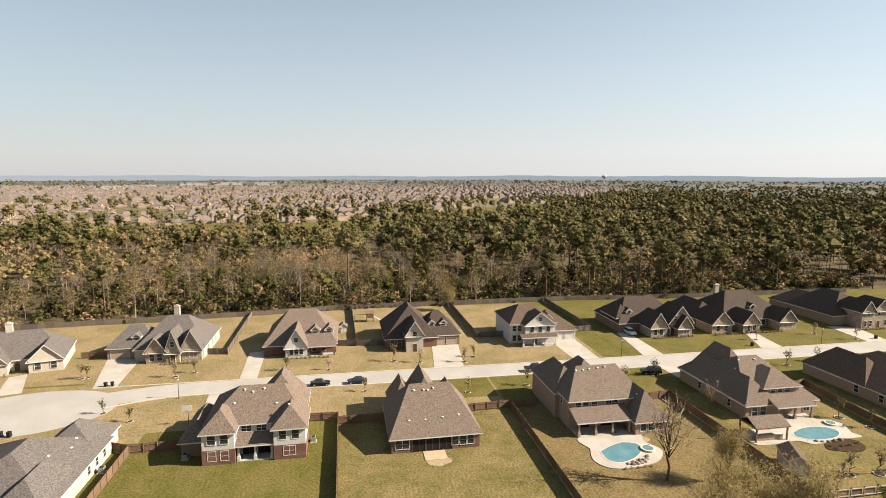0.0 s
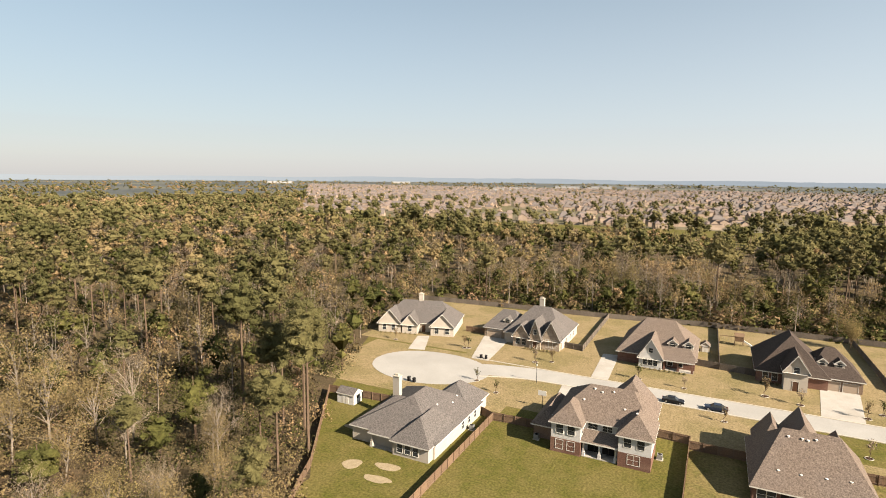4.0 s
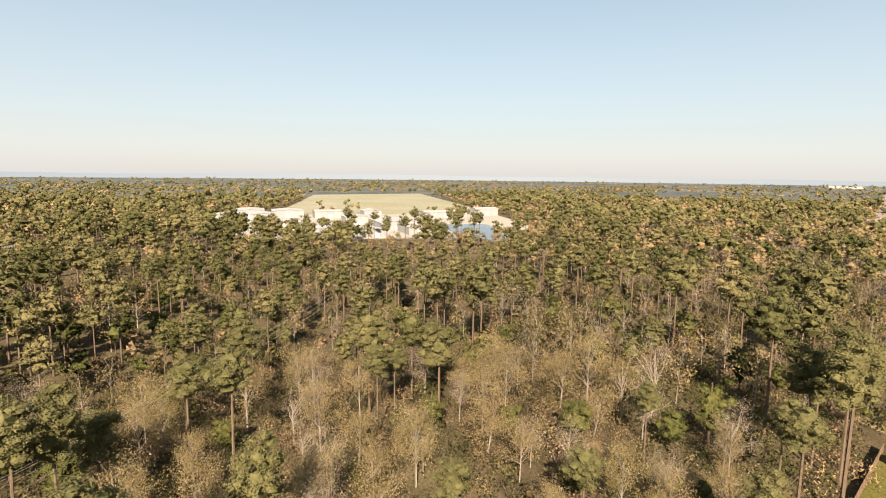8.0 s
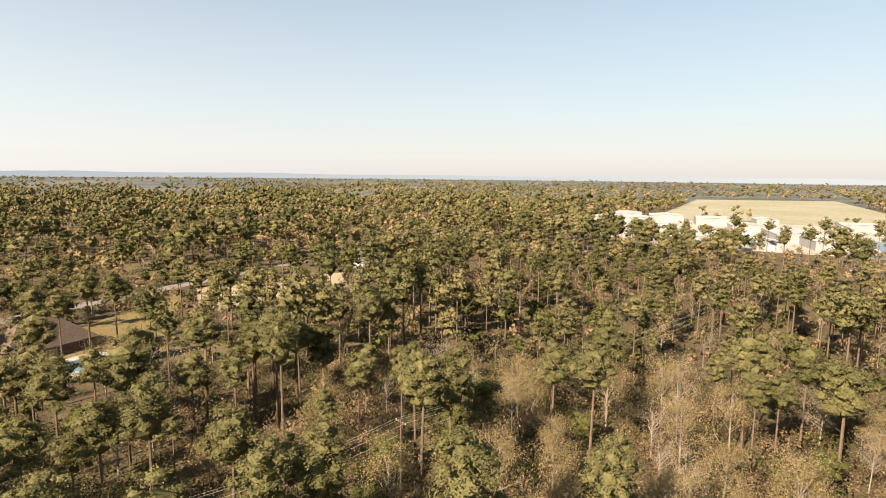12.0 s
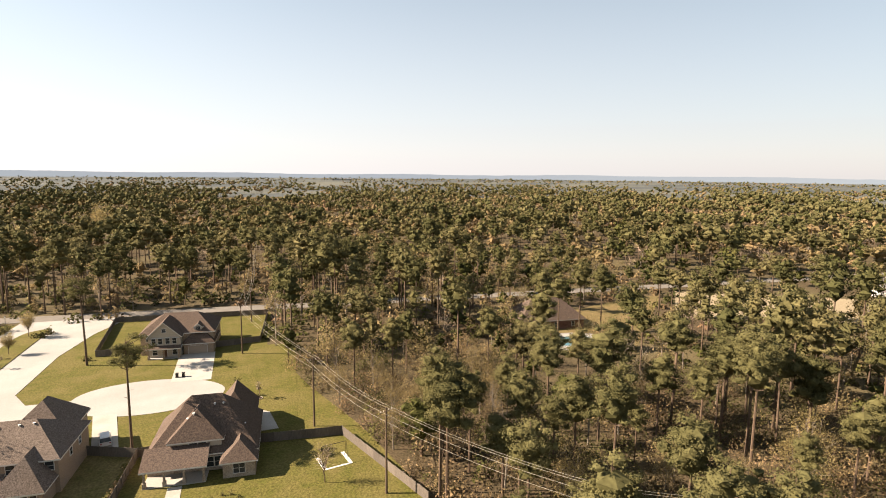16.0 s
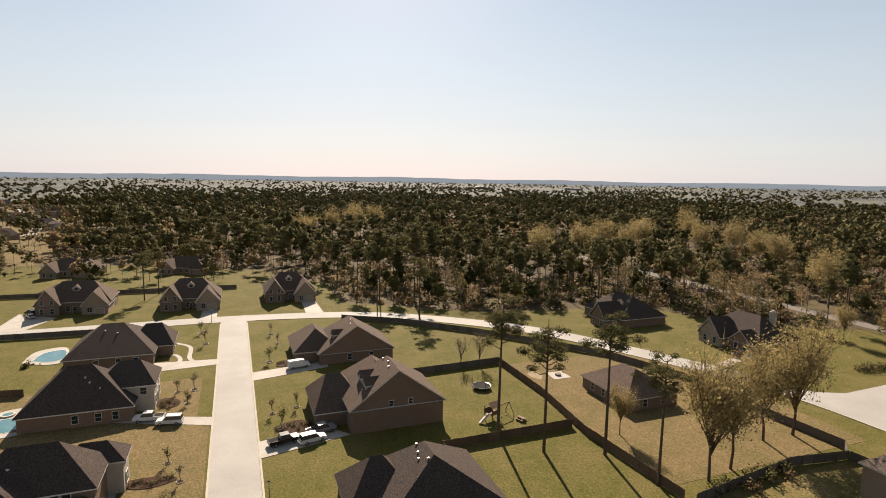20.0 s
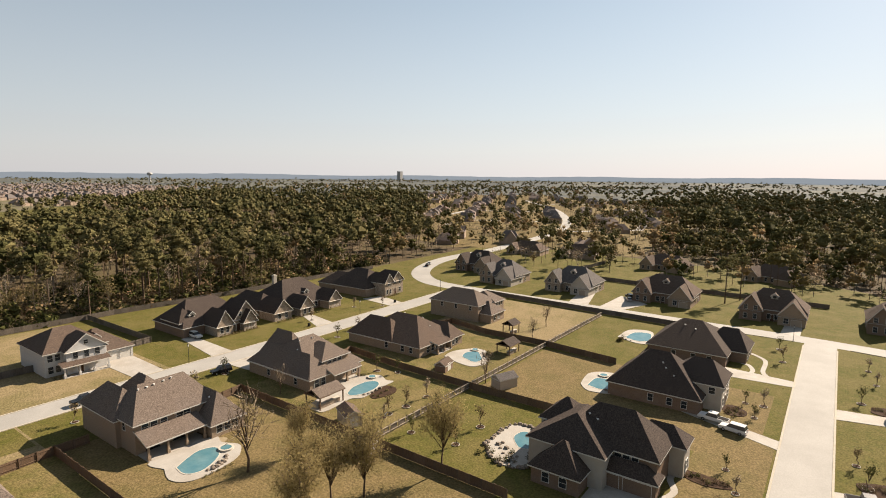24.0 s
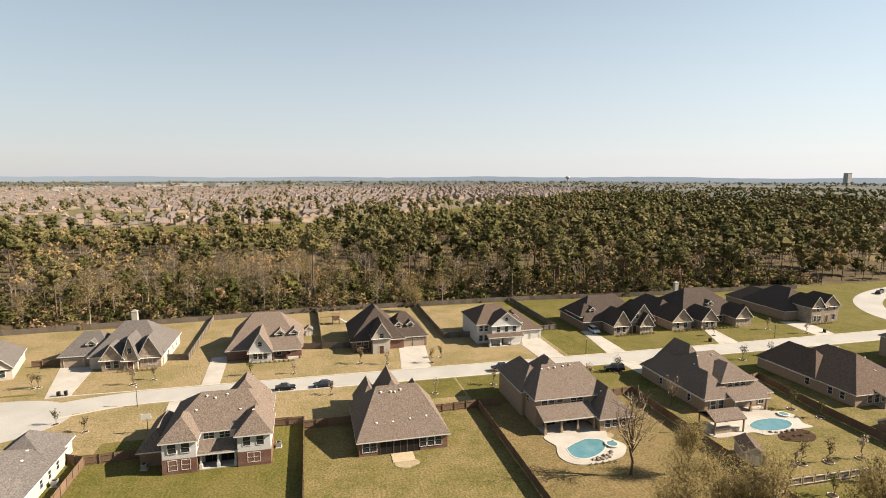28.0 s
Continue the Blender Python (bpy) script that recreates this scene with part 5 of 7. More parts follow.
def pergola(label, x, y, yaw, w, d, h, roof="brown"):
    root = thing("pavilion", label, "pavilion", x, y, 0.1, yaw)
    for sx in (-1, 1):
        for sy in (-1, 1):
            part("post", Geo().box(sx * w / 2 - 0.12, sy * d / 2 - 0.12, 0, sx * w / 2 + 0.12, sy * d / 2 + 0.12, h), WOOD, root)
        part("beam", Geo().box(sx * w / 2 - 0.1, -d / 2 - 0.3, h, sx * w / 2 + 0.1, d / 2 + 0.3, h + 0.25), WOOD, root)
    g, r, f = wing_meshes((-w / 2, -d / 2, w / 2, d / 2, h + 0.25, h + 1.5, "u", 0, 0), 0, 0, 0.4)
    part("roof", r, ROOF[roof], root), part("fascia", f, WOOD, root)
    c = part("counter", Geo().box(-w / 2 + 0.5, -d / 2 + 0.4, 0, w / 2 - 0.5, -d / 2 + 1.2, 0.95), WALL["stone"], root)
    part("countertop", Geo().box(-w / 2 + 0.4, -d / 2 + 0.3, 0.95, w / 2 - 0.4, -d / 2 + 1.3, 1.02), RIM, c)


pergola("open timber pool pavilion with a shingled roof", 78.6, 88, 0, 6.6, 4.4, 2.7)
pergola("dark timber pavilion with an outdoor kitchen", 133.6, 73, 0, 5.4, 4, 2.6, "dark")
pergola("dark timber play tower in a yard", 151.4, 81.8, 0, 4.2, 3.4, 3.0, "dark")


def playset(x, y, yaw, label):
    root = thing("playset", label, "playset", x, y, 0, yaw, "playsets")
    for sx in (-1.1, 1.1):
        for sy in (-1.1, 1.1):
            part("post", Geo().box(sx - 0.07, sy - 0.07, 0, sx + 0.07, sy + 0.07, 3.0), WOOD, root)
    part("platform", Geo().box(-1.2, -1.2, 1.5, 1.2, 1.2, 1.62), WOOD, root)
    for sy in (-1.15, 1.15):
        part("railing", Geo().box(-1.2, sy - 0.04, 1.65, 1.2, sy + 0.04, 2.4), WOOD, root)
    g, r, f = wing_meshes((-1.2, -1.2, 1.2, 1.2, 3.0, 3.9, "u", 0, 0), 0, 0, 0.15)
    part("roof", r, WOOD, root)
    part("slide", Geo().tube([(1.2, 0, 1.6), (2.4, 0, 0.9), (3.6, 0, 0.15)], [0.32, 0.32, 0.32], 4), TRIM, root)
    part("swing_beam", Geo().box(-5.2, -0.08, 2.5, -1.1, 0.08, 2.66), WOOD, root)
    for s in (-1, 1):
        part("swing_leg", Geo().tube([(-5.1, 0, 2.55), (-5.4, s * 1.3, 0)], [0.07, 0.07], 4), WOOD, root)
    for sx in (-4.2, -2.6):
        sw = part("swing_seat", Geo().box(sx - 0.25, -0.1, 0.5, sx + 0.25, 0.1, 0.55), TYRE, root)
        part("swing_chain", Geo().box(sx - 0.24, -0.01, 0.55, sx - 0.22, 0.01, 2.5).box(sx + 0.22, -0.01, 0.55, sx + 0.24, 0.01, 2.5), HUB, sw)


playset(98.4, -49, 110, "timber climbing frame with a slide and swings")
playset(8, 185.5, 0, "timber playset behind the houses")
tr = thing("trampoline", "round trampoline with a safety net on the lawn", "trampoline", 114.5, -54, 0)
part("mat", Geo().prism(blob(0, 0, 2.1, 2.1, 20), 0.8, 0.86), TYRE, tr)
part("pad_ring", Geo().tube([(2.2 * math.cos(k * 0.314), 2.2 * math.sin(k * 0.314), 0.85) for k in range(21)], [0.12] * 21, 5), PAINT["silver"], tr)
for k in range(6):
    part("net_pole", Geo().tube([(2.2 * math.cos(k * 1.047), 2.2 * math.sin(k * 1.047), 0), (2.2 * math.cos(k * 1.047), 2.2 * math.sin(k * 1.047), 2.6)], [0.04, 0.04], 5), TYRE, tr)
fp = thing("fire_pit", "round stone fire pit on a pale slab", "fire pit", 116.5, -76.5, 0)
part("slab", Geo().prism([(-2.4, -2.4), (2.4, -2.4), (2.4, 2.4), (-2.4, 2.4)], 0, 0.1), DRIVE, fp)
part("pit_ring", Geo().prism(blob(0, 0, 0.8, 0.8, 12), 0.1, 0.5), ROCK, fp)
tb = thing("picnic_table", "timber picnic table on the lawn", "table", 96, -54.6, 0, 20)
part("tabletop", Geo().box(-0.9, -0.4, 0.7, 0.9, 0.4, 0.76), WOOD, tb)
for s in (-0.75, 0.75):
    part("bench", Geo().box(-0.9, s - 0.14, 0.4, 0.9, s + 0.14, 0.45), WOOD, tb)
    part("leg", Geo().box(s - 0.05, -0.7, 0, s + 0.05, 0.7, 0.4).box(s - 0.05, -0.3, 0.4, s + 0.05, 0.3, 0.7), WOOD, tb)
for gx, gy in ((-6, -92),):
    sg = thing("swing_frame", "black metal swing frame with white mats", "swing", gx, gy, 0, 15)
    for sx in (-2.2, 2.2):
        part("frame_leg", Geo().tube([(sx, -0.9, 0), (sx, 0, 3.2), (sx, 0.9, 0)], [0.05] * 3, 5), TYRE, sg)
    part("frame_beam", Geo().tube([(-2.2, 0, 3.2), (2.2, 0, 3.2)], [0.05] * 2, 5), TYRE, sg)
    part("ground_mat", Geo().box(-2.6, -2.2, 0, -2.0, 2.2, 0.1).box(2.0, -2.2, 0, 2.6, 2.2, 0.1).box(-2.6, 1.9, 0, 2.6, 2.3, 0.09), TRIM, sg)


# ---- street furniture ----
POLE = plain("lamp_post_black", (0.02, 0.02, 0.022), 0.5)
for x, y in ((-37.4, 126.8), (75.3, 137.0), (80.6, -3.6), (197, 8.2), (189, 137), (63.9, -122.4), (86.6, -196), (140, 137.2)):
    lp = thing("street_lamp", "black street lamp with a pale lantern", "lamp", x, y, 0, 0, "street lamps")
    part("post", Geo().tube([(0, 0, 0), (0, 0, 0.8), (0, 0, 4.2)], [0.11, 0.07, 0.05], 8), POLE, lp)
    ln_ = part("lantern", Geo().tube([(0, 0, 4.2), (0, 0, 4.5), (0, 0, 4.75)], [0.1, 0.2, 0.12], 8), TRIM, lp)
    part("cap", Geo().tube([(0, 0, 4.75), (0, 0, 4.95)], [0.24, 0.04], 8), POLE, ln_)
for x, y, yaw in ((-27, 126, 0), (-56.4, 137, 0), (-55, 137.2, 10), (-64, 112.8, 0), (-65.6, 113, 0), (117.6, 138.5, 0), (160.6, 138.4, 0), (26.6, -141.4, 0), (28, -141.2, 0)):
    b = thing("wheelie_bin", "black wheeled rubbish bin standing by the kerb", "bin", x, y, 0.05, yaw, "wheeled bins")
    part("body", Geo().prism([(-0.28, -0.35), (0.28, -0.35), (0.32, 0.35), (-0.32, 0.35)], 0.05, 1.0), PAINT["black"], b)
    part("lid", Geo().box(-0.34, -0.4, 1.0, 0.34, 0.4, 1.08), TYRE, b)
    for s in (-0.3, 0.3):
        part("wheel", Geo().tube([(s - 0.04, 0.35, 0.12), (s + 0.04, 0.35, 0.12)], [0.12, 0.12], 8), TYRE, b)
for x, y in ((-41.2, 96), (-6.6, 101), (62.4, 99), (-28.6, 98.2), (98.4, 100)):
    ac = thing("air_conditioner", "grey outdoor air conditioning unit beside a house", "air conditioner", x, y, 0, 0, "air conditioners")
    part("casing", Geo().box(-0.45, -0.45, 0.12, 0.45, 0.45, 1.0), PAINT["silver"], ac)
    part("fan_grille", Geo().tube([(0, 0, 1.0), (0, 0, 1.04)], [0.36, 0.36], 12), DARK, ac)
    part("pad", Geo().box(-0.6, -0.6, 0, 0.6, 0.6, 0.12), KERB, ac)
hp = thing("basketball_hoop", "basketball hoop on a pole beside a drive", "basketball hoop", -31.8, 113, 0)
part("pole", Geo().tube([(0, 0, 0), (0, 0, 3.2)], [0.07, 0.06], 6), POLE, hp)
bb = part("backboard", Geo().box(-0.9, -0.5, 2.9, 0.9, -0.42, 4.0), TRIM, hp)
part("hoop_ring", Geo().tube([(0.23 * math.cos(k * 0.628), -0.8 + 0.23 * math.sin(k * 0.628), 3.05) for k in range(11)], [0.02] * 11, 4), PAINT["red"], bb)
hp2 = thing("basketball_hoop", "portable basketball hoop leaning over a drive", "basketball hoop", 101.5, -27.5 + 4, 0, 90)
part("pole", Geo().tube([(0, 0, 0), (0, 0, 3.2)], [0.07, 0.06], 6), POLE, hp2)
part("backboard", Geo().box(-0.8, -0.5, 2.8, 0.8, -0.42, 3.8), TRIM, hp2)

# ---- power line ----
WIRE = plain("power_cable", (0.30, 0.27, 0.22), 0.5)
POLE_WOOD = material("utility_pole_wood", (0.109, 0.078, 0.054), (0.075, 0.054, 0.037), 0.5, 0.9, 0.2, 0.1, 0.4, (3, 3, 0.4))
LINE = [(19, -300), (14, -190.6), (14.2, -156.4), (-3.2, -106.5), (-13.2, -80), (-34, -52), (-66, -40), (-101, -27), (-170, 0)]
tops = []
for i, (x, y) in enumerate(LINE):
    h = 14.2
    up = thing("utility_pole", "tall wooden utility pole with a crossarm", "utility pole", x, y, 0, 0, "utility poles")
    part("pole", Geo().tube([(0, 0, -0.2), (0, 0, h * 0.5), (0, 0, h)], [0.2, 0.17, 0.13], 8), POLE_WOOD, up)
    d = Vector(LINE[min(i + 1, len(LINE) - 1)]) - Vector(LINE[max(i - 1, 0)])
    n = Vector((-d.y, d.x)).normalized()
    arm = part("crossarm", Geo().tube([(-n.x * 1.2, -n.y * 1.2, h - 0.6), (n.x * 1.2, n.y * 1.2, h - 0.6)], [0.07, 0.07], 4), POLE_WOOD, up)
    for k in (-1.1, -0.5, 0.5, 1.1):
        part("insulator", Geo().tube([(n.x * k, n.y * k, h - 0.55), (n.x * k, n.y * k, h - 0.3)], [0.05, 0.04], 6), RIM, arm)
    tops.append((x, y, n, h))
for (x0, y0, n0, h0), (x1, y1, n1, h1) in zip(tops, tops[1:]):
    for k, dz in ((-1.1, -0.3), (0.5, -0.3), (1.1, -0.3), (0.1, -2.4)):
        p, q = Vector((x0 + n0.x * k, y0 + n0.y * k, h0 + dz)), Vector((x1 + n1.x * k, y1 + n1.y * k, h1 + dz))
        pts = [p.lerp(q, t / 8) - Vector((0, 0, 4 * 0.9 * t / 8 * (1 - t / 8))) for t in range(9)]
        tagged(part("power_cable", Geo().tube(pts, [0.02] * 9, 4), WIRE), "sagging overhead power cable", "cable", "power cables")

# overhead lines over the eastern woods
for ax, ay, bx, by in ((276, -120, 190, -113), (212, -173, 143, -152)):
    for k in range(4):
        o = k * 1.3
        pts = [(ax + (bx - ax) * t - o * 0.1, ay + (by - ay) * t - o * 0.6, 11.5 + o * 0.35 - 2.2 * 4 * t * (1 - t)) for t in [i / 8 for i in range(9)]]
        tagged(part("power_cable", Geo().tube(pts, [0.05] * 9, 4), WIRE), "sagging overhead power cable", "cable", "power cables")
    for x, y in ((ax, ay), (bx, by)):
        up = thing("utility_pole", "wooden utility pole standing among trees", "utility pole", x, y - 1.2, 0, 0, "utility poles")
        part("pole", Geo().tube([(0, 0, -0.2), (0, 0, 6), (0, 0, 13.2)], [0.2, 0.17, 0.13], 8), POLE_WOOD, up)
        part("crossarm", Geo().box(-0.1, -1.4, 12.2, 0.1, 1.6, 12.4), POLE_WOOD, up)


# ---- trees ----
def cards(c, s, rng, out, aspect=1.0, loose=0.55, soft=0.3):
    """Leaf clumps as small triangles that face outwards from their bough, more or less: three corners and the way they face (n, 4, 3)."""
    n = len(c)
    out = out / (np.linalg.norm(out, axis=1)[:, None] + 1e-6)
    face = out + rng.normal(size=(n, 3)) * soft
    face /= np.linalg.norm(face, axis=1)[:, None]
    out = out + rng.normal(size=(n, 3)) * loose
    a = np.cross(out, rng.normal(size=(n, 3)))
    a /= np.linalg.norm(a, axis=1)[:, None]
    b = np.cross(out, a)
    b /= np.linalg.norm(b, axis=1)[:, None]
    s = np.asarray(s)[:, None]
    a, b = a * s, b * s * aspect
    k = rng.uniform(0.6, 1.3, (n, 3, 1))
    q = c[:, None, :] + np.stack([-a * 1.1 - b * 0.8, a * 1.2 - b * 0.5, b * 1.3], 1) * k
    return np.concatenate([q, face[:, None, :]], 1)


def shell(mid, rad, n, size, rng, flat=0.62, hub=None, aspect=0.75, loose=0.5):
    """Leaves spread over the upper skins of rounded clumps, shaded as the clump is."""
    k = rng.choice(len(mid), n, p=rad ** 2 / np.sum(rad ** 2))
    d = rng.normal(size=(n, 3))
    d /= np.linalg.norm(d, axis=1)[:, None]
    d[:, 2] = np.where(rng.uniform(size=n) < 0.72, np.abs(d[:, 2]), d[:, 2])
    r = rad[k][:, None] * rng.uniform(0.68, 1.16, (n, 1))
    c = mid[k] + d * r * np.array([1, 1, flat])
    out = d * np.array([1, 1, 1.25])
    if hub is not None:
        o = c - hub
        out = out + 0.55 * o / (np.linalg.norm(o, axis=1)[:, None] + 1e-6)
    return cards(c, rng.uniform(0.6, 1.25, n) * size, rng, out, aspect, loose)


ICO_V = np.array([(0, 0, 1)] + [(0.894 * math.cos(1.2566 * k), 0.894 * math.sin(1.2566 * k), 0.447) for k in range(5)] + [(0.894 * math.cos(1.2566 * k + 0.628), 0.894 * math.sin(1.2566 * k + 0.628), -0.447) for k in range(5)] + [(0, 0, -1)])
ICO_F = np.array([(0, 1 + k, 1 + (k + 1) % 5) for k in range(5)] + [(1 + k, 6 + k, 1 + (k + 1) % 5) for k in range(5)] + [(1 + (k + 1) % 5, 6 + k, 6 + (k + 1) % 5) for k in range(5)] + [(11, 6 + (k + 1) % 5, 6 + k) for k in range(5)])
OCT_V = np.array([(1, 0, 0), (0, 1, 0), (-1, 0, 0), (0, -1, 0), (0, 0, 1), (0, 0, -1)], float)
OCT_F = np.array([(0, 1, 4), (1, 2, 4), (2, 3, 4), (3, 0, 4), (1, 0, 5), (2, 1, 5), (3, 2, 5), (0, 3, 5)])


def clumps(c, r, rng, flat=0.65, coarse=False):
    """Dense foliage masses: uneven lumps in the same form as the leaves."""
    v, f = (OCT_V, OCT_F) if coarse else (ICO_V, ICO_F)
    out = []
    for p, s in zip(c, r):
        w = rng.uniform(0, 6.28)
        q = v * rng.uniform(0.6, 1.2, (len(v), 1)) * np.array([s, s, s * flat])
        q = np.stack([q[:, 0] * math.cos(w) - q[:, 1] * math.sin(w), q[:, 0] * math.sin(w) + q[:, 1] * math.cos(w), q[:, 2]], 1)
        t = q[f]
        face = t.mean(axis=1)
        face /= np.linalg.norm(face, axis=1)[:, None]
        out.append(np.concatenate([t + p, face[:, None, :]], 1))
    return np.concatenate(out)


def bough(g, p, q, r0, r1, sides=3, sag=0.0, rng=None):
    p, q = Vector(p), Vector(q)
    m = (p + q) / 2 + Vector((0, 0, sag))
    if rng is not None:
        m += Vector(rng.normal(size=3)) * (q - p).length * 0.06
    g.tube([p, m, q], [r0, (r0 + r1) / 2, r1], sides, cap=False)


def crown_lumps(rng, n, rx, rz, z, r, ragged=0.24):
    """Centres and radii of the rounded clumps that cover a crown, with a gap here and there."""
    k = np.arange(n) + 0.5
    up = 1 - 1.72 * k / n
    w = k * 2.39996 + rng.uniform(0, 6.28)
    ring = np.sqrt(1 - up ** 2)
    d = np.stack([ring * np.cos(w), ring * np.sin(w), up], 1) * rng.uniform(1 - ragged * 1.6, 1 + ragged, (n, 1)) + rng.normal(size=(n, 3)) * ragged * 0.35
    lean = rng.normal(size=2) * rx * 0.12
    mid = d * np.array([rx, rx, rz]) * 0.74 + np.array([lean[0], lean[1], z])
    return mid, r * rng.uniform(0.72, 1.28, n)


def pine_shape(h, seed, leaves, size, lumps=20, sides=6, spread=4.2, start=0.52, r=1.6, limb=1.0, coarse=False, ragged=0.24):
    """A loblolly pine: a long bare trunk and a full, ragged crown of rounded clumps."""
    rng = np.random.default_rng(seed)
    g = Geo()
    lean = rng.normal(size=2) * h * 0.010
    path = [(lean[0] * t * t, lean[1] * t * t, h * t) for t in (-0.02, 0.25, 0.5, 0.75, 0.95)]
    g.tube(path, [0.34, 0.28, 0.23, 0.16, 0.05], sides, cap=False)
    rz = h * (1 - start) / 2
    mid, rad = crown_lumps(rng, lumps, spread, rz, h - rz * 1.05, r, ragged)
    for p in mid:
        t = max(start - 0.04, min(0.93, p[2] / h - 0.05))
        bough(g, (lean[0] * t * t, lean[1] * t * t, h * t), p, 0.08 * limb, 0.02 * limb, 3, -0.2, rng)
    # a few dead stubs on the bare trunk
    for k in range(4 if sides > 4 else 0):
        t, w = start - 0.05 - 0.06 * k, rng.uniform(0, 6.28)
        bough(g, (0, 0, h * t), (1.3 * math.cos(w), 1.3 * math.sin(w), h * t + 0.4), 0.05, 0.015, 3, 0, rng)
    hub = np.array([0, 0, h - rz * 1.3])
    q = shell(mid, rad, leaves, size, rng, 0.72, hub)
    core = np.array([[0, 0, h - rz * 1.1], [0, 0, h - rz * 0.75], [0, 0, h - rz * 1.45]])
    if ragged > 0.3:
        return g, np.concatenate([q, clumps(mid, rad * 0.55, rng, 0.6, coarse)])
    inner = clumps(core, np.array([0.62, 0.5, 0.5]) * spread, rng, 0.8 * rz / spread, coarse)
    return g, np.concatenate([q, inner, clumps(mid, rad * rng.uniform(0.6, 0.85, len(rad)), rng, 0.66, coarse)])


def broad_shape(h, seed, leaves, size, limbs=9, spread=0.34, sides=5, twigs=3, bare=False, thin=1.0, mass=0.0, feather=0.0):
    rng = np.random.default_rng(seed)
    g = Geo()
    fork = h * rng.uniform(0.25, 0.4)
    g.tube([(0, 0, -0.2), (rng.normal() * 0.15, rng.normal() * 0.15, fork * 0.5), (rng.normal() * 0.3, rng.normal() * 0.3, fork)], [0.2 * thin, 0.16 * thin, 0.13 * thin], sides, cap=False)
    top = np.array(g.v[-1])
    ends, anchors = [], []
    for i in range(limbs):
        w = i * 2.4 + rng.uniform(-0.4, 0.4)
        up = rng.uniform(0.45, 1.0)
        r = h * spread * rng.uniform(0.45, 1.0) * (1.15 - 0.5 * up)
        q = np.array([math.cos(w) * r, math.sin(w) * r, fork + (h - fork) * up])
        p = np.array([0, 0, fork * rng.uniform(0.75, 1.1)])
        bough(g, p, q, 0.085 * thin, 0.025 * thin, 3, 0.12 * r, rng)
        for k in range(twigs):
            f = rng.uniform(0.35, 0.9)
            a = p + (q - p) * f
            b = a + rng.normal(size=3) * h * 0.075 + np.array([0, 0, h * 0.06])
            bough(g, a, b, 0.035 * thin, 0.012 * thin, 3, 0, rng)
            ends.append(b), anchors.append(a)
        ends.append(q), anchors.append(p + (q - p) * 0.6)
    ends, anchors = np.array(ends), np.array(anchors)
    k = rng.integers(0, len(ends), leaves)
    f = rng.uniform(0.2, 1.15, leaves)[:, None]
    c = anchors[k] + (ends[k] - anchors[k]) * f + rng.normal(size=(leaves, 3)) * h * 0.045
    s = rng.uniform(0.5, 1.25, leaves) * size
    if bare:
        d = (c - np.array([0, 0, fork * 0.8]))
        d /= np.linalg.norm(d, axis=1)[:, None]
        d += rng.normal(size=d.shape) * 1.1
        b = np.cross(d, rng.normal(size=d.shape))
        b /= np.linalg.norm(b, axis=1)[:, None]
        a = d * s[:, None] * 1.15
        b = b * 0.045 * (size / 0.5)
        return g, np.stack([c - b, c + b, c + a, d], 1)
    hub = np.array([0, 0, fork + (h - fork) * 0.3])
    q = cards(c, s, rng, c - hub, 0.8, 0.7, 0.4)
    if feather:
        m = int(leaves * feather)
        d = c[:m] - hub
        d /= np.linalg.norm(d, axis=1)[:, None]
        d += rng.normal(size=d.shape) * 0.7
        e = np.cross(d, rng.normal(size=d.shape))
        e *= 0.16 * size / np.linalg.norm(e, axis=1)[:, None]
        f = c[:m] + rng.normal(size=d.shape) * h * 0.02
        q = np.concatenate([q, np.stack([f - e, f + e, f + d * size * 4.5, c[:m] - hub], 1)])
    if mass:
        mid = anchors + (ends - anchors) * 0.7
        q = np.concatenate([q, clumps(mid, rng.uniform(0.7, 1.25, len(mid)) * mass, rng, 0.8, False)])
    return g, q


def spikes(c, out, length, width, rng, loose=1.0):
    """Fine twigs as slivers that stand out from the crown."""
    d = out / (np.linalg.norm(out, axis=1)[:, None] + 1e-6) + rng.normal(size=c.shape) * loose
    d /= np.linalg.norm(d, axis=1)[:, None]
    e = np.cross(d, rng.normal(size=c.shape))
    e *= width / np.linalg.norm(e, axis=1)[:, None]
    tip = c + d * (length * rng.uniform(0.5, 1.3, len(c)))[:, None]
    return np.stack([c - e, c + e, tip, out + d * 0.5], 1)


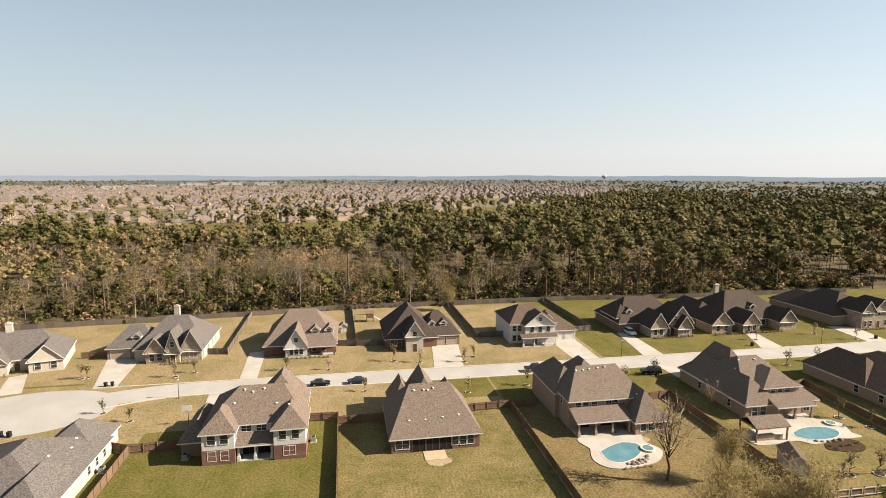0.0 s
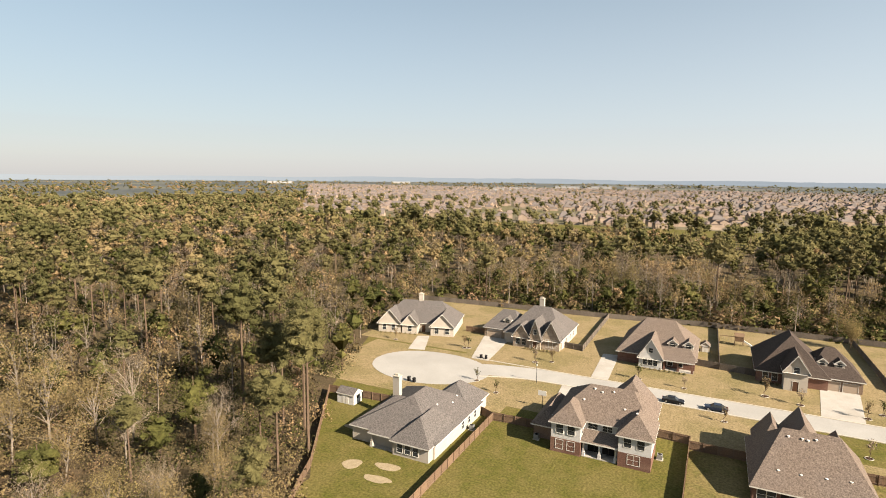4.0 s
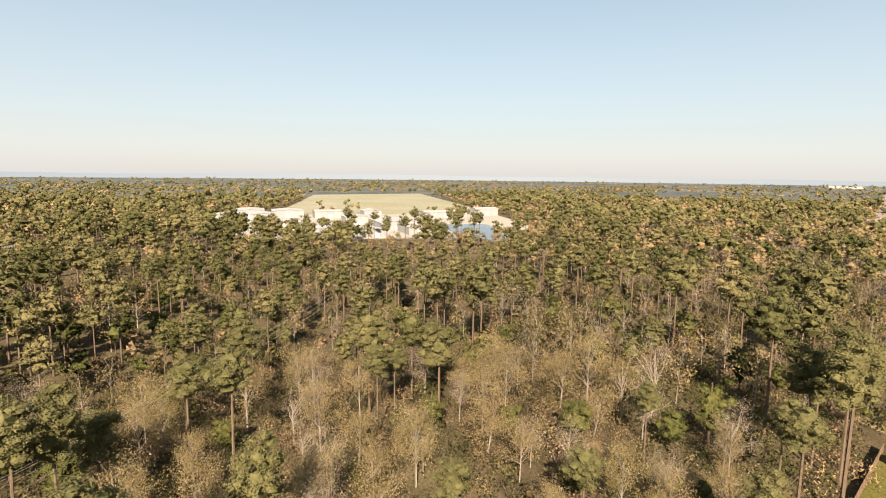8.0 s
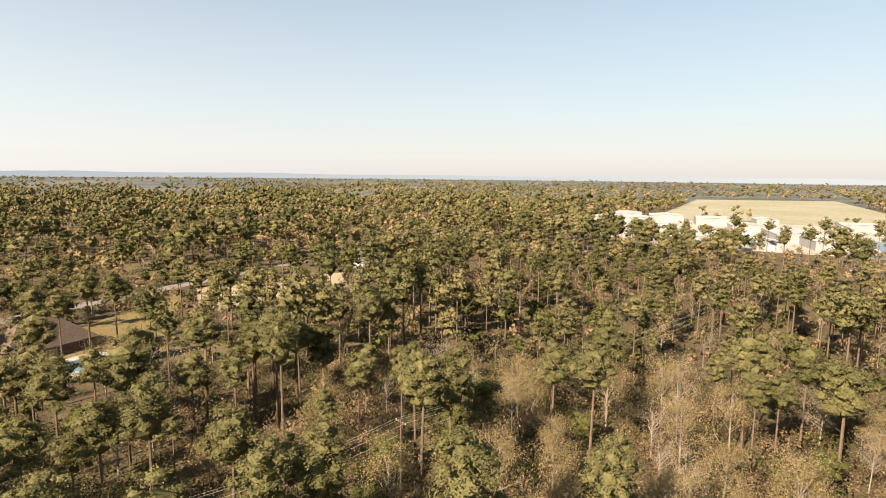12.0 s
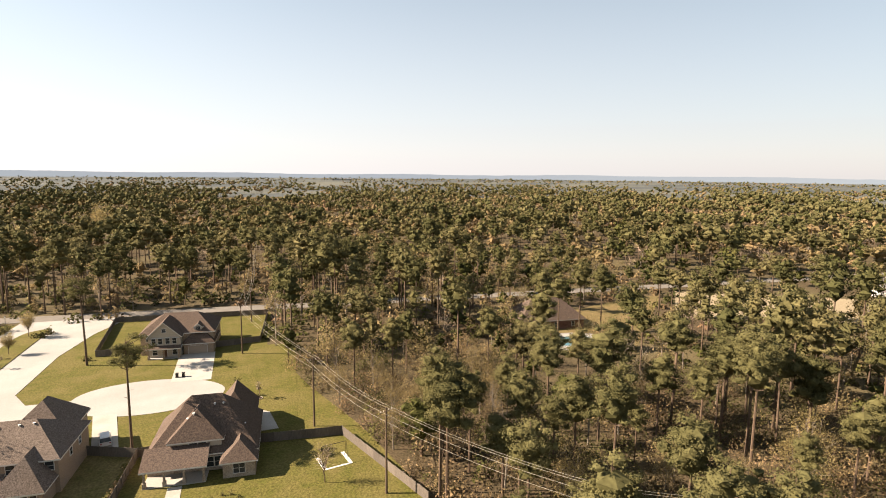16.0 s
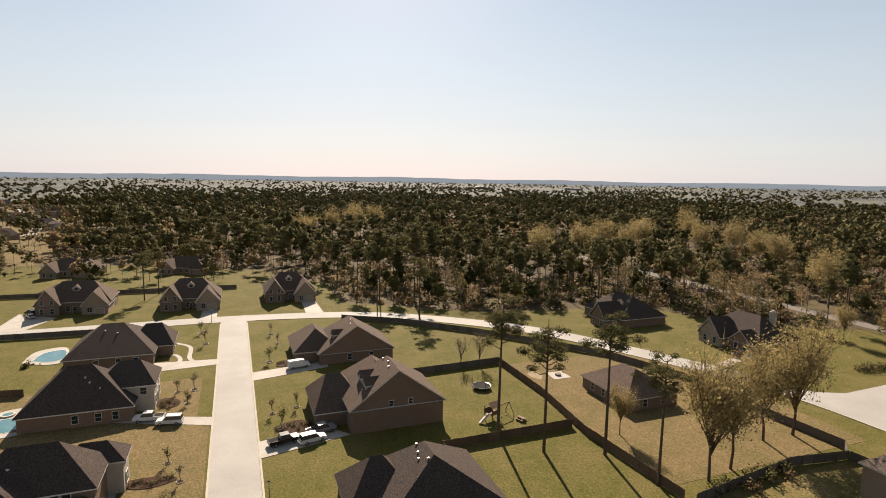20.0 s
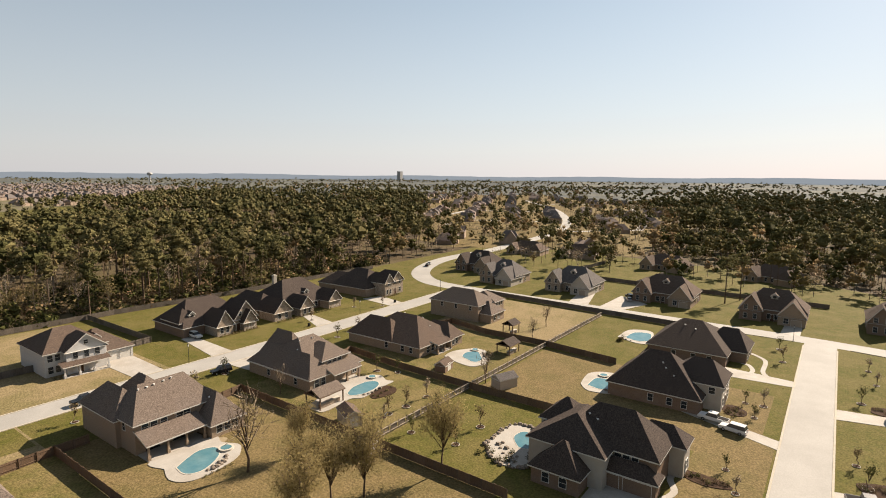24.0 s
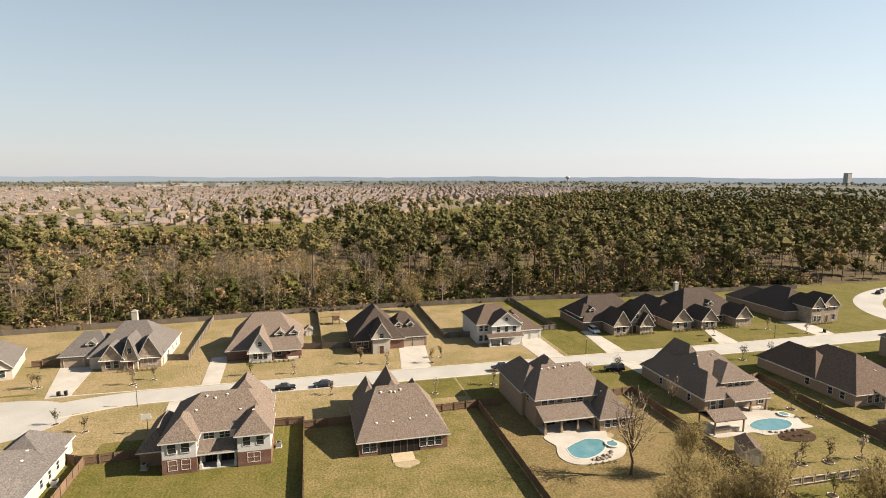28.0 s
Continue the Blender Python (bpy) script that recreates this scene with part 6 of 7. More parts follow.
def bud_shape(h, seed, leaves, size, lumps=16, spread=4.4, base=0.22, r=1.5, bare=False, sides=5, twigs=2):
    """A broad tree of early spring: limbs that spread from low down, and a full, hazy crown of twigs and small leaves."""
    rng = np.random.default_rng(seed)
    g = Geo()
    bend = rng.normal(size=2) * 0.4
    g.tube([(0, 0, -0.2), (bend[0] * 0.5, bend[1] * 0.5, h * 0.3), (bend[0], bend[1], h * 0.72)], [0.2, 0.15, 0.05], sides, cap=False)
    rz = h * (1 - base) / 2
    mid, rad = crown_lumps(rng, lumps, spread, rz, h - rz, r, 0.3)
    for p in mid:
        t = min(0.68, max(0.18, p[2] / h * 0.62))
        bough(g, (bend[0] * t, bend[1] * t, h * t), p, 0.075, 0.02, 3, 0.2, rng)
        for k in range(twigs):
            bough(g, p * (0.8, 0.8, 0.92), p + rng.normal(size=3) * r * 0.8, 0.035, 0.012, 3, 0, rng)
    k = rng.choice(lumps, leaves, p=rad ** 2 / np.sum(rad ** 2))
    e = rng.normal(size=(leaves, 3))
    c = mid[k] + e * rad[k][:, None] * 0.62
    out = e * 0.6 + 1.1 * (c - np.array([0, 0, h - rz * 1.3])) / spread
    if bare:
        return g, spikes(c, out, size, size * 0.055, rng)
    m = leaves // 2
    return g, np.concatenate([cards(c, rng.uniform(0.55, 1.25, leaves) * size, rng, out, 0.8, 0.6, 0.35), spikes(c[:m], out[:m], size * 4, size * 0.15, rng)])


def far_shape(h, seed, n, size, base, spread, lumps=6, mass=1.8):
    """A tree seen from far off: a plain trunk and a ragged crown of clumps."""
    rng = np.random.default_rng(seed)
    g = Geo()
    g.tube([(0, 0, -0.2), (0, 0, h * 0.8)], [0.24, 0.1], 3, cap=False)
    rz = h * (1 - base) / 2
    mid, rad = crown_lumps(rng, lumps, spread, rz, h - rz, mass)
    hub = np.array([0, 0, h - rz * 1.3])
    core = clumps(np.array([[0, 0, h - rz * 1.0]]), np.array([spread * 0.72]), rng, 0.8 * rz / spread, True)
    return g, np.concatenate([shell(mid, rad, n, size, rng, 0.75, hub), core, clumps(mid, rad * 0.85, rng, 0.75, True)])


def bush_shape(r, h, seed, leaves, size):
    rng = np.random.default_rng(seed)
    g = Geo()
    for i in range(4):
        w = i * 1.6
        g.tube([(0, 0, -0.1), (math.cos(w) * r * 0.5, math.sin(w) * r * 0.5, h * 0.6)], [0.05, 0.02], 3, cap=False)
    d = rng.normal(size=(leaves, 3))
    d /= np.linalg.norm(d, axis=1)[:, None]
    d[:, 2] = np.abs(d[:, 2])
    lump = 1 + 0.25 * np.sin(d[:, :1] * 5 + seed) * np.cos(d[:, 1:2] * 4 + seed)
    c = d * np.array([r, r, h]) * lump * rng.uniform(0.55, 1.0, (leaves, 1))
    return g, cards(c, rng.uniform(0.6, 1.2, leaves) * size, rng, d, 0.8)


def card_mesh(name, q, mat):
    me = bpy.data.meshes.new(name)
    n = len(q)
    me.from_pydata(q[:, :3].reshape(-1, 3).tolist(), [], np.arange(n * 3).reshape(n, 3).tolist())
    me.materials.append(mat)
    faced(me, np.repeat(q[:, 3], 3, axis=0))
    return me


def faced(me, way):
    """Gives every corner point the way that its clump or bough faces there."""
    way = way / (np.linalg.norm(way, axis=1)[:, None] + 1e-9)
    me.attributes.new("custom_normal", "FLOAT_VECTOR", "POINT").data.foreach_set("vector", way.astype(np.float32).ravel())


def tree_kind(name, shape, leaf, bark):
    g, q = shape
    return name, g.mesh("trunk", bark), card_mesh("crown", q, leaf), g, q


def plant(kind, label, x, y, s=1.0, yaw=0.0, group="trees", tall=1.0, category="tree", z=0):
    root = thing(kind[0], label, category, x, y, z, yaw, group)
    root.scale = (s, s, s * tall)
    part("trunk", kind[1], None, root)
    part("crown", kind[2], None, root)
    return root


def joined(name, label, kinds, places, leaf_mat, bark_mat, category="trees"):
    """Many trees as one mesh: rows of kind, x, y, scale, turn."""
    vs, fs, ns, mats, tone, n = [], [], [], [], [], 0
    pick = random.Random(len(places[0]) + 7)
    for k, kind in enumerate(kinds):
        rows = places[k]
        if not len(rows):
            continue
        g, q = kind[3], kind[4]
        gv = np.array(g.v)
        tri = np.array([t for f in g.f for t in ((f[0], f[1], f[2]), *(((f[0], f[2], f[3]),) if len(f) > 3 else ()))])
        lv = q[:, :3].reshape(-1, 3)
        m = len(q)
        side = np.cross(gv[tri[:, 1]] - gv[tri[:, 0]], gv[tri[:, 2]] - gv[tri[:, 0]])
        gn = np.zeros_like(gv)
        for j in range(3):
            np.add.at(gn, tri[:, j], side)
        nv = np.concatenate([gn / (np.linalg.norm(gn, axis=1)[:, None] + 1e-9), np.repeat(q[:, 3], 3, axis=0)])
        lt = np.arange(m * 3).reshape(m, 3) + len(gv)
        v = np.concatenate([gv, lv])
        t = np.concatenate([tri, lt])
        mi = np.concatenate([np.ones(len(tri), int), np.zeros(len(lt), int)])
        for x, y, s, w in rows:
            c, si = math.cos(w) * s, math.sin(w) * s
            vs.append(np.stack([v[:, 0] * c - v[:, 1] * si + x, v[:, 0] * si + v[:, 1] * c + y, v[:, 2] * s], 1))
            cw, sw = math.cos(w), math.sin(w)
            ns.append(np.stack([nv[:, 0] * cw - nv[:, 1] * sw, nv[:, 0] * sw + nv[:, 1] * cw, nv[:, 2]], 1))
            fs.append(t + n), mats.append(mi), tone.append(np.full(len(v), pick.uniform(-1, 1)))
            n += len(v)
    if not vs:
        return
    V, F, M = np.concatenate(vs), np.concatenate(fs), np.concatenate(mats)
    me = bpy.data.meshes.new(name)
    me.vertices.add(len(V)), me.loops.add(F.size), me.polygons.add(len(F))
    me.vertices.foreach_set("co", V.astype(np.float32).ravel())
    me.loops.foreach_set("vertex_index", F.astype(np.int32).ravel())
    me.polygons.foreach_set("loop_start", np.arange(0, F.size, 3, dtype=np.int32))
    me.polygons.foreach_set("material_index", M.astype(np.int32))
    me.materials.append(leaf_mat), me.materials.append(bark_mat)
    me.update(calc_edges=True)
    faced(me, np.concatenate(ns))
    me.attributes.new("tone", "FLOAT", "POINT").data.foreach_set("value", np.concatenate(tone).astype(np.float32))
    tagged(new(name, me), label, category, kind="stuff")


def inside(poly, x, y):
    """Even-odd test of points against a polygon."""
    x, y = np.asarray(x), np.asarray(y)
    r = np.zeros(x.shape, bool)
    for (x0, y0), (x1, y1) in zip(poly, poly[1:] + poly[:1]):
        c = (y0 > y) != (y1 > y)
        with np.errstate(divide="ignore", invalid="ignore"):
            r ^= c & (x < (x1 - x0) * (y - y0) / (y1 - y0) + x0)
    return r


NEAR = {
    "pine": [tree_kind("pine_tree", pine_shape(h, s, 3300, 0.165, 22, 6, sp, st), PINE, BARK) for h, s, sp, st in ((29, 1, 4.2, 0.56), (27, 2, 4.6, 0.50), (31, 3, 4.3, 0.60), (21, 4, 3.8, 0.42))],
    "bud": [tree_kind("budding_tree", bud_shape(h, s, 3000, 0.135, 18, sp, 0.16), BUD, BARK_PALE) for h, s, sp in ((17, 11, 4.6), (19, 12, 5.0), (13, 13, 4.4))],
    "bare": [tree_kind("bare_tree", bud_shape(h, s, 3000, 0.42, 17, 4.6, 0.22, 1.5, True, 5, 3), BARE, BARK_PALE) for h, s in ((18, 21), (20, 22), (15, 23))],
    "ever": [tree_kind("evergreen_tree", pine_shape(h, s, 1500, 0.165, 13, 5, 3.6, 0.16, 1.5), EVER, BARK) for h, s in ((13, 31), (10, 32))],
}
MID = {
    "pine": [tree_kind("pine_tree", pine_shape(h, s, 620, 0.33, 14, 4, sp, st, 1.8, 1.0, True), PINE, BARK) for h, s, sp, st in ((28, 41, 4.1, 0.54), (25, 42, 4.5, 0.46), (30, 43, 4.2, 0.58))],
    "bud": [tree_kind("budding_tree", bud_shape(h, s, 520, 0.25, 11, 4.6, 0.18, 1.6, False, 3, 0), BUD, BARK_PALE) for h, s in ((17, 51), (19, 52))],
    "bare": [tree_kind("bare_tree", bud_shape(h, s, 620, 0.7, 10, 4.5, 0.22, 1.6, True, 3, 1), BARE, BARK_PALE) for h, s in ((18, 61), (20, 62))],
    "ever": [tree_kind("evergreen_tree", far_shape(h, s, 260, 0.36, 0.15, 4.0, 9, 1.7), EVER, BARK) for h, s in ((13, 71), (16, 72))],
}
BEYOND = {
    "pine": [tree_kind("pine_tree", far_shape(h, s, 130, 0.6, 0.52, 4.7, 8, 2.2), PINE, BARK) for h, s in ((25, 44), (22, 45), (28, 46))],
    "bud": [tree_kind("budding_tree", far_shape(h, s, 130, 0.55, 0.25, 5.0, 8, 2.1), BUD, BARK_PALE) for h, s in ((15, 54), (17, 55))],
    "bare": [tree_kind("bare_tree", broad_shape(h, s, 150, 0.9, 5, 0.34, 3, 1, True), BARE, BARK_PALE) for h, s in ((15, 64), (18, 65))],
    "ever": [tree_kind("evergreen_tree", far_shape(h, s, 90, 0.6, 0.15, 4.8, 7, 2.1), EVER, BARK) for h, s in ((13, 74), (17, 75))],
}
DISTANT = {
    "pine": [tree_kind("pine_tree", far_shape(h, s, 4, 1.3, 0.5, 5.4, 3, 3.4), PINE, BARK) for h, s in ((23, 81), (20, 82))],
    "bud": [tree_kind("budding_tree", far_shape(15, 91, 4, 1.2, 0.2, 5.6, 3, 3.2), BUD, BARK_PALE)],
    "bare": [tree_kind("bare_tree", far_shape(14, 92, 6, 1.2, 0.3, 5.0, 3, 2.4), BARE, BARK_PALE)],
    "ever": [tree_kind("evergreen_tree", far_shape(14, 93, 4, 1.2, 0.15, 5.4, 3, 3.2), EVER, BARK)],
}
FARTHEST = {k: [tree_kind(v[0][0], far_shape(h, 95, 2, 1.5, 0.3, 7.0, 2, 5.0), leaf, BARK)] for (k, v), h, leaf in zip(DISTANT.items(), (18, 13, 13, 11), (PINE, BUD, BARE, EVER))}
NAMES = {"pine": ("tall loblolly pine with a bare trunk and a dark green crown", "dark green pines"), "bud": ("tree budding yellow-green in early spring", "yellow-green budding trees"),
         "bare": ("bare grey-brown winter tree", "bare winter trees"), "ever": ("dense dark evergreen tree", "evergreen undergrowth")}
TOWN = [(-520, 600), (-330, 575), (70, 600), (60, 690), (330, 900), (900, 1300), (900, 2300), (-1900, 2250)]
TOWN_E = [(312, 215), (330, 262), (420, 330), (620, 470), (1050, 840), (1300, 620), (1000, 330), (700, 170), (470, 110), (345, 100), (345, 165)]
FIELD = [(-700, -75), (-690, 100), (-760, 205), (-1430, 215), (-1320, -50)]
WORKS = [(-430, -60), (-425, 95), (-470, 100), (-470, 190), (-690, 200), (-690, -135), (-560, -140)]
PONDS = [(-400, 118), (-400, 150), (-545, 150), (-545, 100), (-470, 100)]
NORTH_OPEN = [(-480, 500), (-300, 445), (0, 455), (150, 525), (330, 700), (330, 900), (60, 690), (70, 600), (-330, 575), (-520, 600)]
GLADE = [(-150, -196), (-120, -188), (-70, -168), (-64, -150), (-75, -134), (-95, -134), (-110, -150)]
SANDY = [(-160, -200), (-225, -168), (-190, -138), (-132, -164)]
YARDS = [SUBURB, NORTH_OPEN, TOWN, TOWN_E, FIELD, WORKS, PONDS, GLADE, [(-420, -215), (420, -213), (420, -204), (-420, -206)], [(300, 50), (300, 100), (345, 100), (350, 50)], [(-265, -180), (-265, -160), (-225, -160), (-160, -185), (-160, -200)],
         SANDY, [(-94, -152), (-70, -150), (-55, -114), (-68, -110)], [(-262, -160), (-232, -178), (-200, -150), (-212, -134)]]


def species(x, y, rng):
    """What grows where: pines to the south and far off, budding and bare trees in the wet ground to the west and north."""
    a = np.degrees(np.arctan2(y, x))
    r = np.hypot(x, y)
    wet = np.array([noise.noise(Vector((p * 0.011, q * 0.011, 3.3))) + 0.8 * noise.noise(Vector((p * 0.035, q * 0.035, 7.7))) for p, q in zip(x, y)])
    west = np.exp(-((a % 360 - 150) / 42) ** 2) * np.clip((700 - r) / 300, 0, 1)
    north = np.exp(-((a - 108) / 32) ** 2) * np.clip((400 - r) / 120, 0, 1)
    south = np.clip((-y - 60) / 60, 0, 1) * np.clip((60 - x) / 60, 0, 1)
    east = np.exp(-((a + 18) / 34) ** 2)
    dark = np.exp(-((a - 62) / 24) ** 2) + 1.1 * np.exp(-((a + 136) / 20) ** 2) * (r < 260)
    p_pine = np.clip(0.36 + 0.34 * dark - 0.30 * west - 0.2 * north + 0.04 * south + 0.12 * east - 0.8 * wet, 0.08, 0.92)
    p_bare = (1 - p_pine) * np.clip(0.26 + 0.02 * west + 0.14 * north - 0.16 * south - 0.2 * east, 0.06, 0.6)
    p_ever = (1 - p_pine - p_bare) * np.clip(0.34 + 0.4 * east, 0, 0.75)
    u = rng.uniform(size=len(x))
    return np.where(u < p_pine, 0, np.where(u < p_pine + p_bare, 1, np.where(u < p_pine + p_bare + p_ever, 2, 3)))


# great budding trees that stand clear of the rest
GREAT = ((254, -151, 1.0), (262, -160, 0.9), (282, -196, 1.0), (290, -219, 1.05), (278, -228, 0.9), (289, -248, 1.05), (300, -262, 1.0), (336, -333, 1.1), (318, -318, 1.0), (265, -275, 1.0), (248, -284, 1.05), (225, -276, 0.95), (208, -270, 1.0), (149, -224, 0.9), (158, -232, 0.85), (126, -232, 0.85),
                               (449, -92, 1.05), (433, -72, 1.0), (443, -109, 1.1), (428, -90, 1.0), (407, -44, 0.9), (395, -50, 0.9), (123, -417, 1.0), (79, -343, 0.9), (-75, -62, 0.75), (-60, -38, 0.7), (-70, -118, 0.75), (-52, -86, 0.7), (-38, -66, 0.62), (-98, -30, 0.7), (-82, 12, 0.7), (-68, 40, 0.62))
# low young growth before the works and the pond
LOW = [(-250, 5), (-446, 20), (-446, 125), (-400, 118), (-250, 72)]


def stand(x, y):
    """How tall the wood grows here, and whether it has a gap."""
    a = noise.noise(Vector((x * 0.016, y * 0.016, 1.7)))
    b = noise.noise(Vector((x * 0.045, y * 0.045, 5.9)))
    grown = min(1.1, max(0.6, 0.94 + 0.42 * a + 0.22 * b))
    return grown, a + 0.9 * b < -0.62


def scatter(r0, r1, step, seed, keep=1.0):
    rng = np.random.default_rng(seed)
    n = int(r1 / step) + 1
    gx, gy = np.meshgrid(np.arange(-n, n + 1) * step, np.arange(-n, n + 1) * step)
    x = gx.ravel() + rng.uniform(-0.48, 0.48, gx.size) * step
    y = gy.ravel() + rng.uniform(-0.48, 0.48, gx.size) * step
    r = np.hypot(x, y)
    ok = (r >= r0) & (r < r1) & (rng.uniform(size=r.shape) < keep)
    for poly in YARDS:
        ok &= ~inside(poly, x, y)
    # beyond the near woods they break up into stands between open land
    far = np.nonzero(ok & (r > 900))[0]
    for i in far:
        ok[i] = noise.noise(Vector((x[i] * 0.0032, y[i] * 0.0032, 2.2))) + 0.5 * noise.noise(Vector((x[i] * 0.011, y[i] * 0.011, 4.4))) > 0.32 * min(1, (r[i] - 900) / 1200) - 0.34
    x, y = x[ok], y[ok]
    ok = np.ones(len(x), bool)
    for gx, gy, s in GREAT:
        f = np.clip((x * gx + y * gy) / (gx * gx + gy * gy), 0.93 if gx > 100 else 0.99, 1.0)
        ok &= np.hypot(x - gx * f, y - gy * f) > (7.5 if gx > 100 else 3.0) * s
    return x[ok], y[ok], rng


ORDER = ("pine", "bare", "ever", "bud")


def wood(r0, r1, step, seed, kinds, label, singles=0, keep=1.0, grow=1.0):
    x, y, rng = scatter(r0, r1, step, seed, keep)
    sp = species(x, y, rng)
    tall = [stand(p, q) for p, q in zip(x, y)]
    low = inside(LOW, x, y)
    sp = np.where(low, np.where(rng.uniform(size=len(x)) < 0.4, 1, 3), sp)
    high = np.array([0.5 if l else h for (h, _), l in zip(tall, low)])
    sp = np.where(np.array([g for _, g in tall]) & (sp == 0), -1, sp)
    near = np.argsort(np.hypot(x, y))
    for k, name in enumerate(ORDER):
        idx = [i for i in near if sp[i] == k]
        alone, rest = idx[:singles], idx[singles:]
        for i in alone:
            kind = kinds[name][rng.integers(len(kinds[name]))]
            plant(kind, NAMES[name][0], float(x[i]), float(y[i]), float(high[i] * rng.triangular(0.58, 0.88, 1.14)), float(rng.uniform(0, 360)), "woodland trees", float(rng.uniform(0.92, 1.1)))
        places = [[] for _ in kinds[name]]
        for i in rest:
            places[rng.integers(len(places))].append((x[i], y[i], grow * high[i] * rng.triangular(0.58, 0.88, 1.14), rng.uniform(0, 6.28)))
        leaf, bark = {"pine": (PINE, BARK), "bud": (BUD, BARK_PALE), "bare": (BARE if r0 < 490 else BRUSH, BARK_PALE), "ever": (EVER, BARK)}[name]
        joined(label, NAMES[name][1] + " in dense woodland", kinds[name], places, leaf, bark)


wood(48, 122, 8.8, 101, NEAR, "woodland", 60)
wood(122, 270, 9.4, 102, MID, "woodland", 0)
wood(270, 490, 9.9, 105, BEYOND, "woodland", 0)
wood(490, 1200, 11.6, 103, DISTANT, "far_woodland", 0, 1.0, 1.0)
wood(1200, 2300, 29.0, 104, FARTHEST, "distant_woodland", 0, 0.8, 1.0)
wood(2300, 3900, 52.0, 106, FARTHEST, "distant_woodland", 0, 0.7, 1.1)

# undergrowth
BUSHES = [("bush", None, None, *bush_shape(r, h, s, 44, 0.48)) for r, h, s in ((2.4, 2.8, 1), (1.8, 2.2, 2), (2.8, 4.2, 3))]
THICKET = [("bush", None, None, *bush_shape(r, h, s, 230, 0.14)) for r, h, s in ((2.6, 3.2, 4), (2.0, 2.6, 5), (2.8, 4.6, 6))]
x, y, rng = scatter(48, 150, 4.8, 303)
pick = rng.uniform(size=len(x))
for lo, hi, mat, lab in ((0.0, 0.4, EVER, "dense green thicket under the trees"), (0.4, 0.75, BRUSH, "brown winter thicket under the trees"), (0.75, 1.0, BUD, "budding thicket under the trees")):
    places = [[], [], []]
    for i in np.nonzero((pick >= lo) & (pick < hi))[0]:
        places[rng.integers(3)].append((x[i], y[i], rng.triangular(0.7, 1.2, 2.0), rng.uniform(0, 6.28)))
    joined("thicket", lab, THICKET, places, mat, BARK, "shrubs")
x, y, rng = scatter(150, 290, 7.2, 301)
ex, ey, _ = scatter(150, 460, 8.6, 302)
ok = (ex > 120) & (ey < 130) & (np.hypot(ex, ey) > 290) | (np.hypot(ex, ey) < 290) & (ex > 100) & (ey < -40)
x, y = np.concatenate([x, ex[ok]]), np.concatenate([y, ey[ok]])
edge_x, edge_y = rng.uniform(-105, 235, 1500), rng.uniform(206, 275, 1500)
x, y = np.concatenate([x, edge_x]), np.concatenate([y, edge_y])
pick = rng.uniform(size=len(x))
pick[-1500:] *= 0.7
for lo, hi, mat, lab in ((0.0, 0.45, EVER, "dense green undergrowth shrubs"), (0.45, 0.8, BRUSH, "brown winter brush"), (0.8, 1.0, BUD, "yellow-green budding shrubs")):
    places = [[], [], []]
    for i in np.nonzero((pick >= lo) & (pick < hi))[0]:
        places[rng.integers(3)].append((x[i], y[i], rng.uniform(0.7, 1.5), rng.uniform(0, 6.28)))
    joined("undergrowth", lab, BUSHES, places, mat, BARK, "shrubs")


# ---- single garden trees ----
YOUNG = [tree_kind("young_tree", broad_shape(4.2, 201 + k, 170, 0.14, 7, 0.26, 5, 2, False, 0.4), m, BARK) for k, m in enumerate((BRUSH, EVER, BARE))]
ring = Geo().tube([(0.75 * math.cos(k * 0.449), 0.75 * math.sin(k * 0.449), 0.08) for k in range(15)], [0.06] * 15, 5).mesh("edging_ring", RIM)
bed = Geo().prism(blob(0, 0, 0.7, 0.7, 14), 0, 0.06).mesh("mulch_bed", MULCH)
SAPLINGS = ((-50.8, 121), (-43.8, 116), (-63.2, 143.9), (-15.3, 141.1), (-4.7, 139.7), (34.4, 143.2), (3.9, 123.7), (42.2, 120.9), (27.3, 118.9), (12.4, 143.3), (19.2, 141.2), (75.9, 121.4), (114.7, 122.2), (125.1, 123.5), (154, 139), (123.2, 143.7), (145.7, 145.8),
            (80.9, 72.9), (87.8, 72.5), (100.3, 92.4), (102.6, 87.5), (-38.1, 143.4), (-42.1, 141), (-86.5, 141), (-64.3, 143.4), (100.7, 12.1), (93.6, 9.6), (85.4, 11.3), (134.6, 13.4), (134.9, 9.9), (127.1, 10.8), (184.1, 10.9), (171.8, 9.1), (176.8, -9.7), (165.6, -10.9),
            (149.7, -7.6), (117.7, -11.4), (115.8, -6.2), (108.1, -7.6), (89.2, 54.5), (94.6, 72.2), (82.7, 73.1), (79.1, 64.1), (89.8, 65.6), (80.3, 54.4), (13, -126), (8.0, -123.3), (72, -158), (76.4, -166.6), (66, 118), (58, 119), (31, 139.5))
rng = random.Random(12)
for x, y in SAPLINGS:
    k = rng.randrange(3)
    t = plant(YOUNG[k], ("slender young tree with russet winter leaves in a ringed bed", "small green young tree in a ringed bed", "bare young tree in a ringed bed")[k], x, y, rng.uniform(0.75, 1.15), rng.uniform(0, 360), "young garden trees", 1.0, "tree", 0.05)
    r = part("edging_ring", ring, None, t)
    part("mulch_bed", bed, None, r)

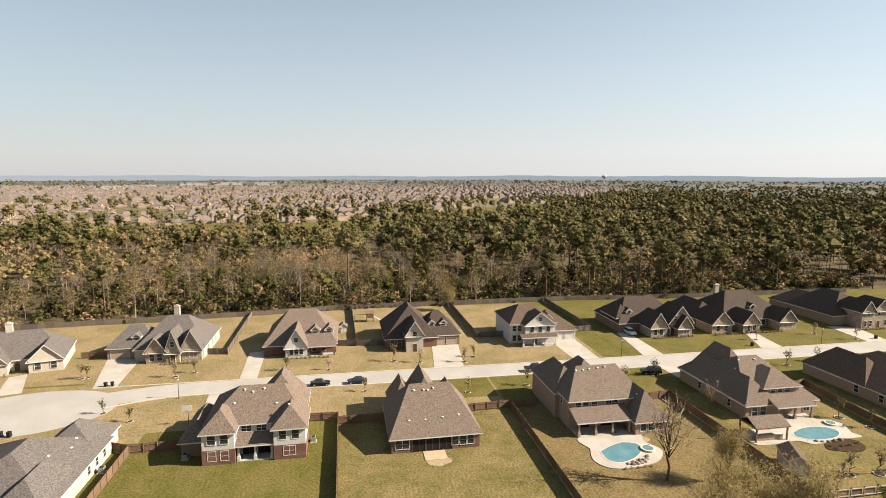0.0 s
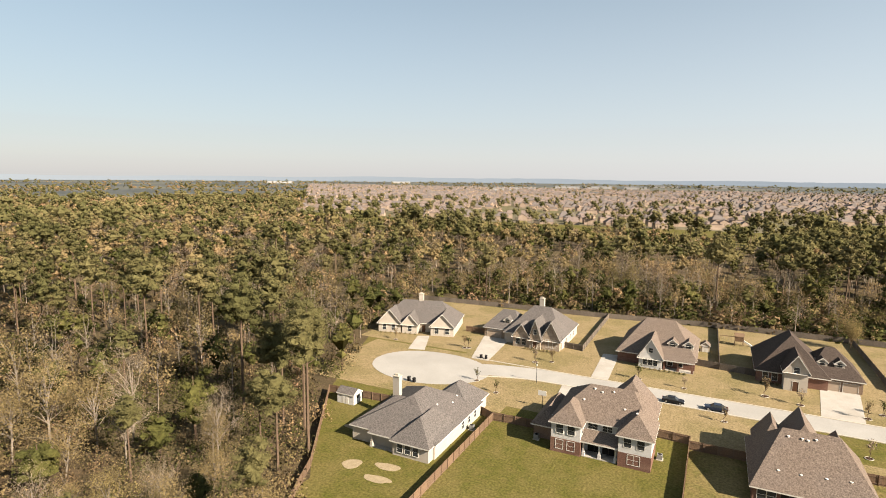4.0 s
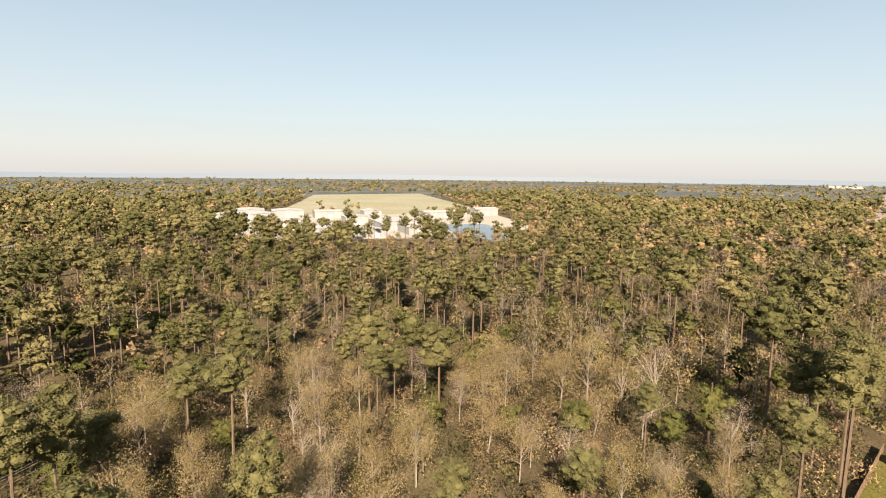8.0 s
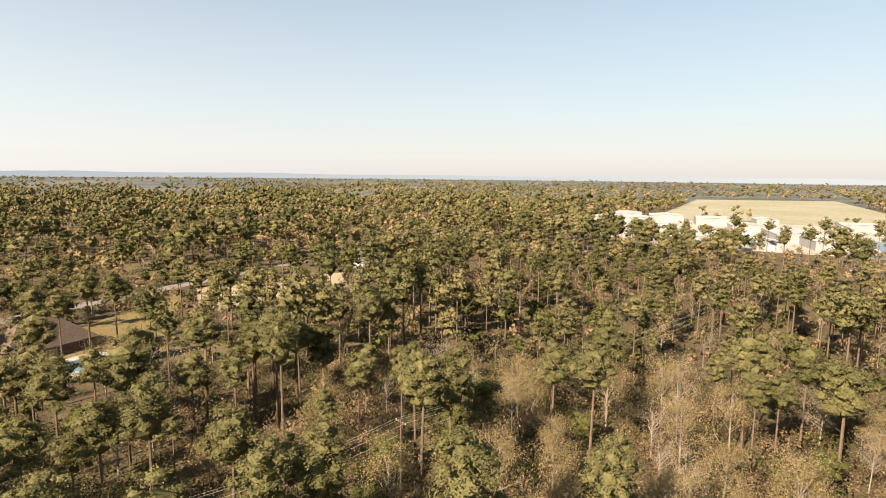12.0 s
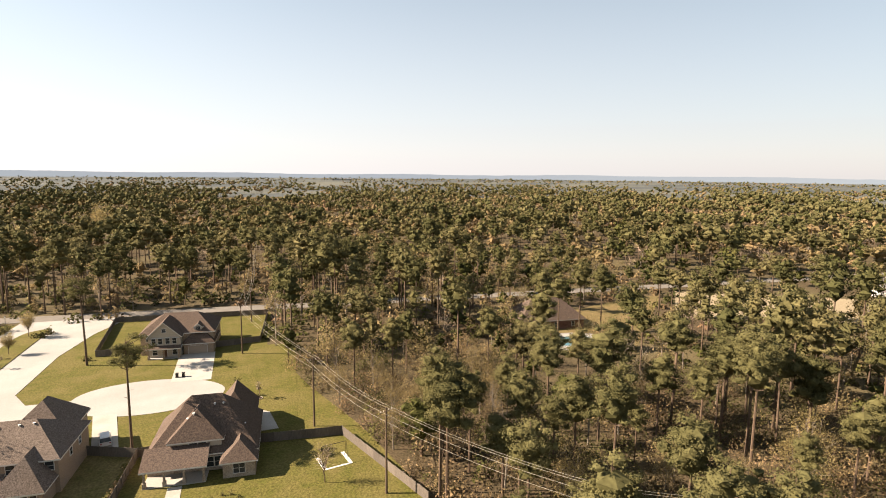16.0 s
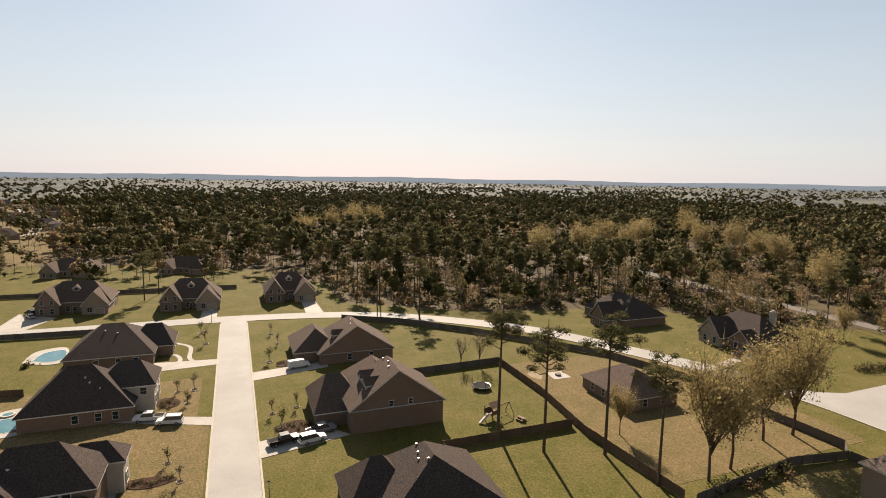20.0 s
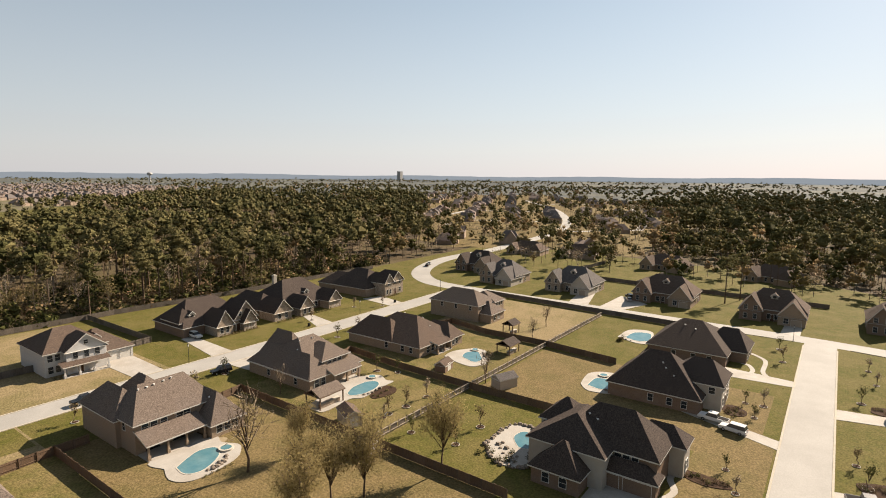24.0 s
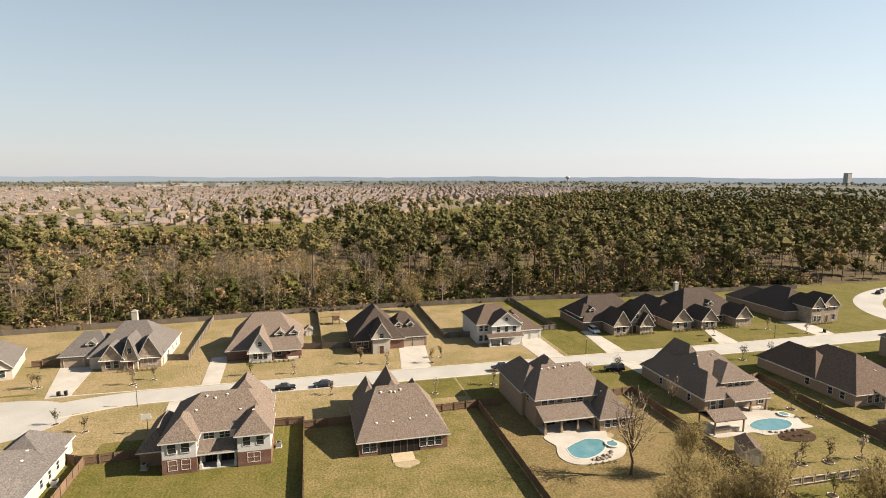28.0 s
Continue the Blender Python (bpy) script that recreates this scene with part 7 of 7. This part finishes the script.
# tall pines and old trees standing in the gardens
TALL = [tree_kind("pine_tree", pine_shape(h, s, 5600, 0.135, 21, 8, 4.8, st, 1.3, 1.8, False, 0.34), PINE, BARK) for h, s, st in ((28, 301, 0.62), (27, 302, 0.5), (28, 303, 0.64))]
OLD = [tree_kind("old_tree", broad_shape(h, s, 5600, 0.145, 22, 0.38, 7, 9, False, 1.1, 0.0, 0.3), m, BARK) for h, s, m in ((15, 311, GOLD), (16, 312, GOLD), (14, 313, GOLD))]
SNAG = tree_kind("bare_tree", broad_shape(11, 321, 260, 0.6, 10, 0.3, 6, 5, True, 1.0), BARE, BARK)
for k, (x, y, s) in enumerate(((91.8, -47.1, 1.0), (82.9, -52.1, 0.98), (78.3, -62.2, 0.95), (67.1, -64.4, 0.82), (180, -60, 0.9), (28.4, -103, 0.8), (52, -156, 0.9), (240, 34, 0.8), (250, 30, 0.7))):
    plant(TALL[k % 3], "lone tall pine with a long bare trunk in a garden", x, y, s, k * 77, "garden pines")
for k, (x, y, s) in enumerate(((65.1, -73.3, 1.35), (66.9, -80.1, 1.25), (72.8, -95.2, 1.25), (72.6, -103, 1.45), (84, -70, 0.6), (50.1, 60.6, 0.84), (58, 56.5, 0.86), (71.1, 50.8, 0.85), (45, 56, 0.84), (54, 59.5, 0.78), (114, -180.5, 0.7), (106, -190, 0.8), (61, 75, 0.6), (77, -187, 0.45), (75, -170, 0.4), (37.5, 196, 0.62), (96, -176, 0.6))):
    plant(OLD[k % 3], "old broad tree coming into yellow-green leaf", x, y, s, k * 53, "garden trees", 1.08)
for k, (x, y, s) in enumerate(((51.6, 77.2, 1.3), (130.1, -55, 0.8), (129.3, -60.1, 0.9), (76, 100, 0.6), (-4, -85.6, 0.6), (151, 74, 0.6), (165, 76, 0.7), (110, 66, 0.75))):
    plant(SNAG, "bare-limbed leafless tree on a lawn", x, y, s, k * 41, "bare garden trees")

# great budding trees standing over the eastern and southern woods
GOLDEN = [tree_kind("budding_tree", broad_shape(h, s, 3400, 0.25, 20, 0.36, 4, 3, False, 1.3, 0.0, 0.2), GOLD, BARK_PALE) for h, s in ((21, 331), (23, 332), (20, 333))]
GOLD_NEAR = [tree_kind("budding_tree", bud_shape(h, s, 3400, 0.13, 18, 4.8, 0.16), GOLD, BARK_PALE) for h, s in ((17, 341), (19, 342))]
for k, (x, y, s) in enumerate(GREAT):
    plant(GOLDEN[k % 3] if x > 0 else GOLD_NEAR[k % 2], "great broad tree with yellow budding crown in the woods", x, y, s * 1.2, k * 67, "great budding trees", 0.98)

# pines standing before the works
for k, (x, y) in enumerate(((-342, 0), (-351, 20), (-338, 42), (-344, 76), (-362, 108), (-356, -48), (-352, -66), (-360, 122), (-330, 30), (-372, 62), (-395, -20), (-402, 8), (-408, -44), (-398, 36), (-412, 58), (-404, 84), (-420, -70), (-436, -96), (-450, -120), (-392, 100), (-416, 28), (-330, 8), (-336, 60), (-348, 92))):
    plant(MID["pine"][k % 3], "tall pine standing before the works", x, y, 0.8 + 0.05 * (k % 4), k * 71, "pines by the works")
# pines before the pool and the house in the southern woods
for k, (x, y, s) in enumerate(((-88, -154, 0.85), (-80, -153, 0.75), (-68, -140, 0.8), (-92, -148, 0.8), (-60, -124, 0.85))):
    plant(NEAR["pine"][k % 3], "tall pine beside a clearing in the woods", x, y, s, k * 83, "pines by the clearing")
# garden shrubs
SHRUB = [("shrub", g.mesh("stems", BARK), card_mesh("foliage", q, m)) for (g, q), m in ((bush_shape(0.7, 0.9, 1, 60, 0.13), EVER), (bush_shape(0.8, 1.0, 2, 60, 0.13), BRUSH), (bush_shape(0.6, 1.2, 3, 60, 0.13), PINE))]
spots = [(-48.4 + i * 1.1, 151, 0.8) for i in range(9)] + [(-16 + i * 1.2, 149.8, 0.7) for i in range(10)] + [(12 + i * 1.2, 152.6, 0.8) for i in range(4)] + [(49 + i * 1.2, 150, 0.7) for i in range(2)] + [(93 + i * 1.3, 150, 0.8) for i in range(11)] + [(114 + i * 1.4, 150, 0.9) for i in range(18)] + [(164 + i * 1.3, 147, 0.8) for i in range(8)]
spots += [(-95 + i * 1.6, 145.4 + i * 0.42, 0.7) for i in range(8)] + [(94 + rng.uniform(-1.2, 1.6), 11 + i * 0.9, 0.9) for i in range(9)] + [(127 + rng.uniform(-2, 2.4), 13.2 + rng.uniform(0, 3), 0.9) for i in range(8)] + [(108 + rng.uniform(-2, 2), -13 + i * 0.8, 0.9) for i in range(9)] + [(147 + rng.uniform(-2, 1.6), -14.6 + i * 0.7, 0.8) for i in range(8)]
spots += [(82 + rng.uniform(-3, 2), 46 + rng.uniform(-5, 4), 1.0) for i in range(12)] + [(127.6 + rng.uniform(-1, 1.4), 75.6 + rng.uniform(-1, 1.6), 1.2) for i in range(5)] + [(90 + rng.uniform(-4, 4), 82 + rng.uniform(-1, 1), 0.6) for i in range(7)] + [(62 + rng.uniform(-2.4, 2), -88 + i * 1.3, 2.0) for i in range(14)] + [(28 + rng.uniform(-0.6, 0.6), -98 + i * 1.5, 1.3) for i in range(14)]
spots += [(93.6 - i * 0.3, -156 - i * 1.6, 2.2) for i in range(26)] + [(53 + rng.uniform(-1, 1), -160, 1.2) for i in range(3)] + [(62.3 + rng.uniform(-1, 1), -119, 1.4) for i in range(3)] + [(74 + rng.uniform(-1.5, 1.5), -188 + rng.uniform(-3, 3), 2.2) for i in range(5)] + [(9 + i * 1.3, -84.6 - math.sin(i) * 1.2, 0.6) for i in range(8)] + [(165 + rng.uniform(-2, 2), 51, 1.4) for i in range(5)] + [(46.5 + i * 1.2, 81.4, 0.5) for i in range(5)]
for i, (x, y, s) in enumerate(spots):
    k = rng.randrange(3)
    root = thing("shrub", ("rounded green shrub in a garden bed", "russet winter shrub in a garden bed", "upright dark green garden shrub")[k], "shrub", x, y, 0.03, rng.uniform(0, 360), "garden shrubs")
    root.scale = (s,) * 3
    part("stems", SHRUB[k][1], None, root), part("foliage", SHRUB[k][2], None, root)

# ---- far places ----
FAR_ROOF = [material("far_roof", (0.180, 0.140, 0.122), (0.118, 0.094, 0.083), 25, 0.9, 0.1, 4, 0, world_space=True), material("far_roof_grey", (0.143, 0.122, 0.112), (0.102, 0.088, 0.082), 25, 0.9, 0.1, 4, 0, world_space=True)]
FAR_WALL = material("far_wall", (0.285, 0.225, 0.175), (0.205, 0.155, 0.118), 18, 0.9, 0.1, 4, 0, world_space=True)
setting("town_ground", Geo().prism(TOWN, 0, 0.06), material("town_ground", (0.140, 0.117, 0.082), (0.100, 0.088, 0.058), 45, 0.95, 0.2, 9, 0, c3=(0.092, 0.088, 0.036), size3=120, amount3=0.7, world_space=True), "dry grass and streets between distant houses", "ground")
setting("meadow", Geo().prism(NORTH_OPEN, 0, 0.05), GRASS["green"], "green open ground before the next estate", "meadow")
setting("town_ground_east", Geo().prism(TOWN_E, 0, 0.06), GRASS["tan"], "grass between the houses up the road", "ground")


def far_house(w, d, seed):
    r = random.Random(seed)
    a, b, c = Geo(), Geo(), Geo()
    for k in range(2 if seed % 3 else 3):
        x, y = r.uniform(-3, 3), r.uniform(-3, 3)
        g, f, _ = wing_meshes((x - w / 2 * (1 - 0.35 * k), y - d / 2 * (1 - 0.3 * k), x + w / 2 * (1 - 0.35 * k), y + d / 2 * (1 - 0.3 * k), r.choice((3.2, 5.6)), r.uniform(8, 10), "uv"[k % 2], 0 if k else 4, 4), 0, 0, 0.5)
        for src, dst in ((g, a), (f, b)):
            n = len(dst.v)
            dst.v += src.v
            dst.f += [tuple(i + n for i in q) for q in src.f]
    return a, b


FAR_H = [far_house(15, 13, s) for s in range(6)]
FAR_M = [(a.mesh("wall", FAR_WALL), b.mesh("roof", FAR_ROOF[i % 2])) for i, (a, b) in enumerate(FAR_H)]
rng = np.random.default_rng(77)
cells = []
for poly, sx, sy, ang in ((TOWN, 23.0, 36.0, 0.35), (TOWN_E, 31.0, 46.0, 0.5)):
    gx, gy = np.meshgrid(np.arange(-110, 110) * sx, np.arange(-10, 80) * sy)
    x = (gx * math.cos(ang) - gy * math.sin(ang)).ravel() + rng.uniform(-4, 4, gx.size)
    y = (gx * math.sin(ang) + gy * math.cos(ang)).ravel() + rng.uniform(-5, 5, gx.size)
    ok = inside(poly, x, y) & (rng.uniform(size=x.shape) < 0.86)
    park = np.array([noise.noise(Vector((p * 0.006, q * 0.006, 8.1))) for p, q in zip(x, y)])
    ok &= park < 0.24
    cells += [(float(p), float(q), math.degrees(ang) + rng.choice((0, 90, 180, 270))) for p, q in zip(x[ok], y[ok])]
cells.sort(key=lambda c: math.hypot(c[0], c[1]))
near_cells, rest = cells[:110], cells[110:]
for x, y, w in near_cells:
    k = int(rng.integers(6))
    root = thing("house", "distant tan-brick house in the next estate", "house", x, y, 0, float(w), "distant houses")
    part("wall", FAR_M[k][0], None, root), part("roof", FAR_M[k][1], None, root)
for j, mats in ((0, "roof"), (1, "wall")):
    for c in range(2 if j == 0 else 1):
        V, F = [], []
        for i, (x, y, w) in enumerate(rest):
            k = i % 6
            if j == 0 and k % 2 != c:
                continue
            g = FAR_H[k][1 if j == 0 else 0]
            co, si = math.cos(radians(w)), math.sin(radians(w))
            n = len(V)
            V += [(p[0] * co - p[1] * si + x, p[0] * si + p[1] * co + y, p[2]) for p in g.v]
            F += [tuple(q + n for q in f) for f in g.f]
        me = bpy.data.meshes.new("distant_estate")
        me.from_pydata(V, [], F)
        me.materials.append(FAR_ROOF[c] if j == 0 else FAR_WALL)
        tagged(new("distant_estate", me), "brown roofs of a distant housing estate" if j == 0 else "brick walls of a distant housing estate", "houses", kind="stuff")
places = [[]]
for i in range(1500):
    x, y = rng.uniform(-1500, 900), rng.uniform(590, 2300)
    if inside(TOWN, np.array([x]), np.array([y]))[0]:
        places[0].append((x, y, rng.uniform(0.5, 1.0), rng.uniform(0, 6.28)))
joined("estate_trees", "scattered trees among distant houses", [DISTANT["bare"][0]], places, BARE, BARK_PALE)
joined("estate_trees", "scattered pines among distant houses", [BEYOND["pine"][0]], [[(x + 9, y + 4, s * 0.8, w) for x, y, s, w in places[0][::3]]], PINE, BARK)
for i, p in enumerate(([(560, 238), (515, 335), (440, 318)], [(705, 312), (650, 425), (570, 400)], [(455, 206), (520, 150), (640, 175)], [(880, 425), (960, 330)], [(620, 268), (700, 200), (860, 260)])):
    setting("side_street", strip(p, 8, 0.075 + 0.001 * i), CONCRETE, "pale concrete street between the houses up the road", "road")
x, y = rng.uniform(262, 1250, 8000), rng.uniform(-20, 800, 8000)
ok = inside(TOWN_E, x, y) | inside([(264, -16), (264, 168), (345, 172), (343, 110), (330, 40), (300, -14)], x, y)
ok &= rng.uniform(size=8000) < np.clip(1.2 - np.hypot(x, y) / 900, 0.18, 0.95)
built = np.array([c[:2] for c in cells if c[0] > 0 and c[1] < 900] + [(304, 74), (318, 128), (300, 24), (312, 160)] + [tuple(p) for p in ROAD_NE[30:]])
x, y = x[ok], y[ok]
ok = np.array([np.min(np.hypot(built[:, 0] - p, built[:, 1] - q)) > 12 for p, q in zip(x, y)])
x, y = x[ok], y[ok]
for k, (kind, mat, bark, lab) in enumerate((("bud", BUD, BARK_PALE, "budding trees"), ("pine", PINE, BARK, "pines"), ("ever", EVER, BARK, "dark evergreens"), ("bare", BARE, BARK_PALE, "bare trees"))):
    joined("estate_trees", "scattered " + lab + " among the houses up the road", BEYOND[kind][-1:], [[(p, q, rng.uniform(0.45, 0.85) * (1.0 if kind != "pine" else 0.95), rng.uniform(0, 6.28)) for p, q in zip(x[k::4], y[k::4])]], mat, bark)

x = rng.uniform(-560, 320, 420)
y = rng.uniform(440, 900, 420)
ok = inside(NORTH_OPEN, x, y) | inside(TOWN, x, y) & (rng.uniform(size=420) < np.where(x < -300, 0.9, 0.45))
joined("meadow_trees", "scattered pines at the meadow's edge", [BEYOND["pine"][0]], [[(p, q, rng.uniform(0.6, 0.9), 0.0) for p, q in zip(x[ok], y[ok])]], PINE, BARK)

# works, field and pond to the west
METAL = material("white_metal_roof", (0.30, 0.292, 0.282), (0.25, 0.243, 0.235), 8, 0.6, 0.05, 0.6, 0.1, (1, 1, 0.3))
METAL_WALL = material("grey_metal_wall", (0.215, 0.208, 0.200), (0.175, 0.170, 0.163), 8, 0.6, 0.05, 0.6, 0.1, (1, 1, 0.3))
YARD = material("gravel_yard", (0.281, 0.259, 0.222), (0.222, 0.204, 0.170), 9, 0.95, 0.12, 1.5, 0.1, world_space=True)
setting("field", Geo().prism(FIELD, 0, 0.05), material("field_grass", (0.231, 0.214, 0.153), (0.190, 0.180, 0.126), 60, 0.95, 0.12, 8, 0, c3=(0.170, 0.160, 0.095), size3=150, amount3=0.5, world_space=True), "wide straw-coloured field", "field")
setting("works_yard", Geo().prism(WORKS, 0, 0.055), YARD, "pale gravel yard round the works", "yard")
setting("pond", Geo().prism(PONDS, 0, 0.07), POND, "still blue pond", "pond")
setting("sandy_clearing", Geo().prism(SANDY, 0, 0.03), SAND, "bare sandy ground in a clearing of the woods", "clearing")
setting("glade", Geo().prism(GLADE, 0, 0.02), GRASS["tan"], "sandy clearing in the woods", "clearing")
for x, y, w, d, h, yaw in ((-590, -110, 40, 30, 9, 8), (-600, -75, 36, 26, 9, 8), (-650, -95, 46, 30, 10, 8), (-655, -55, 40, 34, 9, 8), (-640, -8, 26, 34, 9, 8), (-650, 40, 26, 20, 9, 8), (-520, 50, 60, 30, 8, 8), (-470, 66, 40, 20, 8, 8), (-640, 125, 18, 52, 8, 8), (-668, 182, 18, 30, 10, 8), (-470, -10, 44, 24, 7, 8), (-512, -40, 30, 22, 8, 8), (-560, 20, 30, 26, 9, 8), (-445, 30, 26, 18, 7, 8)):
    root = thing("warehouse", "white metal-clad warehouse with a shallow roof", "warehouse", x, y, 0, yaw, "warehouses")
    g, r, f = wing_meshes((-w / 2, -d / 2, w / 2, d / 2, h - 1.5, h, "u" if w > d else "v", 0, 0), 0, 0, 0.4)
    part("wall", g, METAL_WALL, root), part("roof", r, METAL, root)
    part("loading_door", Geo().box(w / 2 - 0.02, -2.0, 0, w / 2 + 0.1, 2.0, 4), VENT, root)
for az, r, w, d, h in ((111, 2150, 80, 60, 9), (108.5, 2200, 100, 60, 9), (104, 2700, 110, 60, 11), (101, 2800, 130, 80, 11), (97.5, 2750, 100, 80, 11), (95, 3300, 150, 80, 11), (90, 3300, 160, 80, 12), (86.4, 3000, 110, 60, 11), (133, 3600, 150, 60, 11), (121, 3900, 130, 60, 12), (-95, 3500, 120, 60, 11), (-60, 3300, 100, 60, 11), (-34, 2600, 80, 50, 9), (-25, 2500, 80, 50, 9), (-110, 3400, 100, 60, 9)):
    a = radians(az)
    root = thing("warehouse", "long white warehouse far off", "warehouse", r * math.cos(a), r * math.sin(a), 0, az - 90, "distant warehouses")
    part("wall", Geo().box(-w / 2, -d / 2, 0, w / 2, d / 2, h), METAL, root)
    part("roof", Geo().box(-w / 2 - 1, -d / 2 - 1, h, w / 2 + 1, d / 2 + 1, h + 0.6), METAL, root)
a = radians(63.6)
wtw = thing("water_tower", "pale globe water tower on the horizon", "water tower", 3000 * math.cos(a), 3000 * math.sin(a), 0)
part("stem", Geo().tube([(0, 0, 0), (0, 0, 8), (0, 0, 34)], [8, 3, 3], 12), METAL, wtw)
part("tank", Geo().tube([(0, 0, 33), (0, 0, 36), (0, 0, 41), (0, 0, 46), (0, 0, 49)], [3, 10, 13, 10, 2], 16), METAL, wtw)
a = radians(40.2)
of = thing("office_block", "grey office block on the skyline", "building", 4200 * math.cos(a), 4200 * math.sin(a), 0)
part("wall", Geo().box(-15, -15, 0, 15, 15, 68), METAL, of), part("roof", Geo().box(-16, -16, 68, 16, 16, 70), METAL, of)
house("red-roofed house hidden among pines", "rust", "red", [(-92, -172, -70, -158, 3.2, 9, "u", 6, 6)], row(0, "N", (4, 10, 16)))
house("grey house in a clearing of the woods", "grey", "white", [(-258, -174, -236, -160, 5.5, 10.5, "u", 0, 5), (-244, -166, -232, -154, 3.4, 8, "v", 0, 4)], row(0, "N", (4, 10)))
